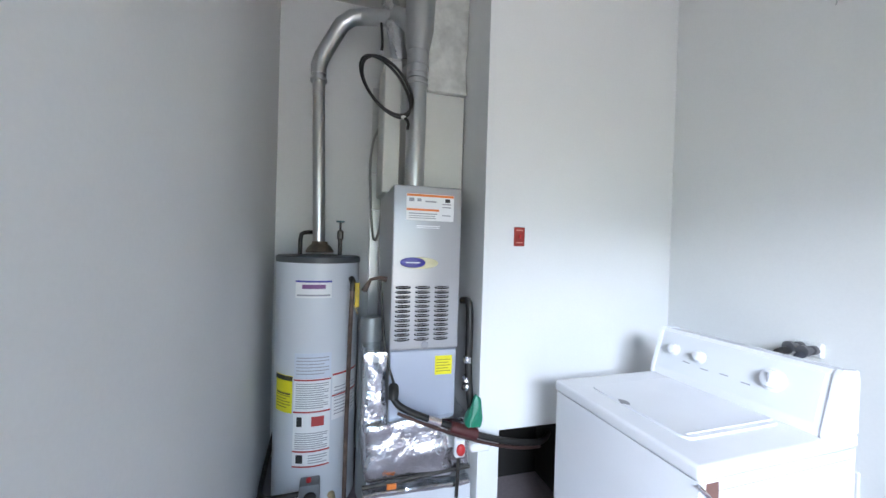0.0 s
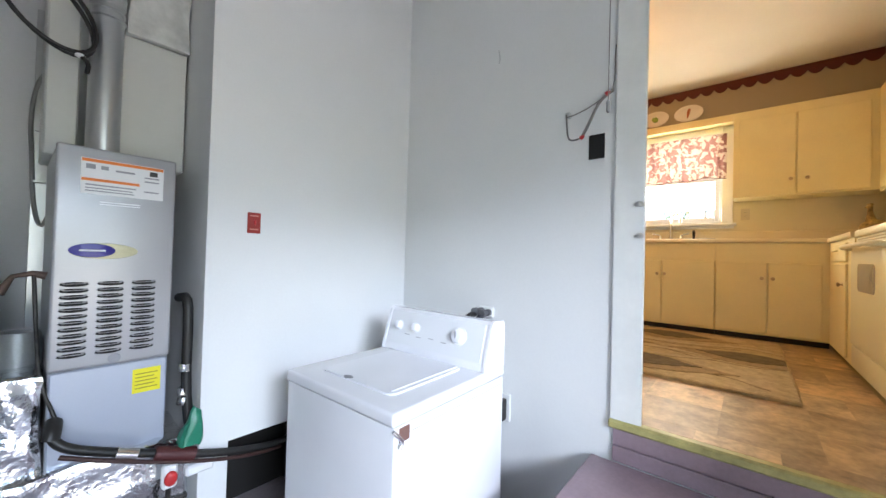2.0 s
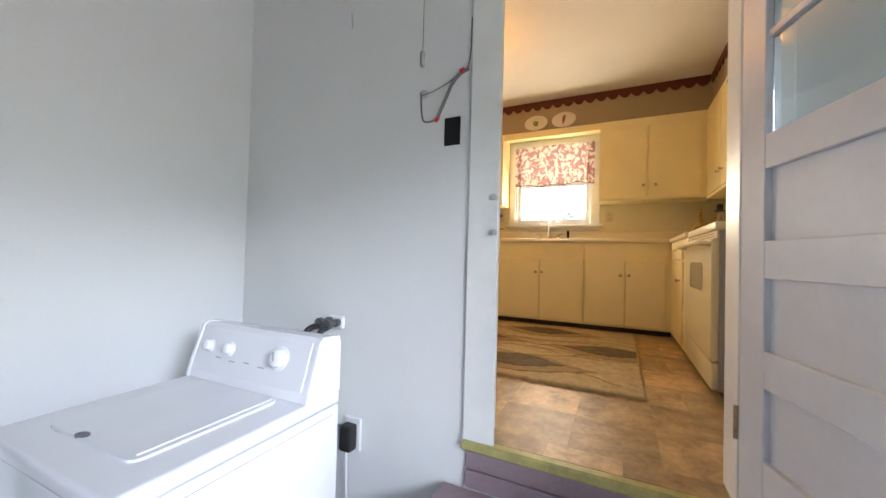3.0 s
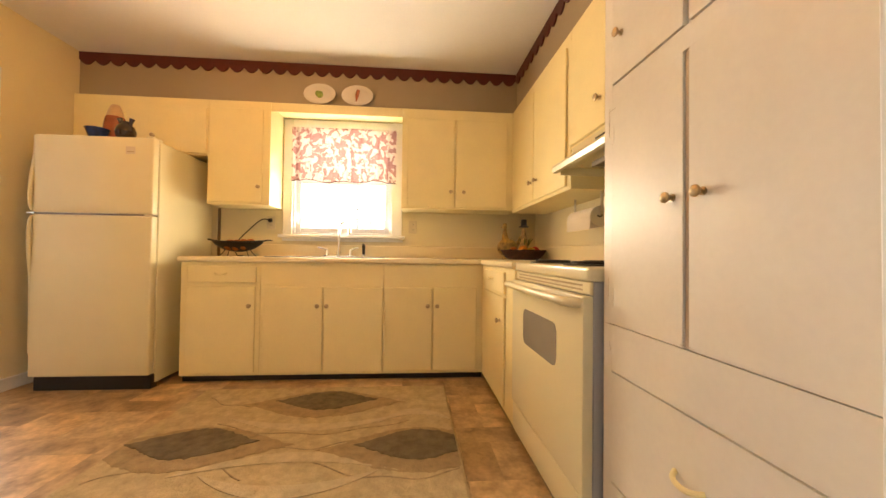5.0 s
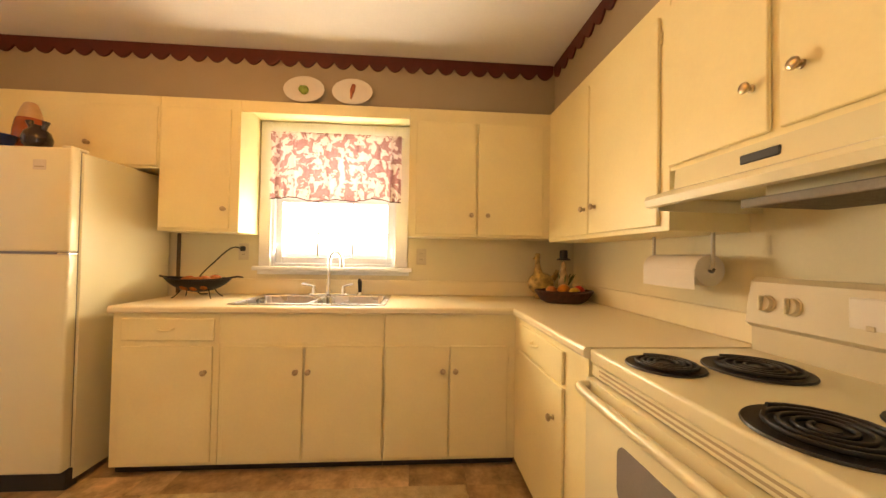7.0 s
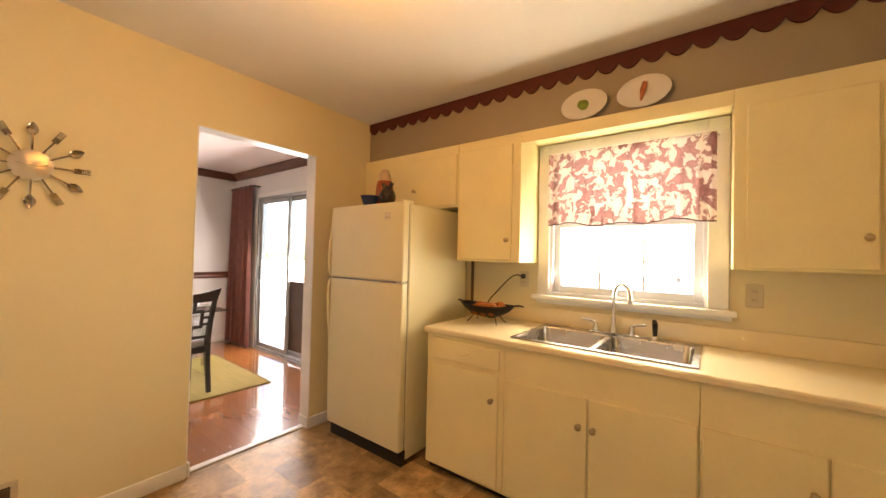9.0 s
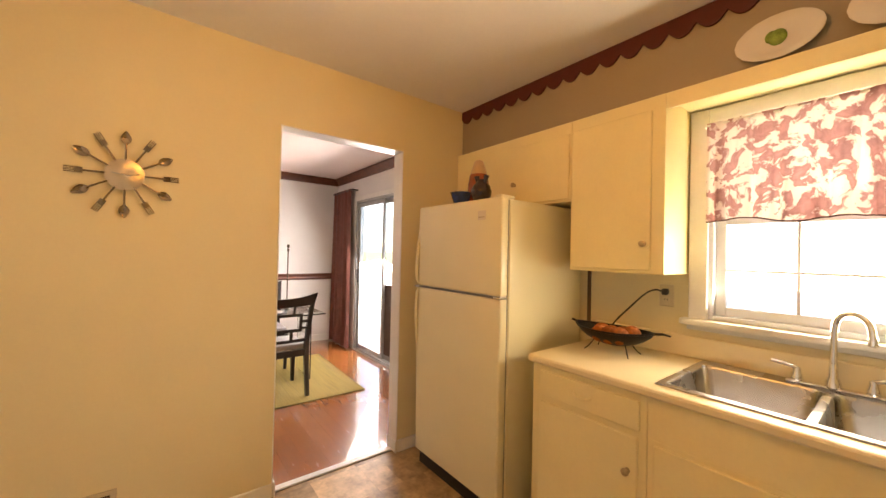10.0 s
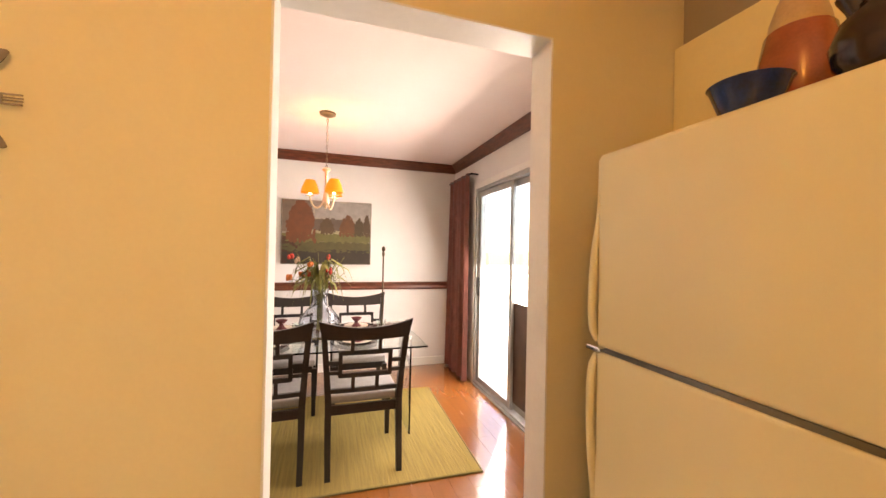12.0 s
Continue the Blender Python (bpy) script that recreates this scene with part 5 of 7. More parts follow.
for i, (cx, cy) in enumerate(((5.69, 0.74), (5.21, 1.25), (5.15, 0.19), (4.62, 0.72))):
    part("leaf", pad(lens(cx, cy, 0.48, 0.195), 0.020, 0.0255 + 0.0002 * i), pile_tan, rg, "tan carved leaf")
    part("leaf_heart", pad(lens(cx + 0.035, cy, 0.305, 0.138), 0.024, 0.0295 + 0.0002 * i), pile_dark, rg, "dark brown leaf centre")
for i, (cx, cy, hh, s) in enumerate(((5.50, 0.74, 0.46, -1), (4.98, 0.74, 0.46, 1), (4.98, 0.72, 0.36, -1), (5.42, 0.20, 0.2, 1))):
    pts = []
    for k in range(25):
        u = -1 + 2 * k / 24
        pts.append((cx + s * 0.16 * (1 - u * u), cy + u * hh))
    for k in range(24, -1, -1):
        u = -1 + 2 * k / 24
        pts.append((cx + s * (0.16 * (1 - u * u) - 0.075 * (1 - abs(u) ** 2.0) - 0.004), cy + u * hh))
    pts = [(min(max(px, R0 + 0.01), R1 - 0.01), min(max(py, Q0 + 0.01), Q1 - 0.01)) for px, py in pts]
    bm = bmesh.new()
    prism([(*q, 0.020) for q in pts], (0, 0, 0.0052 + 0.0003 * i), bm)
    part("swirl", bm, pile_light, rg, "raised cream swirl")

# raised dark lines give the carved grooves their shade by colour
carve = mat("rug_groove_shade", (0.32, 0.25, 0.15), 0.95, var=0.2, scale=30, bump=0.5)
for cx, cy, hh, s in ((5.44, 0.74, 0.50, -1), (5.30, 0.74, 0.34, -1), (5.05, 0.25, 0.40, -1), (4.62, 0.72, 0.46, -1), (4.95, 1.20, 0.30, 1), (5.80, 1.20, 0.26, -1), (4.44, 0.45, 0.34, 1)):
    pts = [(min(max(cx + s * 0.13 * (1 - u * u) + 0.012 * math.sin(9 * u), R0 + 0.02), R1 - 0.02), min(max(cy + u * hh, Q0 + 0.02), Q1 - 0.02), 0.0235) for u in (-1 + k / 14 for k in range(29))]
    part("carved_line", tube([(a_, b_, 0.0205) for a_, b_, _ in pts], 0.0045, 6), carve, rg, "dark line for the shade of a carved groove")

# ---------- laundry ----------
# open kitchen door, hinged at the far side of the opening
dr = thing("door_1", (3.555, -0.172, 0.0), "white painted panel door with a glass top, standing open", "door", kind="structure")
door_paint = mat("door_paint", (0.70, 0.71, 0.72), 0.38, var=0.03, scale=5, bump=0.06, fine=50)
hx, hy, dw = 3.555, -0.172, 0.72
ys = (hy - 0.038, hy)
part("stile", B(hx - 0.095, hx, *ys, 0.012, 2.03, 0.002), door_paint, dr)
part("stile", B(hx - dw, hx - dw + 0.095, *ys, 0.012, 2.03, 0.002), door_paint, dr)
for z0, z1 in ((0.012, 0.195), (0.376, 0.469), (0.652, 0.747), (0.929, 1.017), (1.92, 2.03)):
    part("rail", B(hx - dw + 0.095, hx - 0.095, ys[0] + 0.0005, ys[1] - 0.0005, z0, z1, 0.002), door_paint, dr)
for z0, z1 in ((0.195, 0.376), (0.469, 0.652), (0.747, 0.929)):
    part("panel", B(hx - dw + 0.095, hx - 0.095, ys[0] + 0.012, ys[1] - 0.016, z0, z1), door_paint, dr)
gp = part("glass_pane", B(hx - dw + 0.095, hx - 0.095, ys[0] + 0.017, ys[1] - 0.017, 1.017, 1.92), glass("door_glass", (0.50, 0.55, 0.55), 0.05), dr, "slightly frosted glass pane")
part("glazing_bar", B(hx - dw + 0.095, hx - 0.095, ys[0] + 0.006, ys[1] - 0.006, 1.265, 1.285, 0.002), door_paint, dr)
for z in (0.25, 1.80):
    part("hinge", cyl((hx + 0.004, hy + 0.006, z - 0.045), (hx + 0.004, hy + 0.006, z + 0.045), 0.006, seg=10), brass, dr)
part("door_knob", turned((hx - dw + 0.05, hy, 0.93), NORTH, [(0, 0.03), (0.006, 0.03), (0.01, 0.012), (0.03, 0.012), (0.04, 0.026), (0.055, 0.027), (0.062, 0.016), (0.064, 0.002)], 20), brass, dr, "brass door knob", 40)
dr.rotation_euler = (0, 0, radians(15))

# washing machine
WX0, WX1, WY0, WY1, WT = 2.632, 3.285, 1.005, 1.610, 0.205
wm = thing("washing_machine", (2.95, 1.31, ZL), "white top-loading washing machine with rear control console", "washing machine")
part("cabinet", B(WX0, WX1, WY0, WY1, ZL + 0.03, WT - 0.045, 0.008, seg=2), washer_white, wm, "", 40)
part("top_deck", B(WX0 - 0.006, WX1, WY0 - 0.004, WY1 + 0.004, WT - 0.043, WT, 0.012, seg=3), washer_white, wm, "", 40)
lid = part("lid", prism([(p.x, p.y, WT - 0.001) for p in rrect(2.715, 3.115, 1.105, 1.510, 0, 0.03, 4)], (0, 0, 0.008)), washer_white, wm)
part("lid_ridge", tube([(2.735, 1.125, WT + 0.0085), (3.10, 1.125, WT + 0.0085)], 0.003, 6), washer_white, lid)
# raised dark patch, the finger notch's shade is only its colour
part("lid_notch", prism([(2.728 + 0.014 * math.cos(a * 0.5236), 1.352 + 0.024 * math.sin(a * 0.5236), WT + 0.004) for a in range(12)], (0, 0, 0.0036)), mat("notch_shadow", (0.16, 0.16, 0.18), 0.5), lid, "dark patch for the shade of the finger notch")
for x, y in ((WX0 + 0.05, WY0 + 0.05), (WX1 - 0.05, WY0 + 0.05), (WX0 + 0.05, WY1 - 0.05), (WX1 - 0.05, WY1 - 0.05)):
    part("foot", cyl((x, y, ZL), (x, y, ZL + 0.032), 0.022, seg=12), black, wm, "black levelling foot")
prof = [(3.130, WT + 0.001), (3.135, WT + 0.03), (3.185, WT + 0.185), (3.200, WT + 0.197), (3.275, WT + 0.19), (3.283, WT + 0.17), (3.283, WT + 0.001)]
cn = part("console", prism([(x, WY0 + 0.012, z) for x, z in prof], (0, WY1 - WY0 - 0.024, 0)), washer_white, wm)
for y0 in (WY0 - 0.002, WY1 - 0.012):
    part("console_end", prism([(x - 0.004 if i < 3 else x, y0, z + (0.004 if i in (2, 3, 4) else 0)) for i, (x, z) in enumerate(prof)], (0, 0.014, 0)), washer_white, cn)
cd = Vector((-0.155, 0, 0.05)).normalized()
panel_m = mat("console_panel", (0.66, 0.68, 0.70), 0.3, var=0.01)
a0, a1 = Vector((3.137, 0, WT + 0.035)), Vector((3.183, 0, WT + 0.180))
part("panel_face", prism([(a0.x, WY0 + 0.03, a0.z), (a1.x, WY0 + 0.03, a1.z), (a1.x, WY1 - 0.03, a1.z), (a0.x, WY1 - 0.03, a0.z)], cd * 0.003), panel_m, cn, "pale grey control panel")
for y, rad in ((1.525, 0.020), (1.412, 0.020), (1.160, 0.032)):
    c0 = a0.lerp(a1, 0.58)
    kb = part("dial", turned((c0.x, y, c0.z), cd, [(0.002, rad * 1.25), (0.006, rad * 1.25), (0.007, rad), (0.026, rad * 0.85), (0.029, rad * 0.6), (0.030, 0.001)], 22), washer_white, cn, "white control dial", 40)
    if rad > 0.03:
        part("pointer", B(c0.x - 0.032, c0.x - 0.026, y - 0.003, y + 0.003, c0.z - 0.02, c0.z + 0.028, 0.001), ink_grey, kb)
for k in range(4):
    c0 = a0.lerp(a1, 0.30 + 0.03 * (k % 2))
    part("print_bar", B(c0.x - 0.0045, c0.x - 0.002, 1.22 + k * 0.075, 1.25 + k * 0.075, c0.z, c0.z + 0.003), ink_grey, cn)
bd = part("badge", B(2.655, 2.70, WY0 - 0.0015, WY0 + 0.001, WT - 0.095, WT - 0.05, 0.001), mat("badge_brown", (0.20, 0.11, 0.09), 0.4, var=0.1), wm, "brown square sticker")
part("lid_latch", tube([(2.628, WY0 - 0.002, WT - 0.05), (2.645, WY0 - 0.012, WT - 0.07), (2.66, WY0 - 0.012, WT - 0.085), (2.648, WY0 - 0.010, WT - 0.105)], 0.006, 8, smooth=1), chrome, wm, "bent chrome latch", 60)
part("seam_line", B(WX0 + 0.02, WX1 - 0.03, WY0 - 0.0012, WY0 - 0.0002, WT - 0.075, WT - 0.0735), ink_grey, wm)
wm.rotation_euler = (0, 0, radians(1.5))

hv = thing("water_hoses", (3.45, 1.27, 0.35), "grey and black washer hoses on a wall valve", "hose")
part("valve_box", B(3.560, 3.583, 1.225, 1.318, 0.398, 0.455, 0.006), wall_white, hv)
for y, z in ((1.293, 0.432), (1.248, 0.427)):
    part("valve", turned((3.560, y, z), WEST, [(0, 0.018), (0.02, 0.018), (0.022, 0.012), (0.05, 0.012), (0.055, 0.022), (0.075, 0.022), (0.078, 0.004)], 14), mat("dull_valve_metal", (0.16, 0.16, 0.17), 0.4, 0.7, var=0.1), hv, "", 40)
part("inlet_hose", tube([(3.49, 1.293, 0.418), (3.455, 1.295, 0.420), (3.425, 1.30, 0.405), (3.412, 1.302, 0.37), (3.41, 1.305, 0.30), (3.40, 1.31, 0.05)], 0.014, 10, smooth=2), black, hv, "black rubber hose", 60)
part("inlet_hose", tube([(3.49, 1.248, 0.413), (3.46, 1.246, 0.412), (3.438, 1.245, 0.385), (3.432, 1.245, 0.33), (3.42, 1.245, 0.20), (3.41, 1.245, 0.02)], 0.013, 10, smooth=2), mat("blue_black_hose", (0.03, 0.032, 0.04), 0.5), hv, "dark grey hose", 60)
part("drain_hook", tube([(3.36, 1.42, 0.05), (3.36, 1.42, 0.27), (3.375, 1.42, 0.315), (3.41, 1.415, 0.32), (3.43, 1.41, 0.29)], 0.014, 10, smooth=2), mat("grey_hose", (0.30, 0.30, 0.30), 0.5), hv, "grey drain hose", 60)
hv.location += Vector((0, 0.02, -0.052))
pl = thing("wall_plug", (3.57, 1.19, -0.18), "black dryer plug in a wall outlet with its cord", "plug")
part("cover", B(3.572, 3.5845, 1.135, 1.225, -0.175, -0.035, 0.004), wall_white, pl)
part("plug", B(3.520, 3.572, 1.15, 1.21, -0.165, -0.055, 0.012, seg=2), black, pl)
part("cord", tube([(3.535, 1.18, -0.16), (3.535, 1.175, -0.30), (3.53, 1.16, -0.50), (3.50, 1.12, -0.60), (3.46, 1.02, -0.64), (3.44, 0.95, -0.66)], 0.007, 8, smooth=2), mat("white_cord", (0.6, 0.6, 0.62), 0.5), pl, "white cord", 60)
bc = thing("blue_bottle", (3.43, 1.00, ZL), "blue plastic jug beside the washing machine", "jug")
part("body", B(3.36, 3.50, 0.90, 1.06, ZL, -0.50, 0.03, seg=3), mat("blue_plastic", (0.03, 0.09, 0.34), 0.35, var=0.05), bc, "", 40)
part("cap", turned((3.43, 0.98, -0.50), (0, 0, 1), [(0, 0.03), (0.02, 0.03), (0.045, 0.024), (0.05, 0.002)], 18), black, bc, "", 40)

# wall fittings
rp_ = thing("red_wall_plate", (2.615, 1.955, 0.75), "red painted emergency switch plate on the wall", "switch")
part("plate", B(2.587, 2.645, 1.948, 1.9545, 0.752, 0.847, 0.002), mat("red_plate", (0.34, 0.030, 0.022), 0.45, var=0.1), rp_)
part("toggle", B(2.611, 2.621, 1.937, 1.948, 0.79, 0.812, 0.002), red_plastic, rp_)
for z in (0.770, 0.832):
    part("text_bar", B(2.597, 2.635, 1.9472, 1.9482, z - 0.003, z + 0.003), mat("plate_text", (0.62, 0.25, 0.2), 0.5), rp_)
bx_ = thing("junction_box", (3.58, 0.74, 1.13), "open black electrical box in the wall", "electrical box")
part("box", B(3.578, 3.5845, 0.700, 0.768, 1.128, 1.238, 0.001), recess_shade, bx_)
wr = thing("loose_wires", (3.57, 0.72, 1.22), "loose grey wires with red wire nuts on the wall", "wires")
X0 = 3.572
wire_g = mat("wire_grey", (0.20, 0.19, 0.18), 0.5)
part("cable", tube([(X0 + 0.01, 0.672, 1.42), (X0 - 0.02, 0.690, 1.395), (X0 - 0.03, 0.720, 1.36), (X0 - 0.03, 0.752, 1.29), (X0 - 0.02, 0.790, 1.230)], 0.007, 8, smooth=2), wire_g, wr, "", 60)
part("wire", tube([(X0 - 0.02, 0.792, 1.226), (X0 - 0.03, 0.825, 1.216), (X0 - 0.03, 0.850, 1.226), (X0 - 0.025, 0.860, 1.29), (X0 - 0.02, 0.864, 1.345)], 0.004, 8, smooth=2), wire_g, wr, "", 60)
part("wire", tube([(X0 - 0.02, 0.862, 1.335), (X0 - 0.03, 0.82, 1.333), (X0 - 0.03, 0.75, 1.355), (X0 - 0.02, 0.69, 1.392), (X0 + 0.006, 0.662, 1.43), (X0 + 0.008, 0.660, 1.62)], 0.0025, 6, smooth=2), wire_g, wr, "", 60)
part("bracket", B(X0 - 0.008, X0 + 0.012, 0.852, 0.878, 1.336, 1.362, 0.003), galv, wr, "small metal bracket")
for y, z in ((0.795, 1.224), (0.690, 1.398)):
    part("wire_nut", tube([(X0 - 0.022, y, z), (X0 - 0.025, y - 0.016, z + 0.008)], 0.01, 10, rs=[0.010, 0.006]), red_plastic, wr, "red wire nut", 60)
hk = solo("wall_hook", tube([(3.584, 1.262, 1.80), (3.57, 1.255, 1.795), (3.565, 1.245, 1.765), (3.57, 1.245, 1.735), (3.578, 1.255, 1.725)], 0.003, 8, smooth=2), galv, "small bent wire hook on the wall", "hook", smooth=60)
lp = thing("light_pull", (2.925, 0.50, 1.07), "thin ceiling pull cord with a small weight", "light pull")
part("string", tube([(2.925, 0.50, 2.42), (2.925, 0.50, 1.7), (2.925, 0.50, 1.105)], 0.0013, 6), wire_g, lp)
part("weight", lathe([(0.001, 0), (0.005, 0.004), (0.006, 0.03), (0.002, 0.036)], (2.925, 0.50, 1.072), 10), wire_g, lp, "", 40)

# water heater
hx_, hy_, hr = 1.638, 2.505, 0.224
wh = thing("water_heater", (hx_, hy_, ZL), "tall white gas water heater with stickers and flue", "water heater")
part("tank", lathe([(0.002, 0.03), (hr - 0.006, 0.03), (hr, 0.04), (hr, 1.368), (0.002, 1.368)], (hx_, hy_, ZL), 48), heater_white, wh, "", 40)
part("top_cap", lathe([(hr + 0.001, 1.352), (hr + 0.005, 1.354), (hr + 0.005, 1.380), (hr - 0.004, 1.388), (0.002, 1.394), (0.002, 1.369), (hr + 0.001, 1.369)], (hx_, hy_, ZL), 48), mat("heater_top_grey", (0.07, 0.075, 0.08), 0.4, var=0.05), wh, "dark grey top cap", 40)
part("base_ring", lathe([(0.002, 0), (hr - 0.02, 0), (hr - 0.015, 0.03), (0.002, 0.03)], (hx_, hy_, ZL), 32), black, wh)
zt_ = ZL + 1.392
hd_ = part("draft_hood", lathe([(0.075, 0.012), (0.078, 0.022), (0.06, 0.048), (0.045, 0.06), (0.042, 0.075), (0.040, 0.075), (0.040, 0.055), (0.06, 0.030), (0.07, 0.014)], (hx_, hy_, zt_), 28), mat("bronzed_steel", (0.20, 0.17, 0.14), 0.4, 0.9, var=0.15, scale=20, bump=0.02), wh, "bronze-stained draft hood", 40)
for a in range(4):
    part("hood_leg", cyl((hx_ + 0.066 * math.cos(a * 1.57 + 0.6), hy_ + 0.066 * math.sin(a * 1.57 + 0.6), zt_ - 0.004), (hx_ + 0.066 * math.cos(a * 1.57 + 0.6), hy_ + 0.066 * math.sin(a * 1.57 + 0.6), zt_ + 0.024), 0.004, seg=6), galv, hd_)
pipe_d = mat("dark_pipe", (0.06, 0.055, 0.05), 0.45, 0.6, var=0.3, scale=30)
part("pipe_nipple", tube([(hx_ - 0.105, hy_, zt_ - 0.004), (hx_ - 0.105, hy_, zt_ + 0.11), (hx_ - 0.085, hy_ + 0.02, zt_ + 0.125), (hx_ - 0.02, hy_ + 0.10, zt_ + 0.13), (hx_ + 0.0, hy_ + 0.25, zt_ + 0.13), (hx_ + 0.0, hy_ + 0.44, zt_ + 0.13)], 0.012, 10, smooth=1), pipe_d, wh, "dark iron water pipe", 60)
part("pipe_nipple", cyl((hx_ + 0.112, hy_, zt_ - 0.004), (hx_ + 0.112, hy_, zt_ + 0.10), 0.012, seg=12), pipe_d, wh, "dark iron water pipe", 40)
vl = part("shutoff_valve", B(hx_ + 0.095, hx_ + 0.130, hy_ - 0.018, hy_ + 0.018, zt_ + 0.085, zt_ + 0.145, 0.008), pipe_d, wh)
part("valve_stem", cyl((hx_ + 0.112, hy_, zt_ + 0.14), (hx_ + 0.112, hy_, zt_ + 0.19), 0.006, seg=8), pipe_d, vl)
part("valve_wheel", lathe([(0.002, 0), (0.022, 0.001), (0.025, 0.006), (0.022, 0.01), (0.002, 0.01)], (hx_ + 0.112, hy_, zt_ + 0.188), 16), mat("teal_wheel", (0.03, 0.10, 0.12), 0.4), vl, "dark teal valve wheel", 40)


def curved_label(parent, a0, a1, z0, z1, m, name="label", off=0.0012, lab=""):
    """A sticker on the tank between two angles (degrees from the -y side)."""
    bm = bmesh.new()
    n_ = 8
    g = [[bm.verts.new((hx_ + (hr + o) * math.sin(radians(a0 + (a1 - a0) * i / n_)), hy_ - (hr + o) * math.cos(radians(a0 + (a1 - a0) * i / n_)), z)) for i in range(n_ + 1)] for o, z in ((0.0002, z0), (off, z0), (off, z1), (0.0002, z1))]
    for a, b_ in zip(g, g[1:]):
        for i in range(n_):
            bm.faces.new((a[i], a[i + 1], b_[i + 1], b_[i]))
    return part(name, bm, m, parent, lab)


def lines(parent, a0, a1, z0, z1, count, m, off=0.002):
    for i in range(count):
        z = z1 - (z1 - z0) * (i + 0.5) / count
        curved_label(parent, a0, a1 - (6 if i % 3 == 2 else 0), z - 0.0022, z + 0.0022, m, "text_bar", off)


l1 = curved_label(wh, -27, 20, 0.452, 0.545, paper, lab="brand sticker with a blue bar")
curved_label(l1, -27, 20, 0.533, 0.543, ink_blue, "blue_bar", 0.002)
curved_label(l1, -18, 12, 0.500, 0.522, mat("plum_print", (0.20, 0.08, 0.22), 0.5), "text_bar", 0.002)
curved_label(l1, -25, 18, 0.462, 0.470, ink_grey, "text_bar", 0.002)
l2 = curved_label(wh, -26, 22, 0.035, 0.165, mat("pale_blue_paper", (0.62, 0.66, 0.74), 0.6, bump=0), lab="pale instruction sticker")
lines(l2, -23, 19, 0.05, 0.15, 6, ink_grey)
l3 = curved_label(wh, -26, 22, -0.430, 0.032, paper, lab="long white warning sticker with red rules")
for z in (0.026, -0.140, -0.345, -0.424):
    curved_label(l3, -26, 22, z - 0.004, z + 0.004, ink_red, "red_rule", 0.002)
lines(l3, -23, 19, -0.125, 0.012, 12, ink_grey)
lines(l3, -23, 19, -0.335, -0.245, 8, ink_grey)
lines(l3, -5, 19, -0.412, -0.36, 4, ink_grey)
curved_label(l3, -2, 14, -0.215, -0.165, ink_red, "red_flame_mark", 0.0022)
curved_label(l3, -21, -14, -0.215, -0.165, black, "black_figure_mark", 0.0022)
curved_label(l3, -21, -12, -0.405, -0.362, black, "black_figure_mark", 0.0022)
l4 = curved_label(wh, -60, -28, -0.150, 0.045, label_yellow, lab="yellow energy guide sticker")
lines(l4, -57, -31, -0.13, -0.04, 6, mat("olive_print", (0.30, 0.26, 0.02), 0.6, bump=0))
curved_label(l4, -60, -28, 0.018, 0.042, black, "black_bar", 0.002)
curved_label(l4, -57, -31, -0.055, -0.050, black, "black_bar", 0.002)
l5 = curved_label(wh, 24, 72, -0.20, 0.05, paper, lab="white safety sticker round the side")
lines(l5, 27, 68, -0.18, -0.02, 9, ink_grey)
curved_label(l5, 24, 72, 0.036, 0.046, ink_red, "red_rule", 0.002)
curved_label(l5, 24, 72, -0.075, -0.068, ink_red, "red_rule", 0.002)
gv = part("gas_control", B(hx_ - 0.055, hx_ + 0.045, hy_ - hr - 0.075, hy_ - hr + 0.01, -0.60, -0.475, 0.014, seg=2), mat("control_grey", (0.16, 0.17, 0.18), 0.4, 0.3, var=0.1), wh, "grey gas control valve", 40)
part("control_dial", turned((hx_ + 0.0, hy_ - hr - 0.075, -0.54), (0, -1, 0), [(0, 0.032), (0.015, 0.03), (0.018, 0.004)], 20), black, gv, "black temperature dial", 40)
part("red_button", turned((hx_ - 0.01, hy_ - hr - 0.04, -0.475), (0, 0, 1), [(0, 0.013), (0.014, 0.012), (0.016, 0.002)], 12), red_plastic, gv)
part("gas_pipe", tube([(hx_ - 0.05, hy_ - hr - 0.03, -0.54), (hx_ - 0.16, hy_ - hr - 0.03, -0.545), (hx_ - 0.24, hy_ - hr - 0.01, -0.55), (hx_ - 0.26, hy_ - 0.10, -0.56), (hx_ - 0.262, hy_ + 0.2, -0.50), (hx_ - 0.262, hy_ + 0.4, -0.46)], 0.014, 10, smooth=1), pipe_d, wh, "dark gas pipe", 60)
part("drain_valve", turned((hx_ + 0.10, hy_ - hr + 0.02, -0.60), (0.2, -1, 0), [(0, 0.02), (0.03, 0.018), (0.05, 0.016), (0.052, 0.004)], 12), brass, wh, "", 40)

# relief pipe leaning on the heater, with a yellow tag
rl = thing("relief_pipe", (1.81, 2.24, ZL), "thin dark relief pipe with a yellow tag beside the heater", "pipe")
rusty = mat("rusty_pipe", (0.13, 0.085, 0.065), 0.55, 0.3, var=0.3, scale=25)
part("pipe", tube([(1.803, 2.262, ZL), (1.806, 2.265, -0.2), (1.815, 2.268, 0.40), (1.820, 2.272, 0.50)], 0.0115, 10), rusty, rl, "", 60)
part("elbow", tube([(1.820, 2.272, 0.49), (1.822, 2.275, 0.535), (1.815, 2.32, 0.55)], 0.016, 10, smooth=1), pipe_d, rl, "", 60)
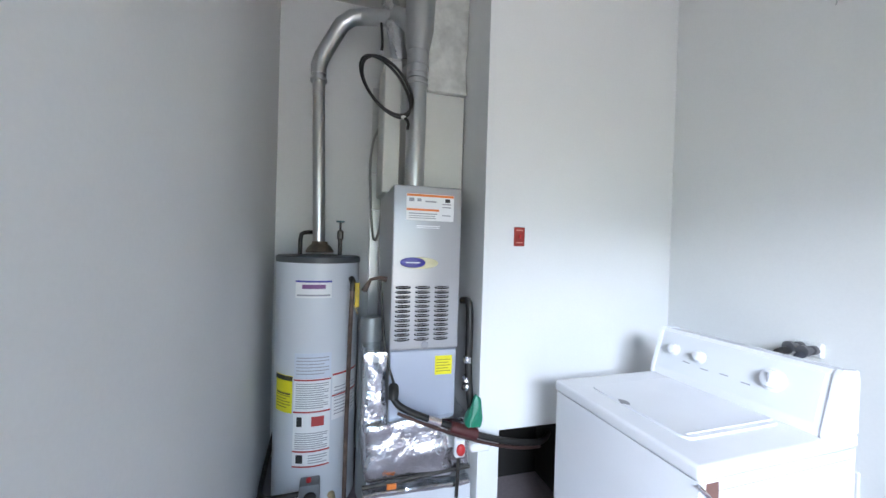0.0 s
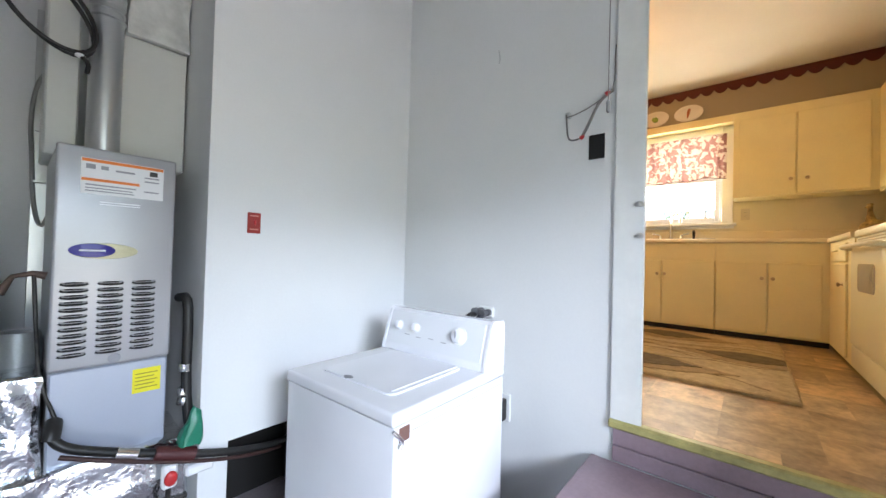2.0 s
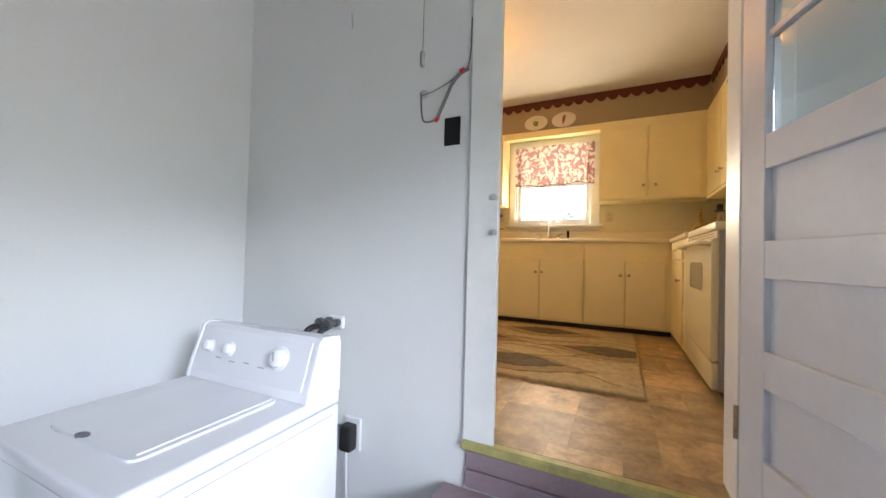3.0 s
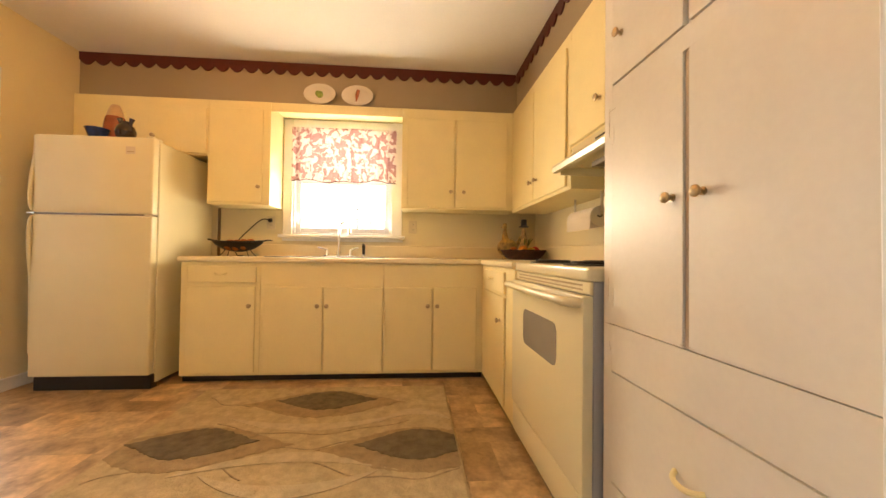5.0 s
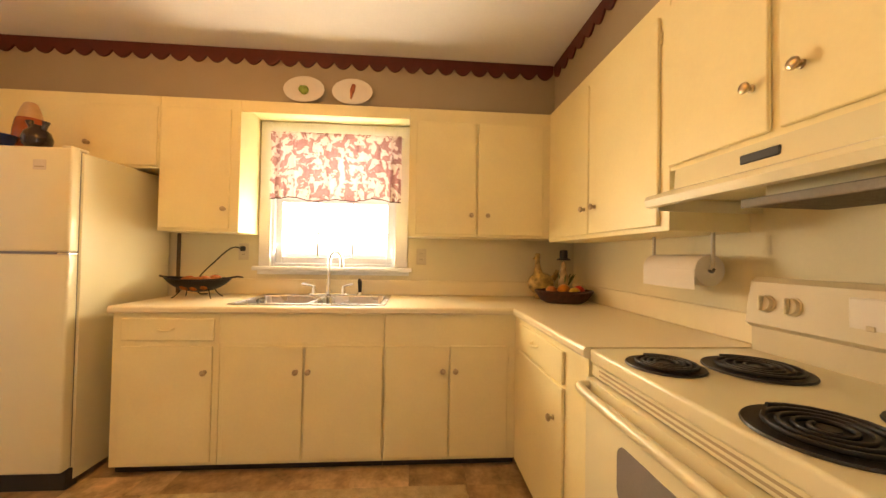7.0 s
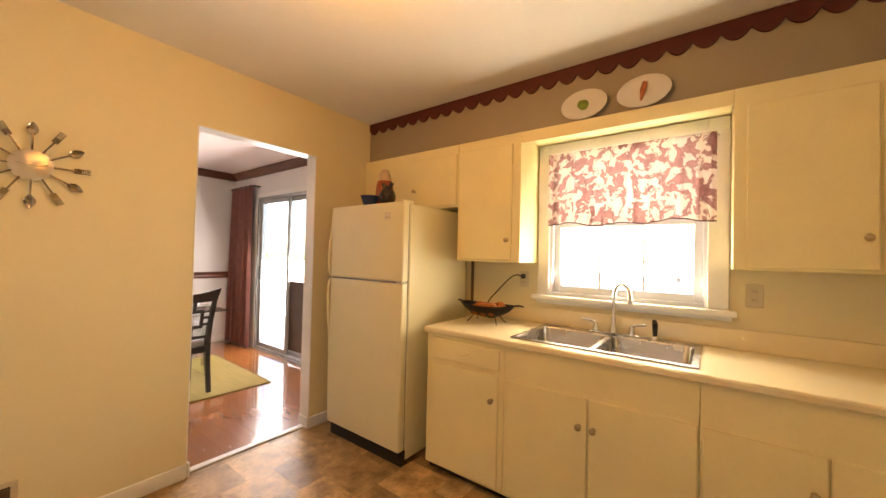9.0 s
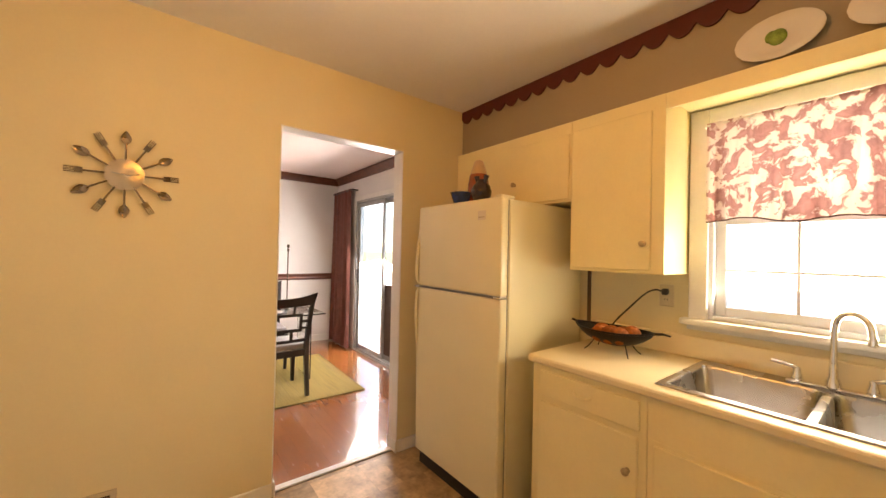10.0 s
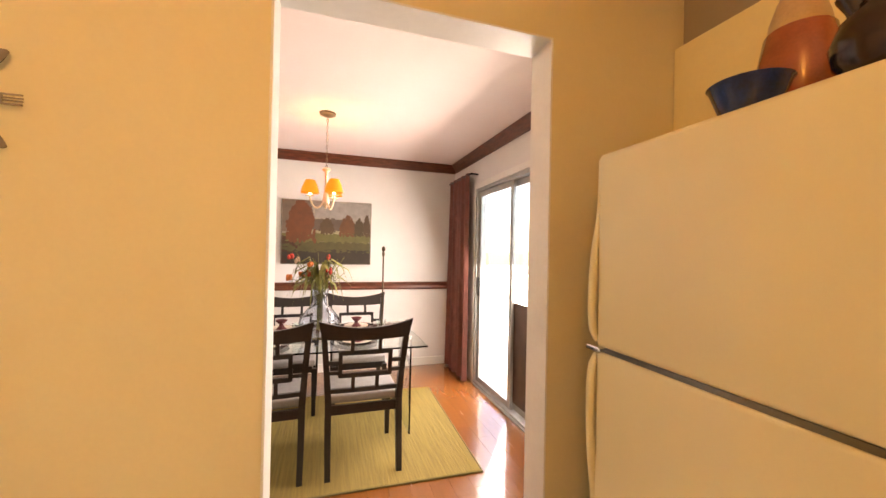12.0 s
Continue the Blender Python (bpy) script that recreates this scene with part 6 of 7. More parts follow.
part("yellow_tag", B(1.832, 1.856, 2.258, 2.266, 0.405, 0.535, 0.003), mat("tag_yellow", (0.62, 0.42, 0.02), 0.5, var=0.15, scale=30), rl, "yellow paper tag")
part("lever", tube([(1.826, 2.262, 0.42), (1.850, 2.255, 0.37)], 0.004, 6), brass, rl)

# heater flue and tee
vp = thing("flue_pipe", (hx_, hy_, zt_), "galvanised metal flue pipe with elbows", "flue pipe")
part("riser", cyl((hx_ - 0.005, hy_, zt_ + 0.062), (hx_ - 0.03, hy_, 1.72), 0.034, seg=28), galv, vp, "", 40)
part("elbow", tube([(hx_ - 0.03, hy_, 1.70), (hx_ - 0.03, hy_, 1.75), (hx_ - 0.015, hy_ - 0.005, 1.80), (hx_ + 0.05, hy_ - 0.02, 1.92)], 0.042, 20, rs=[0.042, 0.043, 0.043, 0.042]), galv, vp, "", 40)
part("elbow", tube([(hx_ + 0.045, hy_ - 0.02, 1.91), (hx_ + 0.09, hy_ - 0.03, 1.99), (hx_ + 0.15, hy_ - 0.05, 2.03), (hx_ + 0.22, hy_ - 0.07, 2.035)], 0.043, 20), galv, vp, "", 40)
part("connector", cyl((hx_ + 0.21, hy_ - 0.07, 2.035), (hx_ + 0.40, hy_ - 0.15, 2.015), 0.043, seg=24), galv, vp, "", 40)
for p0, p1 in (((hx_ - 0.0285, hy_, 1.66), (hx_ - 0.029, hy_, 1.672)), ((hx_ + 0.30, hy_ - 0.106, 2.026), (hx_ + 0.312, hy_ - 0.111, 2.0245))):
    part("crimp_band", cyl(p0, p1, 0.0455, seg=28), galv, vp, "", 40)
tx, ty = 2.128, 2.24
tf = thing("furnace_flue", (tx, ty, 1.04), "galvanised furnace flue with a wye branch", "flue pipe")
part("riser", cyl((tx, ty, 1.035), (tx, ty, 1.72), 0.053, seg=28), galv, tf, "", 40)
part("collar", cyl((tx, ty, 1.66), (tx, ty, 1.79), 0.057, seg=28), galv, tf, "", 40)
for z in (1.60, 1.63, 1.70):
    part("crimp_band", lathe([(0.056, 0), (0.060, 0.005), (0.056, 0.010), (0.05, 0.005)], (tx, ty, z), 28), galv, tf, "", 60)
part("wye", tube([(tx, ty, 1.78), (tx + 0.004, ty, 1.90), (tx + 0.01, ty, 2.10)], 0.075, 28, rs=[0.060, 0.078, 0.080]), galv, tf, "", 40)
part("branch", tube([(tx - 0.11, ty + 0.10, 2.02), (tx - 0.06, ty + 0.05, 1.98), (tx, ty, 1.88)], 0.05, 20, rs=[0.047, 0.052, 0.05]), galv, tf, "", 40)
part("top_pipe", cyl((tx + 0.01, ty, 2.10), (tx + 0.01, ty, 2.42), 0.075, seg=28), galv, tf, "", 40)

# furnace
fx0, fx1, fyf, fyb = 1.988, 2.330, 2.020, 2.64
fu = thing("furnace", (2.165, 2.3, ZL), "grey metal gas furnace with louvred door and stickers", "furnace")
part("cabinet", B(fx0 + 0.004, fx1 - 0.004, fyf + 0.022, fyb, -0.42, 1.030, 0.004), furnace_grey, fu)
ud = part("upper_door", B(fx0, fx1, fyf, fyf + 0.022, 0.236, 1.030, 0.010, seg=3), furnace_grey, fu, "", 40)
ld = part("lower_panel", B(fx0 + 0.006, fx1 - 0.006, fyf + 0.006, fyf + 0.022, -0.16, 0.230, 0.005), mat("furnace_lower_blue_grey", (0.42, 0.46, 0.54), 0.3, 0.25, var=0.02), fu, "blue-grey lower panel")
part("stand", B(fx0 + 0.02, fx1 - 0.02, fyf + 0.06, fyb, ZL, -0.42), galv, fu)
for c_ in range(3):
    for k in range(12):
        x = 2.058 + c_ * 0.096
        z = 0.549 - k * 0.0228
        lv = lathe([(0.002, 0), (0.036, 0.0), (0.038, 0.003), (0.030, 0.006), (0.002, 0.007)], (0, 0, 0), 12, sy=0.22)
        bmesh.ops.transform(lv, matrix=Matrix.Translation((x, fyf - 0.001, z)) @ Matrix.Rotation(radians(90), 4, "X") @ Matrix.Translation((0, 0, -0.002)), verts=lv.verts)
        # flat dark patch paints the shade under the louvre lip
        part("louvre_slot", lv, recess_shade, ud, "dark patch for the shade in a louvre slot")
        part("louvre_lip", prism([(x - 0.036, fyf - 0.001, z + 0.006), (x + 0.036, fyf - 0.001, z + 0.006), (x + 0.028, fyf - 0.007, z + 0.001), (x - 0.028, fyf - 0.007, z + 0.001)], (0, 0.001, 0.002)), furnace_grey, ud)
part("sight_glass", turned((2.172, fyf + 0.001, 0.268), (0, -1, 0), [(0, 0.019), (0.004, 0.018), (0.005, 0.013), (0.006, 0.002)], 20), ink_grey, ud, "round dark sight glass", 40)
lb = part("label", B(2.062, 2.300, fyf - 0.0012, fyf + 0.001, 0.874, 1.003, 0.0003), paper, ud, "white warning sticker with orange bands")
for x0, x1, z0, z1, m_ in ((2.064, 2.298, 0.990, 1.001, ink_orange), (2.064, 2.225, 0.921, 0.931, ink_orange), (2.075, 2.10, 0.965, 0.982, ink_grey), (2.115, 2.135, 0.966, 0.98, ink_grey), (2.155, 2.21, 0.964, 0.971, ink_grey),
                           (2.075, 2.215, 0.905, 0.910, ink_grey), (2.075, 2.205, 0.894, 0.898, ink_grey), (2.075, 2.21, 0.884, 0.888, ink_grey), (2.24, 2.285, 0.955, 0.960, ink_grey), (2.24, 2.285, 0.94, 0.945, ink_grey), (2.24, 2.285, 0.90, 0.905, ink_grey), (2.255, 2.28, 0.966, 0.984, black)):
    part("print_bar", B(x0, x1, fyf - 0.0019, fyf - 0.0011, z0, z1), m_, lb)
for z0, z1 in ((0.846, 0.850), (0.838, 0.841)):
    part("print_bar", B(2.115, 2.23, fyf - 0.0008, fyf + 0.001, z0, z1), paper, ud)
em = lathe([(0.002, 0), (0.092, 0), (0.095, 0.003), (0.090, 0.006), (0.002, 0.007)], (0, 0, 0), 32, sy=0.30)
bmesh.ops.transform(em, matrix=Matrix.Translation((2.133, fyf, 0.668)) @ Matrix.Rotation(radians(90), 4, "X"), verts=em.verts)
eb = part("emblem", em, mat("emblem_cream", (0.62, 0.58, 0.36), 0.35), ud, "oval cream and blue emblem", 40)
em = lathe([(0.002, 0), (0.060, 0), (0.062, 0.003), (0.058, 0.005), (0.002, 0.006)], (0, 0, 0), 32, sy=0.40)
bmesh.ops.transform(em, matrix=Matrix.Translation((2.100, fyf - 0.005, 0.670)) @ Matrix.Rotation(radians(90), 4, "X"), verts=em.verts)
part("blue_oval", em, mat("emblem_blue", (0.04, 0.035, 0.26), 0.3), eb, "dark blue oval", 40)
part("script_bar", B(2.065, 2.135, fyf - 0.0125, fyf - 0.0105, 0.667, 0.673), paper, eb)
for ob in ud.children:
    ob.location += Vector((-0.012, 0, -0.012))
yl = part("yellow_label", B(2.216, 2.304, fyf + 0.0045, fyf + 0.0065, 0.104, 0.198, 0.0003), label_yellow, ld, "yellow sticker")
for k in range(5):
    part("print_bar", B(2.224, 2.294 - 0.01 * (k % 2), fyf + 0.0038, fyf + 0.0046, 0.120 + k * 0.014, 0.124 + k * 0.014), mat("olive_print", (0.35, 0.30, 0.02), 0.6, bump=0), yl)

# supply duct above the furnace, wrapped foil and lower return duct
sd = thing("supply_duct", (2.25, 2.4, 1.03), "white and foil-wrapped sheet metal supply duct", "duct")
duct_w = mat("duct_white", (0.60, 0.60, 0.56), 0.5, 0.1, var=0.02, scale=3, bump=0.02, fine=40)
part("plenum", B(2.165, 2.420, 2.29, 2.66, 1.032, 1.60, 0.006), duct_w, sd)
part("plenum", B(1.965, 2.06, 2.33, 2.66, 1.032, 1.78, 0.006), duct_w, sd, "narrow white side duct")
bm = B(2.190, 2.425, 2.27, 2.66, 1.60, 2.16, 0.012, seg=2)
bmesh.ops.subdivide_edges(bm, edges=bm.edges, cuts=7, use_grid_fill=True)
for v_ in bm.verts:
    v_.co += noise.noise_vector(v_.co * 9) * 0.012
part("insulation", bm, mat("wrapped_insulation", (0.62, 0.62, 0.58), 0.4, 0.15, var=0.12, scale=10, bump=0.7, fine=30), sd, "crinkled grey insulation wrap", 30)
bm = tube([(1.99, 2.40, 2.12), (2.02, 2.36, 1.95), (2.05, 2.34, 1.76)], 0.05, 18)
bmesh.ops.subdivide_edges(bm, edges=bm.edges, cuts=3, use_grid_fill=True)
for v_ in bm.verts:
    v_.co += noise.noise_vector(v_.co * 22) * 0.010
part("foil_wrap", bm, foil, sd, "crinkled aluminium foil wrap", 25)


def crumple(bm, cuts, f_, amp, seed=0.0):
    bmesh.ops.subdivide_edges(bm, edges=bm.edges, cuts=cuts, use_grid_fill=True)
    off = Vector((seed, seed * 1.7, 0.3))
    for v_ in bm.verts:
        v_.co += noise.noise_vector(v_.co * f_ + off) * amp + noise.noise_vector(v_.co * f_ * 2.7 + off) * amp * 0.45
    return bm


rd_ = thing("return_duct", (2.15, 2.2, ZL), "foil-wrapped return duct box under the furnace", "duct")
part("foil_box", crumple(B(1.876, 2.405, 1.985, 2.40, -0.365, -0.105, 0.02, seg=2), 11, 7, 0.020, 1.0), foil, rd_, "crumpled shiny aluminium foil wrap", 20)
part("foil_side", crumple(B(1.874, 1.985, 2.035, 2.42, -0.13, 0.225, 0.02, seg=2), 9, 8, 0.016, 4.0), foil, rd_, "crumpled shiny aluminium foil wrap", 20)
part("foil_strip", crumple(B(1.876, 2.40, 1.965, 2.02, -0.430, -0.405, 0.006), 7, 14, 0.007, 2.0), foil, rd_, "foil tape strip", 25)
part("pipe_bar", cyl((1.876, 1.985, -0.382), (2.40, 1.99, -0.352), 0.010, seg=12), pipe_d, rd_, "dark pipe in front of the duct", 40)
part("base_box", B(1.915, 2.415, 2.00, 2.42, ZL, -0.435, 0.006), mat("white_sheet_metal", (0.70, 0.72, 0.74), 0.4, 0.1), rd_, "white sheet metal base")
part("end_tank", lathe([(0.002, 0), (0.060, 0.0), (0.065, 0.02), (0.065, 0.93), (0.055, 0.965), (0.002, 0.972)], (1.926, 2.30, -0.62), 20), mat("grey_canister", (0.22, 0.235, 0.235), 0.4, 0.4, var=0.1), rd_, "grey round canister", 40)
part("red_mark", B(1.985, 2.03, 1.952, 1.966, -0.388, -0.366, 0.002), ink_orange, rd_)

# coiled black cable on the flue
cc = thing("coiled_cable", (1.98, 2.14, 1.44), "coil of black cable hung beside the flue", "cable")
for k in range(2):
    pts = []
    for i in range(33):
        a = 2 * math.pi * i / 32
        u = Vector((0.78, 0.1, 0.62)).normalized() * (0.092 + 0.01 * k) * math.cos(a) + Vector((-0.62, 0, 0.78)).normalized() * (0.175 - 0.012 * k) * math.sin(a)
        pts.append(Vector((1.955 + 0.006 * k, 2.175 - 0.018 * k, 1.590)) + u)
    part("loop", tube(pts, 0.0078, 8), black, cc, "", 60)
part("lead", tube([(1.925, 2.17, 1.75), (1.935, 2.20, 1.82), (1.93, 2.25, 1.95)], 0.007, 8, smooth=1), black, cc, "", 60)
for p_ in ((1.925, 2.16, 1.752), (2.045, 2.15, 1.438)):
    part("zip_tie", ball(p_, 0.012, 10, 1.2, 1, 0.8), paper, cc, "white zip tie", 60)
cc.location.z -= 0.045
part("tail", tube([(2.045, 2.15, 1.44), (2.07, 2.14, 1.415), (2.065, 2.14, 1.375)], 0.008, 8, smooth=1), black, cc, "", 60)
gp_ = thing("grey_conduit", (1.985, 2.94, ZL), "thin grey cable looped on a flat metal strip", "conduit")
part("strip", B(1.948, 2.022, 2.930, 2.949, ZL + 0.01, 1.85, 0.003), galv, gp_, "flat galvanised wall strip")
part("cable", tube([(1.995, 2.92, 1.56), (1.955, 2.915, 1.47), (1.938, 2.912, 1.30), (1.950, 2.915, 1.08), (1.958, 2.91, 0.88), (1.985, 2.905, 0.74), (2.020, 2.91, 0.84), (2.030, 2.915, 1.02), (2.018, 2.915, 1.30), (2.000, 2.92, 1.55)], 0.009, 8, smooth=2), mat("grey_flex", (0.34, 0.34, 0.33), 0.4, 0.3, var=0.1), gp_, "", 60)
for z in (1.24, 0.985):
    part("strap", B(1.955, 2.035, 2.900, 2.9295, z - 0.006, z + 0.006, 0.002), galv, gp_)
part("valve", tube([(1.875, 2.20, 0.50), (1.905, 2.18, 0.56), (1.95, 2.17, 0.57), (1.985, 2.17, 0.56)], 0.010, 10, rs=[0.016, 0.008, 0.010, 0.015]), rusty, gp_, "dark gas valve", 60)
part("drop_pipe", tube([(1.955, 2.17, 0.56), (1.965, 2.12, 0.35), (1.975, 2.05, 0.20), (2.02, 2.0, 0.06)], 0.006, 8, smooth=1), pipe_d, gp_, "", 60)

# black condensate hose across the front and into the wall opening
hs = thing("drain_hose", (2.4, 1.95, -0.2), "black drain hose with clamps running into the wall opening", "hose")
part("hose", tube([(2.012, 1.985, 0.065), (2.000, 1.955, 0.04), (2.03, 1.935, 0.0), (2.12, 1.93, -0.045), (2.32, 1.92, -0.125), (2.48, 1.91, -0.185), (2.65, 1.93, -0.235), (2.82, 2.0, -0.29), (2.95, 2.15, -0.33)], 0.0155, 12, smooth=2), black, hs, "", 60)
part("copper_line", tube([(2.02, 1.92, -0.02), (2.14, 1.905, -0.075), (2.33, 1.90, -0.155), (2.50, 1.90, -0.215), (2.66, 1.92, -0.26), (2.80, 2.0, -0.31)], 0.008, 8, smooth=2), mat("copper_dark", (0.06, 0.028, 0.024), 0.5, 0.3), hs, "", 60)
part("sleeve", cyl((2.16, 1.925, -0.063), (2.22, 1.922, -0.087), 0.0235, seg=16), chrome, hs, "bright metal sleeve", 40)
part("coupling", cyl((2.27, 1.92, -0.107), (2.40, 1.914, -0.155), 0.028, seg=16), mat("maroon_coupling", (0.07, 0.015, 0.015), 0.4), hs, "maroon coupling", 40)
part("elbow", tube([(2.008, 1.985, 0.075), (2.004, 1.95, 0.065), (2.0, 1.945, 0.035)], 0.024, 12), black, hs, "", 60)
part("white_fitting", B(2.37, 2.47, 1.895, 1.94, -0.235, -0.195, 0.008), paper, hs, "white plastic fitting")
rv = thing("red_shutoff_valve", (2.33, 1.95, -0.45), "red-handled white shutoff valve on a dark pipe", "valve")
part("body", B(2.300, 2.350, 1.918, 1.955, -0.265, -0.175, 0.008), paper, rv, "white valve body")
part("red_handle", ball((2.325, 1.912, -0.222), 0.026, 14, 0.85, 0.5, 1.1), red_plastic, rv, "", 60)
part("pipe", cyl((2.325, 1.94, -0.26), (2.322, 1.95, -0.47), 0.009, seg=10), pipe_d, rv)
# crumpled cone shape added for a green plastic bag
gn = solo("green_cap", crumple(tube([(2.385, 1.93, -0.105), (2.395, 1.925, -0.04), (2.405, 1.93, 0.035)], 0.02, 10, rs=[0.042, 0.032, 0.006]), 2, 24, 0.016), mat("green_plastic", (0.02, 0.22, 0.13), 0.4, var=0.15), "crumpled green plastic bag on the pipes", "cap", smooth=60)
bp = thing("black_conduit", (2.385, 2.05, -0.1), "black rubber insulated pipe beside the furnace", "pipe")
part("pipe", tube([(2.375, 2.10, 0.46), (2.388, 2.04, 0.47), (2.392, 2.02, 0.40), (2.390, 2.02, 0.10), (2.400, 2.0, -0.05), (2.41, 1.98, -0.12)], 0.019, 10, smooth=1), black, bp, "", 60)
for z in (0.02, 0.16, 0.06):
    part("foil_tape", crumple(cyl((2.383, 2.02, z), (2.385, 2.02, z + 0.03), 0.0215, seg=12), 1, 30, 0.005), foil, bp, "foil tape")

# ---------- dining room ----------
seat_cloth = mat("grey_seat_cloth", (0.34, 0.32, 0.32), 0.85, var=0.06, scale=20, bump=0.3, fine=260)
rug2 = thing("dining_rug", (5.1, 4.82, 0), "yellow-green woven rug under the dining table", "rug")
weave = mat("olive_yellow_weave", (0.30, 0.215, 0.058), 0.9, var=0.11, scale=26, bump=0.4, fine=150, stretch=(2.6, 0.12, 1))
part("field", B(3.90, 6.300, 4.085, 5.560, 0.001, 0.012, 0.004), weave, rug2)
bind = mat("rug_binding", (0.20, 0.16, 0.06), 0.9, var=0.15)
part("binding", B(3.90, 6.308, 4.076, 4.0845, 0.001, 0.0125, 0.002), bind, rug2, "dark bound edge")
part("binding", B(6.3005, 6.309, 4.085, 5.560, 0.001, 0.0125, 0.002), bind, rug2, "dark bound edge")
rug2.rotation_euler = (0, 0, radians(-1.5))

FZ0 = 0.0125
ch = thing("dining_chair", (0, 0, 0), "dark espresso wooden dining chair with lattice back and grey seat", "chair", "chairs round the dining table")


def post(x0, x1):
    """A rear leg that runs up into the back post."""
    pts = [(x0 - 0.004 * (1 if x0 > 0 else -1), -0.06, 0), (x0, 0.0, 0.25), (x0, 0.02, 0.44), (x0 + (x1 - x0) * 0.35, 0.0, 0.65), (x0 + (x1 - x0) * 0.8, -0.05, 0.88), (x1, -0.09, 0.965)]
    bm = bmesh.new()
    rings = []
    for (px, py, pz), (a, b_) in zip(pts, ((0.017, 0.018), (0.019, 0.022), (0.020, 0.026), (0.018, 0.020), (0.017, 0.016), (0.017, 0.014))):
        rings.append([Vector((px - a, py - b_, pz)), Vector((px + a, py - b_, pz)), Vector((px + a, py + b_, pz)), Vector((px - a, py + b_, pz))])
    return skin(bm, rings)


def back_y(z):
    return 0.02 - 0.11 * max(0, (z - 0.44) / 0.525) ** 1.5


def back_bar(x0, z0, x1, z1, w_, t_=0.011, bow=0.0):
    """A bar in the plane of the back."""
    bm = bmesh.new()
    rings = []
    n_ = 8
    d = Vector((x1 - x0, 0, z1 - z0)).normalized()
    s_ = Vector((-d.z, 0, d.x))
    for i in range(n_ + 1):
        u = i / n_
        px, pz = x0 + (x1 - x0) * u, z0 + (z1 - z0) * u - bow * 4 * u * (1 - u)
        c_ = Vector((px, back_y(pz) - 0.012 * (1 - (px / 0.27) ** 2), pz))
        rings.append([c_ - s_ * w_ - Vector((0, t_, 0)), c_ + s_ * w_ - Vector((0, t_, 0)), c_ + s_ * w_ + Vector((0, t_, 0)), c_ - s_ * w_ + Vector((0, t_, 0))])
    return skin(bm, rings)


part("rear_leg", post(-0.222, -0.262), dark_wood, ch)
part("rear_leg", post(0.222, 0.262), dark_wood, ch)
for x in (-0.215, 0.215):
    part("front_leg", skin(bmesh.new(), [[Vector((x + a * sx_, 0.43 + b_ * sx_, z)) for a, b_ in ((-1, -1), (1, -1), (1, 1), (-1, 1))] for z, sx_ in ((0, 0.015), (0.2, 0.018), (0.40, 0.021))]), dark_wood, ch)
part("seat_rail", B(-0.205, 0.205, -0.002, 0.022, 0.365, 0.425, 0.003), dark_wood, ch)
part("seat_rail", B(-0.20, 0.20, 0.418, 0.442, 0.365, 0.42, 0.003), dark_wood, ch)
for x in (-0.225, 0.203):
    part("seat_rail", B(x, x + 0.022, 0.03, 0.415, 0.365, 0.42, 0.003), dark_wood, ch)
part("seat", B(-0.225, 0.225, 0.035, 0.455, 0.421, 0.478, 0.022, seg=3), seat_cloth, ch, "grey upholstered seat", 50)
bm = bmesh.new()
rings = []
for i in range(13):
    u = -1 + 2 * i / 12
    px = 0.285 * u
    z0_, z1_ = 0.845 + 0.012 * u * u, 0.925 + 0.050 * u * u
    c0, c1 = back_y(z0_) - 0.014 * (1 - u * u), back_y(z1_) - 0.014 * (1 - u * u)
    rings.append([Vector((px * 0.93, c0 - 0.012, z0_)), Vector((px, c1 - 0.012, z1_)), Vector((px, c1 + 0.012, z1_)), Vector((px * 0.93, c0 + 0.012, z0_))])
part("crest_rail", skin(bm, rings), dark_wood, ch, "", 30)
for args in ((-0.085, 0.765, -0.085, 0.855, 0.011), (0.085, 0.765, 0.085, 0.855, 0.011), (-0.16, 0.765, 0.16, 0.765, 0.014), (-0.16, 0.615, 0.16, 0.615, 0.014), (-0.155, 0.605, -0.155, 0.775, 0.012), (0.155, 0.605, 0.155, 0.775, 0.012),
             (-0.235, 0.70, -0.165, 0.70, 0.012), (0.165, 0.70, 0.235, 0.70, 0.012), (-0.235, 0.635, -0.165, 0.635, 0.011), (0.165, 0.635, 0.235, 0.635, 0.011), (-0.075, 0.525, -0.075, 0.605, 0.011), (0.075, 0.525, 0.075, 0.605, 0.011), (-0.22, 0.515, 0.22, 0.515, 0.013)):
    part("back_slat", back_bar(*args), dark_wood, ch)
ch.matrix_basis = pose(5.548, 4.262, FZ0)
ORG[ch] = Vector((5.548, 4.262, FZ0))
copy_thing(ch, pose(4.950, 4.262, FZ0, 0, 0, 2))
copy_thing(ch, pose(5.585, 5.560, FZ0, 0, 0, 180))
copy_thing(ch, pose(4.990, 5.560, FZ0, 0, 0, 181))
copy_thing(ch, pose(4.300, 4.270, FZ0, 0, 0, 0))
copy_thing(ch, pose(4.360, 5.560, FZ0, 0, 0, 180))

# glass table
clear = glass("table_glass", (0.90, 0.97, 0.95))
tb = thing("dining_table", (5.0, 4.88, FZ0), "clear glass dining table with glass panel legs", "table")
TZ = 0.742
top = part("tabletop", B(3.95, 6.000, 4.400, 5.330, TZ - 0.012, TZ, 0.003), clear, tb)
legs = [B(5.920, 5.932, 4.620, 5.10, FZ0, TZ - 0.0125, 0.002), B(4.10, 4.112, 4.620, 5.10, FZ0, TZ - 0.0125, 0.002)]
for bm in legs:
    lg = part("leg_panel", bm, clear, tb)
    lg.visible_shadow = False
top.visible_shadow = False
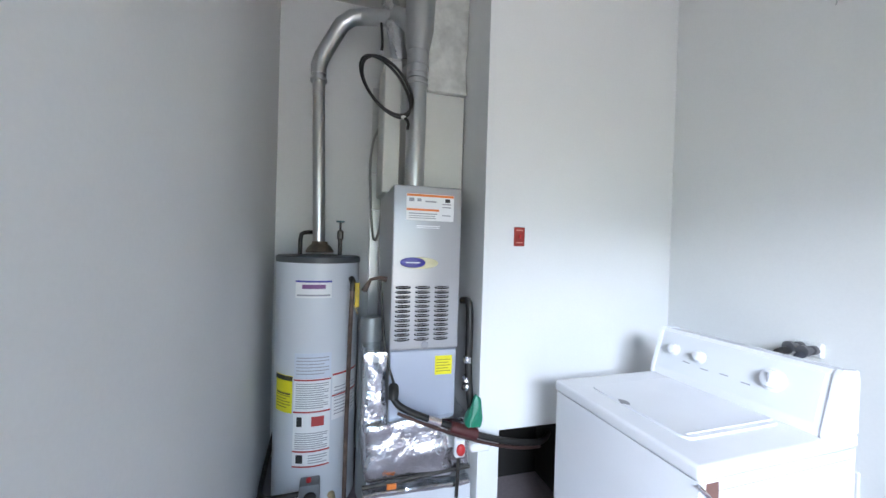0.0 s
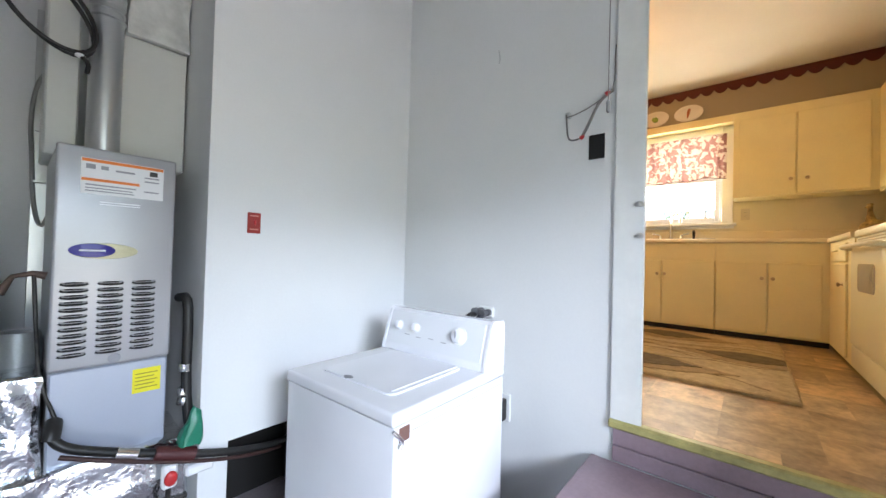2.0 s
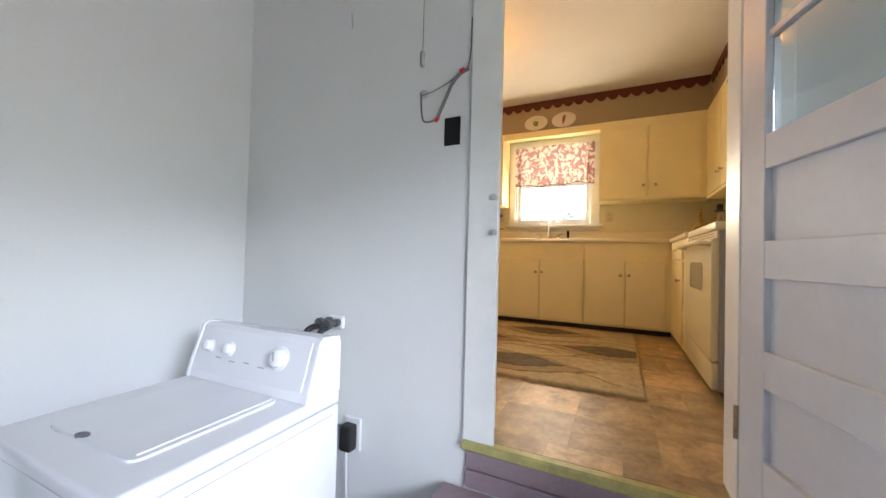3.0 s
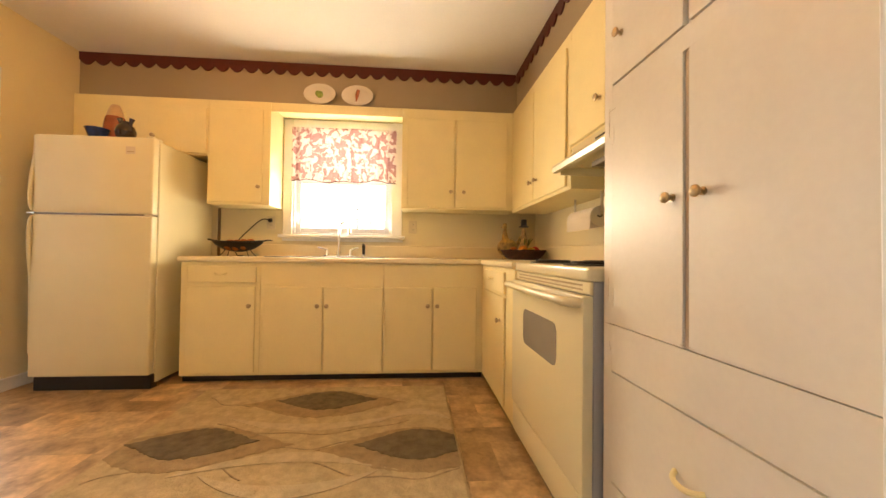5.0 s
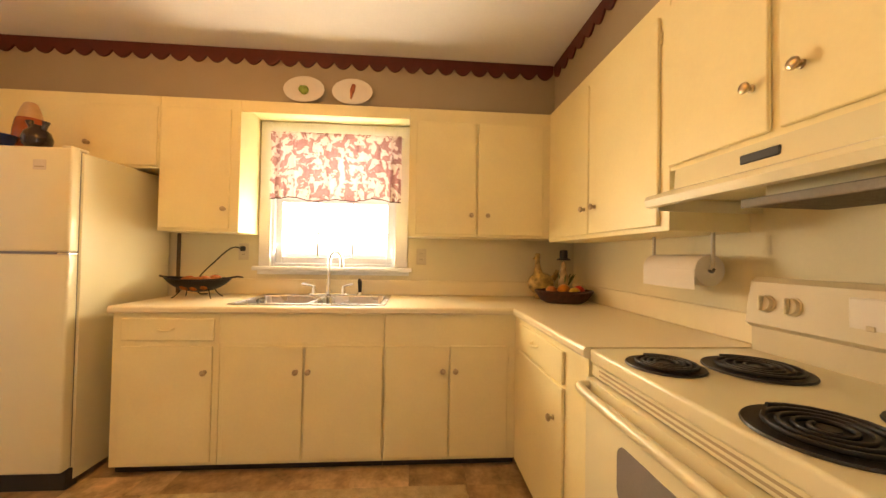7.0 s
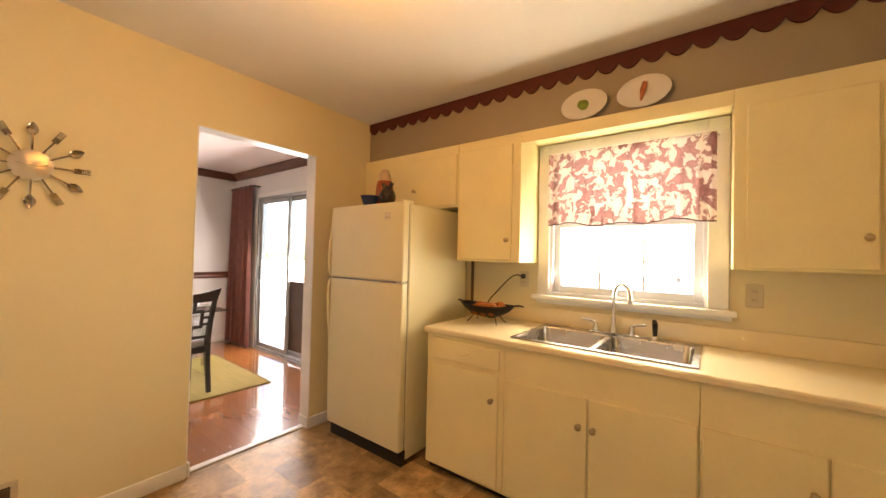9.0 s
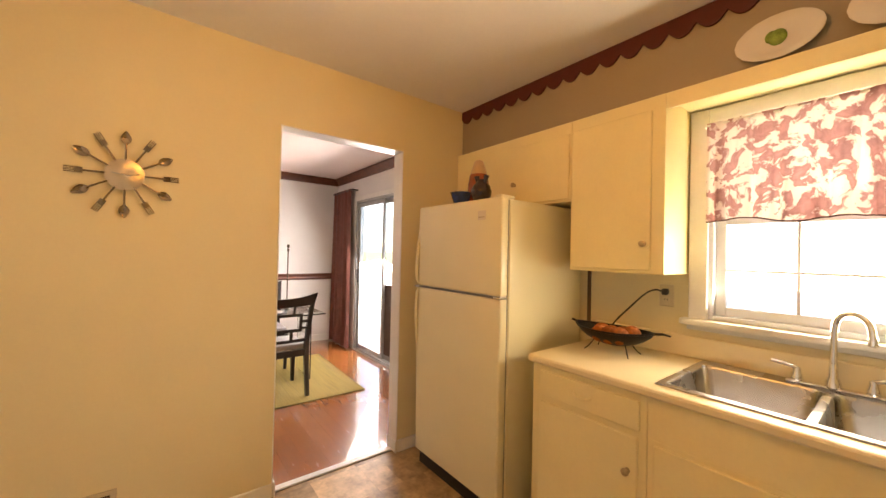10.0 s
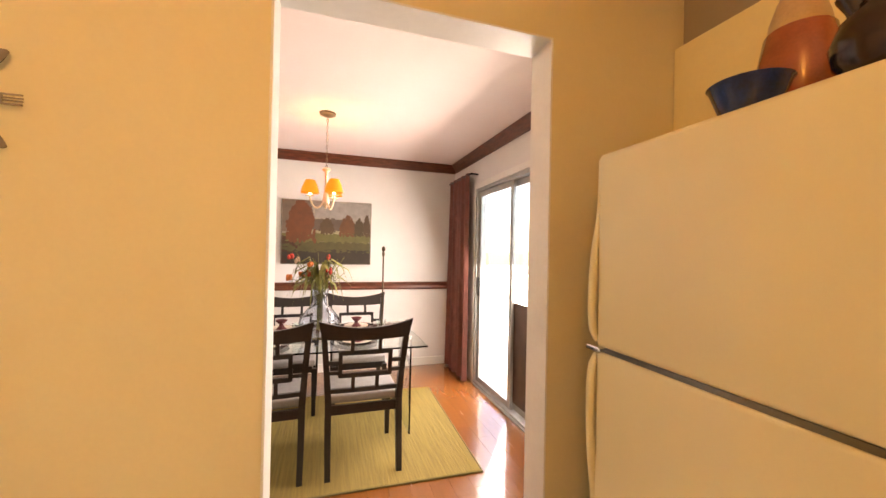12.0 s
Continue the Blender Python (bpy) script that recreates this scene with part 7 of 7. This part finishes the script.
for x, y in ((5.926, 4.70), (5.926, 5.02)):
    part("disc_fitting", lathe([(0.002, 0), (0.02, 0), (0.02, 0.008), (0.002, 0.009)], (x, y, TZ + 0.0005), 16), chrome, tb)

# table setting
charger = mat("dark_plate", (0.03, 0.02, 0.02), 0.2, var=0.2, coat=0.4)
napkin = mat("burgundy_napkin", (0.10, 0.02, 0.025), 0.8, var=0.2, scale=20)
for x, y in ((5.52, 4.60), (4.92, 4.60), (5.55, 5.13), (4.95, 5.13)):
    ps = thing("place_setting", (x, y, TZ), "dark plate with a cream dish and folded burgundy napkin", "tableware", "place settings")
    part("charger", lathe([(0.002, 0.001), (0.10, 0.001), (0.145, 0.012), (0.147, 0.015), (0.10, 0.006), (0.002, 0.005)], (x, y, TZ), 32), charger, ps, "", 40)
    part("plate", lathe([(0.002, 0.007), (0.07, 0.007), (0.105, 0.019), (0.104, 0.022), (0.07, 0.012), (0.002, 0.011)], (x, y, TZ), 32), plate_mat, ps, "cream plate", 40)
    part("napkin", lathe([(0.002, 0.012), (0.04, 0.012), (0.018, 0.035), (0.014, 0.05), (0.045, 0.085), (0.038, 0.088), (0.008, 0.055), (0.002, 0.05)], (x, y, TZ), 20, wob=0.15, lobes=5), napkin, ps, "burgundy napkin", 50)
for x, y in ((5.72, 4.80), (5.10, 4.80)):
    solo("drinking_glass", lathe([(0.002, 0.0005), (0.03, 0.0005), (0.038, 0.12), (0.036, 0.12), (0.028, 0.006), (0.002, 0.006)], (x, y, TZ), 24), clear, "clear drinking glass on the table", "glass", "glasses on the table", smooth=40)

# vase with dried flowers
vx, vy = 5.252, 4.80
va = thing("glass_vase", (vx, vy, TZ), "clear round glass vase with a flared neck", "vase")
part("vase", lathe([(rr_ * 1.12, hh_) for rr_, hh_ in [(0.002, 0.001), (0.075, 0.001), (0.115, 0.05), (0.135, 0.105), (0.125, 0.16), (0.08, 0.22), (0.048, 0.265), (0.045, 0.31), (0.062, 0.37), (0.058, 0.37), (0.041, 0.31), (0.044, 0.265), (0.075, 0.22), (0.119, 0.16), (0.129, 0.105), (0.11, 0.055), (0.07, 0.008), (0.002, 0.008)]], (vx, vy, TZ), 36), glass("vase_glass", (0.80, 0.84, 0.92)), va, "", 60)
bq = thing("dried_flower_bouquet", (vx, vy, TZ + 0.01), "dried orange flowers with drooping green blades", "flowers")
stem_m = mat("dry_stem", (0.16, 0.15, 0.05), 0.7, var=0.25, scale=30)
blade_m = mat("green_blade", (0.24, 0.24, 0.06), 0.6, var=0.3, scale=20)
bloom = [mat("orange_bloom", (0.58, 0.15, 0.02), 0.7, var=0.25, scale=40), mat("red_bloom", (0.50, 0.035, 0.02), 0.7, var=0.25, scale=40), mat("peach_bloom", (0.62, 0.40, 0.25), 0.7, var=0.2, scale=40)]
rnd = random.Random(21)
for i in range(26):
    a, spread = rnd.uniform(0, 6.28), rnd.uniform(0.03, 0.24)
    hgt = rnd.uniform(0.50, 0.72) - spread * 0.5
    tip = Vector((vx + spread * math.cos(a) * 1.15, vy + spread * math.sin(a) * 0.6, TZ + hgt))
    part("stem", tube([(vx + rnd.uniform(-0.02, 0.02), vy + rnd.uniform(-0.02, 0.02), TZ + 0.06), (vx + 0.02 * math.cos(a), vy + 0.02 * math.sin(a), TZ + 0.36), tip], 0.0025, 5, smooth=1), stem_m, bq)
    if i % 2:
        bm = bmesh.new()
        for k in range(5):
            ball(tip + Vector((rnd.uniform(-0.014, 0.014), rnd.uniform(-0.014, 0.014), rnd.uniform(-0.012, 0.016))), rnd.uniform(0.007, 0.013), 8, 1, 1, 1.5, bm)
        part("blossom", bm, bloom[i % 3], bq, "small dried blossom", 60)
for i in range(48):
    a = rnd.uniform(0, 6.28)
    L = rnd.uniform(0.12, 0.30)
    z1 = TZ + rnd.uniform(0.44, 0.62)
    dx, dy = math.cos(a), 0.6 * math.sin(a)
    pts = [(vx, vy, TZ + 0.34), (vx + dx * L * 0.4, vy + dy * L * 0.4, z1), (vx + dx * L * 0.8, vy + dy * L * 0.8, z1 - 0.05), (vx + dx * L, vy + dy * L, z1 - rnd.uniform(0.08, 0.24))]
    bm = bmesh.new()
    rings = []
    for t_, q in zip((0.005, 0.013, 0.012, 0.001), pts):
        q = Vector(q)
        s_ = Vector((-dy, dx, 0.3)).normalized()
        rings.append([q + s_ * t_, q + Vector((0, 0, 0.001)), q - s_ * t_, q - Vector((0, 0, 0.001))])
    part("blade", skin(bm, rings), blade_m, bq, "drooping green blade", 60)
cs = thing("candlestick", (5.735, 4.86, TZ), "tall thin dark candlestick on the table", "candlestick")
part("stand", lathe([(0.002, 0), (0.045, 0), (0.045, 0.008), (0.012, 0.02), (0.006, 0.05), (0.0065, 0.62), (0.012, 0.64), (0.012, 0.66), (0.002, 0.66)], (5.735, 4.86, TZ), 20), mat("bronze", (0.10, 0.075, 0.05), 0.3, 0.9), cs, "", 40)
part("finial", ball((5.735, 4.86, TZ + 0.685), 0.016, 14, 1, 1, 1.4), mat("bronze_dark", (0.05, 0.035, 0.02), 0.3, 0.9), cs, "", 60)

# chandelier
cx, cy = 5.278, 4.94
cd_ = thing("chandelier", (cx, cy, 1.72), "cream metal chandelier with lit amber shades", "chandelier")
cream_metal = mat("cream_metal", (0.74, 0.62, 0.42), 0.4, 0.2, var=0.08)
bronze_metal = mat("aged_bronze_metal", (0.24, 0.17, 0.10), 0.4, 0.5, var=0.12)
part("canopy", lathe([(0.002, 0), (0.065, 0), (0.062, -0.015), (0.03, -0.03), (0.002, -0.032)], (cx, cy, H - 0.001), 28), bronze_metal, cd_, "brown metal ceiling canopy", 40)
for i in range(16):
    z = H - 0.035 - i * 0.0265
    o_ = Vector((cx, cy, z))
    ax = Vector((1, 0, 0)) if i % 2 else Vector((0, 1, 0))
    part("chain_link", tube([o_ + ax * 0.007 * math.cos(k * math.pi / 4) + Vector((0, 0, 0.016 * math.sin(k * math.pi / 4))) for k in range(9)], 0.0022, 5), bronze_metal, cd_)
part("column", lathe([(0.002, 0.33), (0.025, 0.325), (0.035, 0.31), (0.012, 0.29), (0.010, 0.20), (0.018, 0.12), (0.03, 0.05), (0.016, 0.02), (0.006, 0.0), (0.002, -0.005)], (cx, cy, 1.74), 20), cream_metal, cd_, "", 50)
amber = glow("amber_shade", (1.0, 0.23, 0.010), 0.13)
inner = glow("lit_bulb", (1.0, 0.75, 0.40), 1.4)
for k in range(3):
    a = radians(180 + 120 * k)
    u = Vector((math.cos(a), math.sin(a), 0))
    o_ = Vector((cx, cy, 1.76))
    arm = part("arm", tube([o_ + Vector((0, 0, 0.06)), o_ + u * 0.05 + Vector((0, 0, -0.02)), o_ + u * 0.09 + Vector((0, 0, -0.015)), o_ + u * 0.12 + Vector((0, 0, 0.05)), o_ + u * 0.12 + Vector((0, 0, 0.075))], 0.0075, 8, smooth=2), cream_metal, cd_, "", 60)
    q = o_ + u * 0.12 + Vector((0, 0, 0.07))
    part("drip_dish", lathe([(0.002, 0), (0.034, 0.004), (0.036, 0.008), (0.002, 0.009)], q, 18), cream_metal, arm, "", 40)
    part("candle_sleeve", cyl(q + Vector((0, 0, 0.006)), q + Vector((0, 0, 0.05)), 0.012, seg=12), inner, arm, "glowing bulb sleeve")
    # added glowing ring imitates bulb light on the shade's lower rim
    part("diffuser_ring", lathe([(0.064, 0.030), (0.064, 0.034), (0.040, 0.036), (0.040, 0.030)], q, 24), inner, arm, "glowing ring added for the lit lower rim of the shade")
    part("shade", lathe([(0.070, 0.028), (0.066, 0.050), (0.054, 0.092), (0.036, 0.130), (0.034, 0.129), (0.052, 0.091), (0.064, 0.050), (0.068, 0.028)], q, 24), amber, arm, "glowing amber shade", 40)

# landscape painting
pt_ = thing("landscape_painting", (5.30, DYN, 1.24), "unframed canvas painting of autumn trees and meadow", "painting")
py_ = DYN - 0.036
cv = mat("canvas_sky", (0.26, 0.24, 0.22), 0.7, var=0.15, scale=4, bump=0.15, fine=200, tint=(0.34, 0.30, 0.24))
part("canvas", B(4.80, 5.782, py_, DYN - 0.001, 1.240, 1.965, 0.004), cv, pt_)
def dabs(x0, x1, z0, z1, n, size, depth, crown=False):
    """Short overlapping brush strokes over a filled patch of the canvas; a crown narrows towards its top."""
    bm = bmesh.new()
    y = py_ - depth + 0.0004
    if crown:
        xm, zm = (x0 + x1) / 2, z0 + 0.45 * (z1 - z0)
        bm.faces.new([bm.verts.new((xm + 0.42 * (x1 - x0) * math.cos(k * math.pi / 10), y, zm + 0.45 * (z1 - z0) * math.sin(k * math.pi / 10))) for k in range(20)])
    else:
        bm.faces.new([bm.verts.new((px, y, pz)) for px, pz in ((x0, z0 + 0.006), (x1, z0 + 0.006), (x1, z1 - 0.006), (x0, z1 - 0.006))])
    for i in range(n):
        u, v = rnd.uniform(-1, 1), rnd.random()
        if crown:
            u *= math.sqrt(max(0.0, 1 - (1.15 * v - 0.15) ** 2))
        sx, sz = size * rnd.uniform(0.7, 1.5), size * rnd.uniform(0.4, 0.8)
        if crown:
            sx, sz = sz, sx
        px = min(max((x0 + x1) / 2 + u * (x1 - x0) / 2, 4.806 + sx), 5.776 - sx)
        pz = min(max(z0 + v * (z1 - z0), 1.244 + sz), 1.961 - sz)
        y = py_ - depth - rnd.uniform(0, 0.0012)
        bm.faces.new([bm.verts.new((px + sx * math.cos(k * math.pi / 4), y, pz + sz * math.sin(k * math.pi / 4))) for k in range(8)])
    return bm


rnd = random.Random(8)
for name, col, patch, n, size, crown in (
        ("cloud", (0.30, 0.27, 0.25), (5.15, 5.77, 1.76, 1.95), 60, 0.035, False),
        ("cloud", (0.17, 0.13, 0.10), (4.81, 5.12, 1.60, 1.96), 70, 0.035, False),
        ("hill", (0.115, 0.085, 0.065), (5.02, 5.48, 1.60, 1.76), 110, 0.022, False),
        ("hill", (0.10, 0.075, 0.050), (5.44, 5.77, 1.60, 1.72), 80, 0.020, False),
        ("meadow", (0.30, 0.27, 0.17), (5.10, 5.77, 1.585, 1.625), 60, 0.014, False),
        ("meadow", (0.135, 0.125, 0.045), (4.81, 5.77, 1.49, 1.59), 190, 0.022, False),
        ("meadow", (0.085, 0.078, 0.030), (4.81, 5.77, 1.38, 1.50), 190, 0.024, False),
        ("foreground", (0.040, 0.030, 0.022), (4.81, 5.77, 1.24, 1.40), 240, 0.026, False),
        ("foreground", (0.060, 0.024, 0.014), (4.81, 5.02, 1.26, 1.56), 90, 0.024, False),
        ("painted_tree", (0.15, 0.052, 0.022), (4.85, 5.16, 1.50, 1.95), 260, 0.022, True),
        ("painted_tree", (0.14, 0.058, 0.024), (5.42, 5.60, 1.57, 1.80), 130, 0.015, True),
        ("painted_tree", (0.075, 0.050, 0.026), (5.58, 5.70, 1.57, 1.77), 80, 0.014, True),
        ("painted_tree", (0.085, 0.052, 0.030), (5.69, 5.77, 1.57, 1.81), 80, 0.013, True),
        ("painted_tree", (0.09, 0.055, 0.030), (5.20, 5.36, 1.59, 1.76), 80, 0.015, True)):
    part(name, dabs(*patch, n, size, 0.001 if name in ("cloud", "hill") else 0.0024 if name != "painted_tree" else 0.0038, crown), mat(name + "_paint", col, 0.7, var=0.10, scale=14, bump=0.2), pt_)

# curtain
cu = thing("curtain", (6.74, 5.93, 0.02), "dark red-brown gathered curtain panel on a rod", "curtain")
cloth = mat("rust_brown_cloth", (0.175, 0.060, 0.046), 0.75, var=0.14, scale=12, bump=0.2, fine=260)
part("panel", drape(6.745, 5.58, 6.16, 2.275, 0.02, 4.2, 0.030, nx=90, nz=30, flare=0.12, seed=9), cloth, cu, "", 60)
part("rod", cyl((6.745, 5.50, 2.255), (6.745, 6.22, 2.255), 0.011, seg=14), dark_wood, cu, "dark curtain rod", 40)
for y in (5.515, 6.20):
    part("rod_bracket", B(6.735, 6.829, y - 0.008, y + 0.008, 2.247, 2.263, 0.002), dark_wood, cu)

# patio door
alu = mat("weathered_aluminium", (0.46, 0.47, 0.47), 0.4, 0.7, var=0.1, scale=12)
sdr = thing("patio_door", (DXE, 4.6, 0), "aluminium sliding glass patio door", "door", kind="structure")
part("frame", frame_yz(DXE - 0.006, DXE + 0.11, sy0, sy1, 0.0, sz1, 0.035), alu, sdr)
part("track", B(DXE - 0.020, DXE + 0.11, sy0, sy1, -0.002, 0.014, 0.003), alu, sdr)
for x, y0, y1 in ((DXE + 0.02, 4.755, sy1 - 0.036), (DXE + 0.06, sy0 + 0.036, 4.875)):
    ps_ = part("sash", frame_yz(x, x + 0.03, y0, y1, 0.036, sz1 - 0.036, 0.055), alu, sdr)
    g_ = part("pane", B(x + 0.012, x + 0.017, y0 + 0.055, y1 - 0.055, 0.091, sz1 - 0.091), pane, ps_)
    g_.visible_shadow = False
part("lower_panel", B(DXE + 0.055, DXE + 0.0595, sy0 + 0.091, 4.82, 0.095, 0.975, 0.002), mat("brown_panel", (0.085, 0.05, 0.035), 0.5, var=0.2, scale=8), sdr, "dark brown lower panel")
part("pull_handle", B(DXE + 0.004, DXE + 0.020, sy1 - 0.078, sy1 - 0.060, 0.95, 1.15, 0.004), black, sdr)
part("casing", B(DXE - 0.012, DXE - 0.0005, sy1, sy1 + 0.06, 0.0, sz1 + 0.06, 0.003), gloss_paint, sdr)
part("casing", B(DXE - 0.012, DXE - 0.0005, sy0, sy1, sz1 + 0.0005, sz1 + 0.06, 0.003), gloss_paint, sdr)

# tree beyond the yard
rnd = random.Random(4)
bark = mat("bark", (0.34, 0.30, 0.25), 0.9, var=0.3, scale=8, bump=0.6, fine=30)
leaves = mat("tree_leaves", (0.045, 0.085, 0.018), 0.6, var=0.35, scale=3, bump=0)
for tx_, ty_, sc in ((32.0, -4.0, 1.1), (35.0, 2.6, 1.2), (34.0, -11.0, 1.2)):
    tr_ = thing("tree", (tx_, ty_, -0.12), "leafy green tree beyond the yard", "tree", "trees in the yard")
    bm = tube([(tx_, ty_, -0.12), (tx_ + 0.1, ty_, 1.5), (tx_, ty_ + 0.15, 4.5 * sc)], 0.2, 10, rs=[0.26, 0.18, 0.07])
    limbs = []
    for k in range(9):
        a = k * 2.4
        e_ = Vector((tx_ + 2.1 * sc * math.cos(a), ty_ + 2.1 * sc * math.sin(a), (2.6 + 0.32 * k) * sc))
        tube([(tx_, ty_, 1.2 + 0.3 * k), (tx_ + 0.8 * math.cos(a), ty_ + 0.8 * math.sin(a), 1.9 + 0.3 * k), e_], 0.06, 6, bm, rs=[0.08, 0.05, 0.02])
        limbs.append(e_)
    part("trunk", bm, bark, tr_, "", 60)
    vs_, fs_ = [], []
    for k in range(3600):
        e_ = rnd.choice(limbs)
        c_ = e_ + Vector((rnd.gauss(0, 0.62), rnd.gauss(0, 0.62), rnd.gauss(0, 0.5))) * sc
        u, w2 = Vector((rnd.gauss(0, 1), rnd.gauss(0, 1), rnd.gauss(0, 1))).normalized(), Vector((rnd.gauss(0, 1), rnd.gauss(0, 1), rnd.gauss(0, 1))).normalized()
        i = len(vs_)
        vs_ += [c_ - u * 0.09, c_ + w2 * 0.05, c_ + u * 0.09, c_ - w2 * 0.05]
        fs_.append((i, i + 1, i + 2, i + 3))
    me = bpy.data.meshes.new("crown")
    o_ = Vector((tx_, ty_, -0.12))
    me.from_pydata([v_ - o_ for v_ in vs_], [], fs_)
    me.materials.append(leaves)
    cr = new("crown", me)
    cr.parent = tr_
    tagged(cr, kind="stuff")

# ---------- floor pieces ----------
tile_m = mat("vinyl_stone_tile", (0.40, 0.275, 0.14), 0.42, var=0.22, scale=9, bump=0.05, fine=45, tint=(0.51, 0.37, 0.205), piece=((1.05, 1.05, 1.05), (0.82, 0.78, 0.74), (1.25, 1.24, 1.20), (0.95, 0.90, 0.84), (0.76, 0.71, 0.66), (1.18, 1.12, 1.02), (0.88, 0.86, 0.84)))
floor = new("floor_kitchen")
tagged(floor, "brown and tan stone-look vinyl tile floor", "floor", kind="structure")
meshes = {}


def tile_mesh(w_, d_):
    key = (round(w_, 3), round(d_, 3))
    if key not in meshes:
        me = bpy.data.meshes.new("tile")
        g = 0.00015
        x, y = w_ / 2 - g, d_ / 2 - g
        v_ = [(-x, -y, -0.004), (x, -y, -0.004), (x, y, -0.004), (-x, y, -0.004), (-x, -y, -0.0002), (x, -y, -0.0002), (x, y, -0.0002), (-x, y, -0.0002)]
        i_ = 0.0002
        v_ += [(-x + i_, -y + i_, 0), (x - i_, -y + i_, 0), (x - i_, y - i_, 0), (-x + i_, y - i_, 0)]
        f_ = [(0, 1, 5, 4), (1, 2, 6, 5), (2, 3, 7, 6), (3, 0, 4, 7), (4, 5, 9, 8), (5, 6, 10, 9), (6, 7, 11, 10), (7, 4, 8, 11), (8, 9, 10, 11)]
        me.from_pydata(v_, [], f_)
        me.materials.append(tile_m)
        meshes[key] = me
    return meshes[key]


def lay(parent, x0, x1, y0, y1):
    ob = new("tile", tile_mesh(x1 - x0, y1 - y0))
    ob.location = ((x0 + x1) / 2, (y0 + y1) / 2, 0)
    ob.parent = parent


for ya, yb_ in ((-0.17, 0.11), (0.11, 0.36), (0.36, 0.57)):
    lay(floor, 3.597, 3.70, ya, yb_)
for xa, xb_ in ((DX0 + 0.012, 5.40), (5.40, 5.67), (5.67, DX1 - 0.012)):
    lay(floor, xa, xb_, KY1, 2.9198)
rnd = random.Random(11)
U = 0.1525
nx, ny = int((6.20 - 3.70) / U) + 1, int((KY1 + 0.36) / U)
used = set()
for j in range(ny):
    for i in range(nx):
        if (i, j) in used:
            continue
        opts = [(2, 2), (2, 2), (2, 1), (2, 2), (1, 2), (2, 1), (1, 1)]
        first = rnd.choice(opts[:5])
        for a, b_ in [first] + opts:
            cells = [(i + p_, j + q_) for p_ in range(a) for q_ in range(b_)]
            if all(c_ not in used and c_[0] < nx and c_[1] < ny for c_ in cells):
                used.update(cells)
                lay(floor, 3.70 + i * U, 3.70 + (i + a) * U, KY1 - (j + b_) * U, KY1 - j * U)
                break

plank_m = mat("laminate_oak", (0.27, 0.095, 0.024), 0.26, var=0.045, scale=5, bump=0.006, fine=40, stretch=(6, 1, 1), rand=0.05, coat=1.0)
fd_ = new("floor_dining")
tagged(fd_, "glossy orange-brown laminate plank floor", "floor", kind="structure")
w_ = 0.125
k = 0
x = DXW
while x < DXE - 0.01:
    x1 = min(x + w_, DXE)
    y = KY1 - rnd.uniform(0, 0.9)
    while y < DYN:
        y1 = min(y + 1.21, DYN)
        ya = max(y, 2.945)
        if y1 - ya > 0.02:
            g = 0.0002
            me = bpy.data.meshes.new("plank")
            a, b_ = x + g, x1 - g
            c_, e_ = ya + g, y1 - g
            v_ = [(a, c_, -0.004), (b_, c_, -0.004), (b_, e_, -0.004), (a, e_, -0.004), (a, c_, -0.0008), (b_, c_, -0.0008), (b_, e_, -0.0008), (a, e_, -0.0008),
                  (a + .0004, c_ + .0004, 0), (b_ - .0004, c_ + .0004, 0), (b_ - .0004, e_ - .0004, 0), (a + .0004, e_ - .0004, 0)]
            f_ = [(0, 1, 5, 4), (1, 2, 6, 5), (2, 3, 7, 6), (3, 0, 4, 7), (4, 5, 9, 8), (5, 6, 10, 9), (6, 7, 11, 10), (7, 4, 8, 11), (8, 9, 10, 11)]
            me.from_pydata(v_, [], f_)
            me.materials.append(plank_m)
            ob = new("plank", me)
            ob.parent = fd_
        y = y1
    x = x1
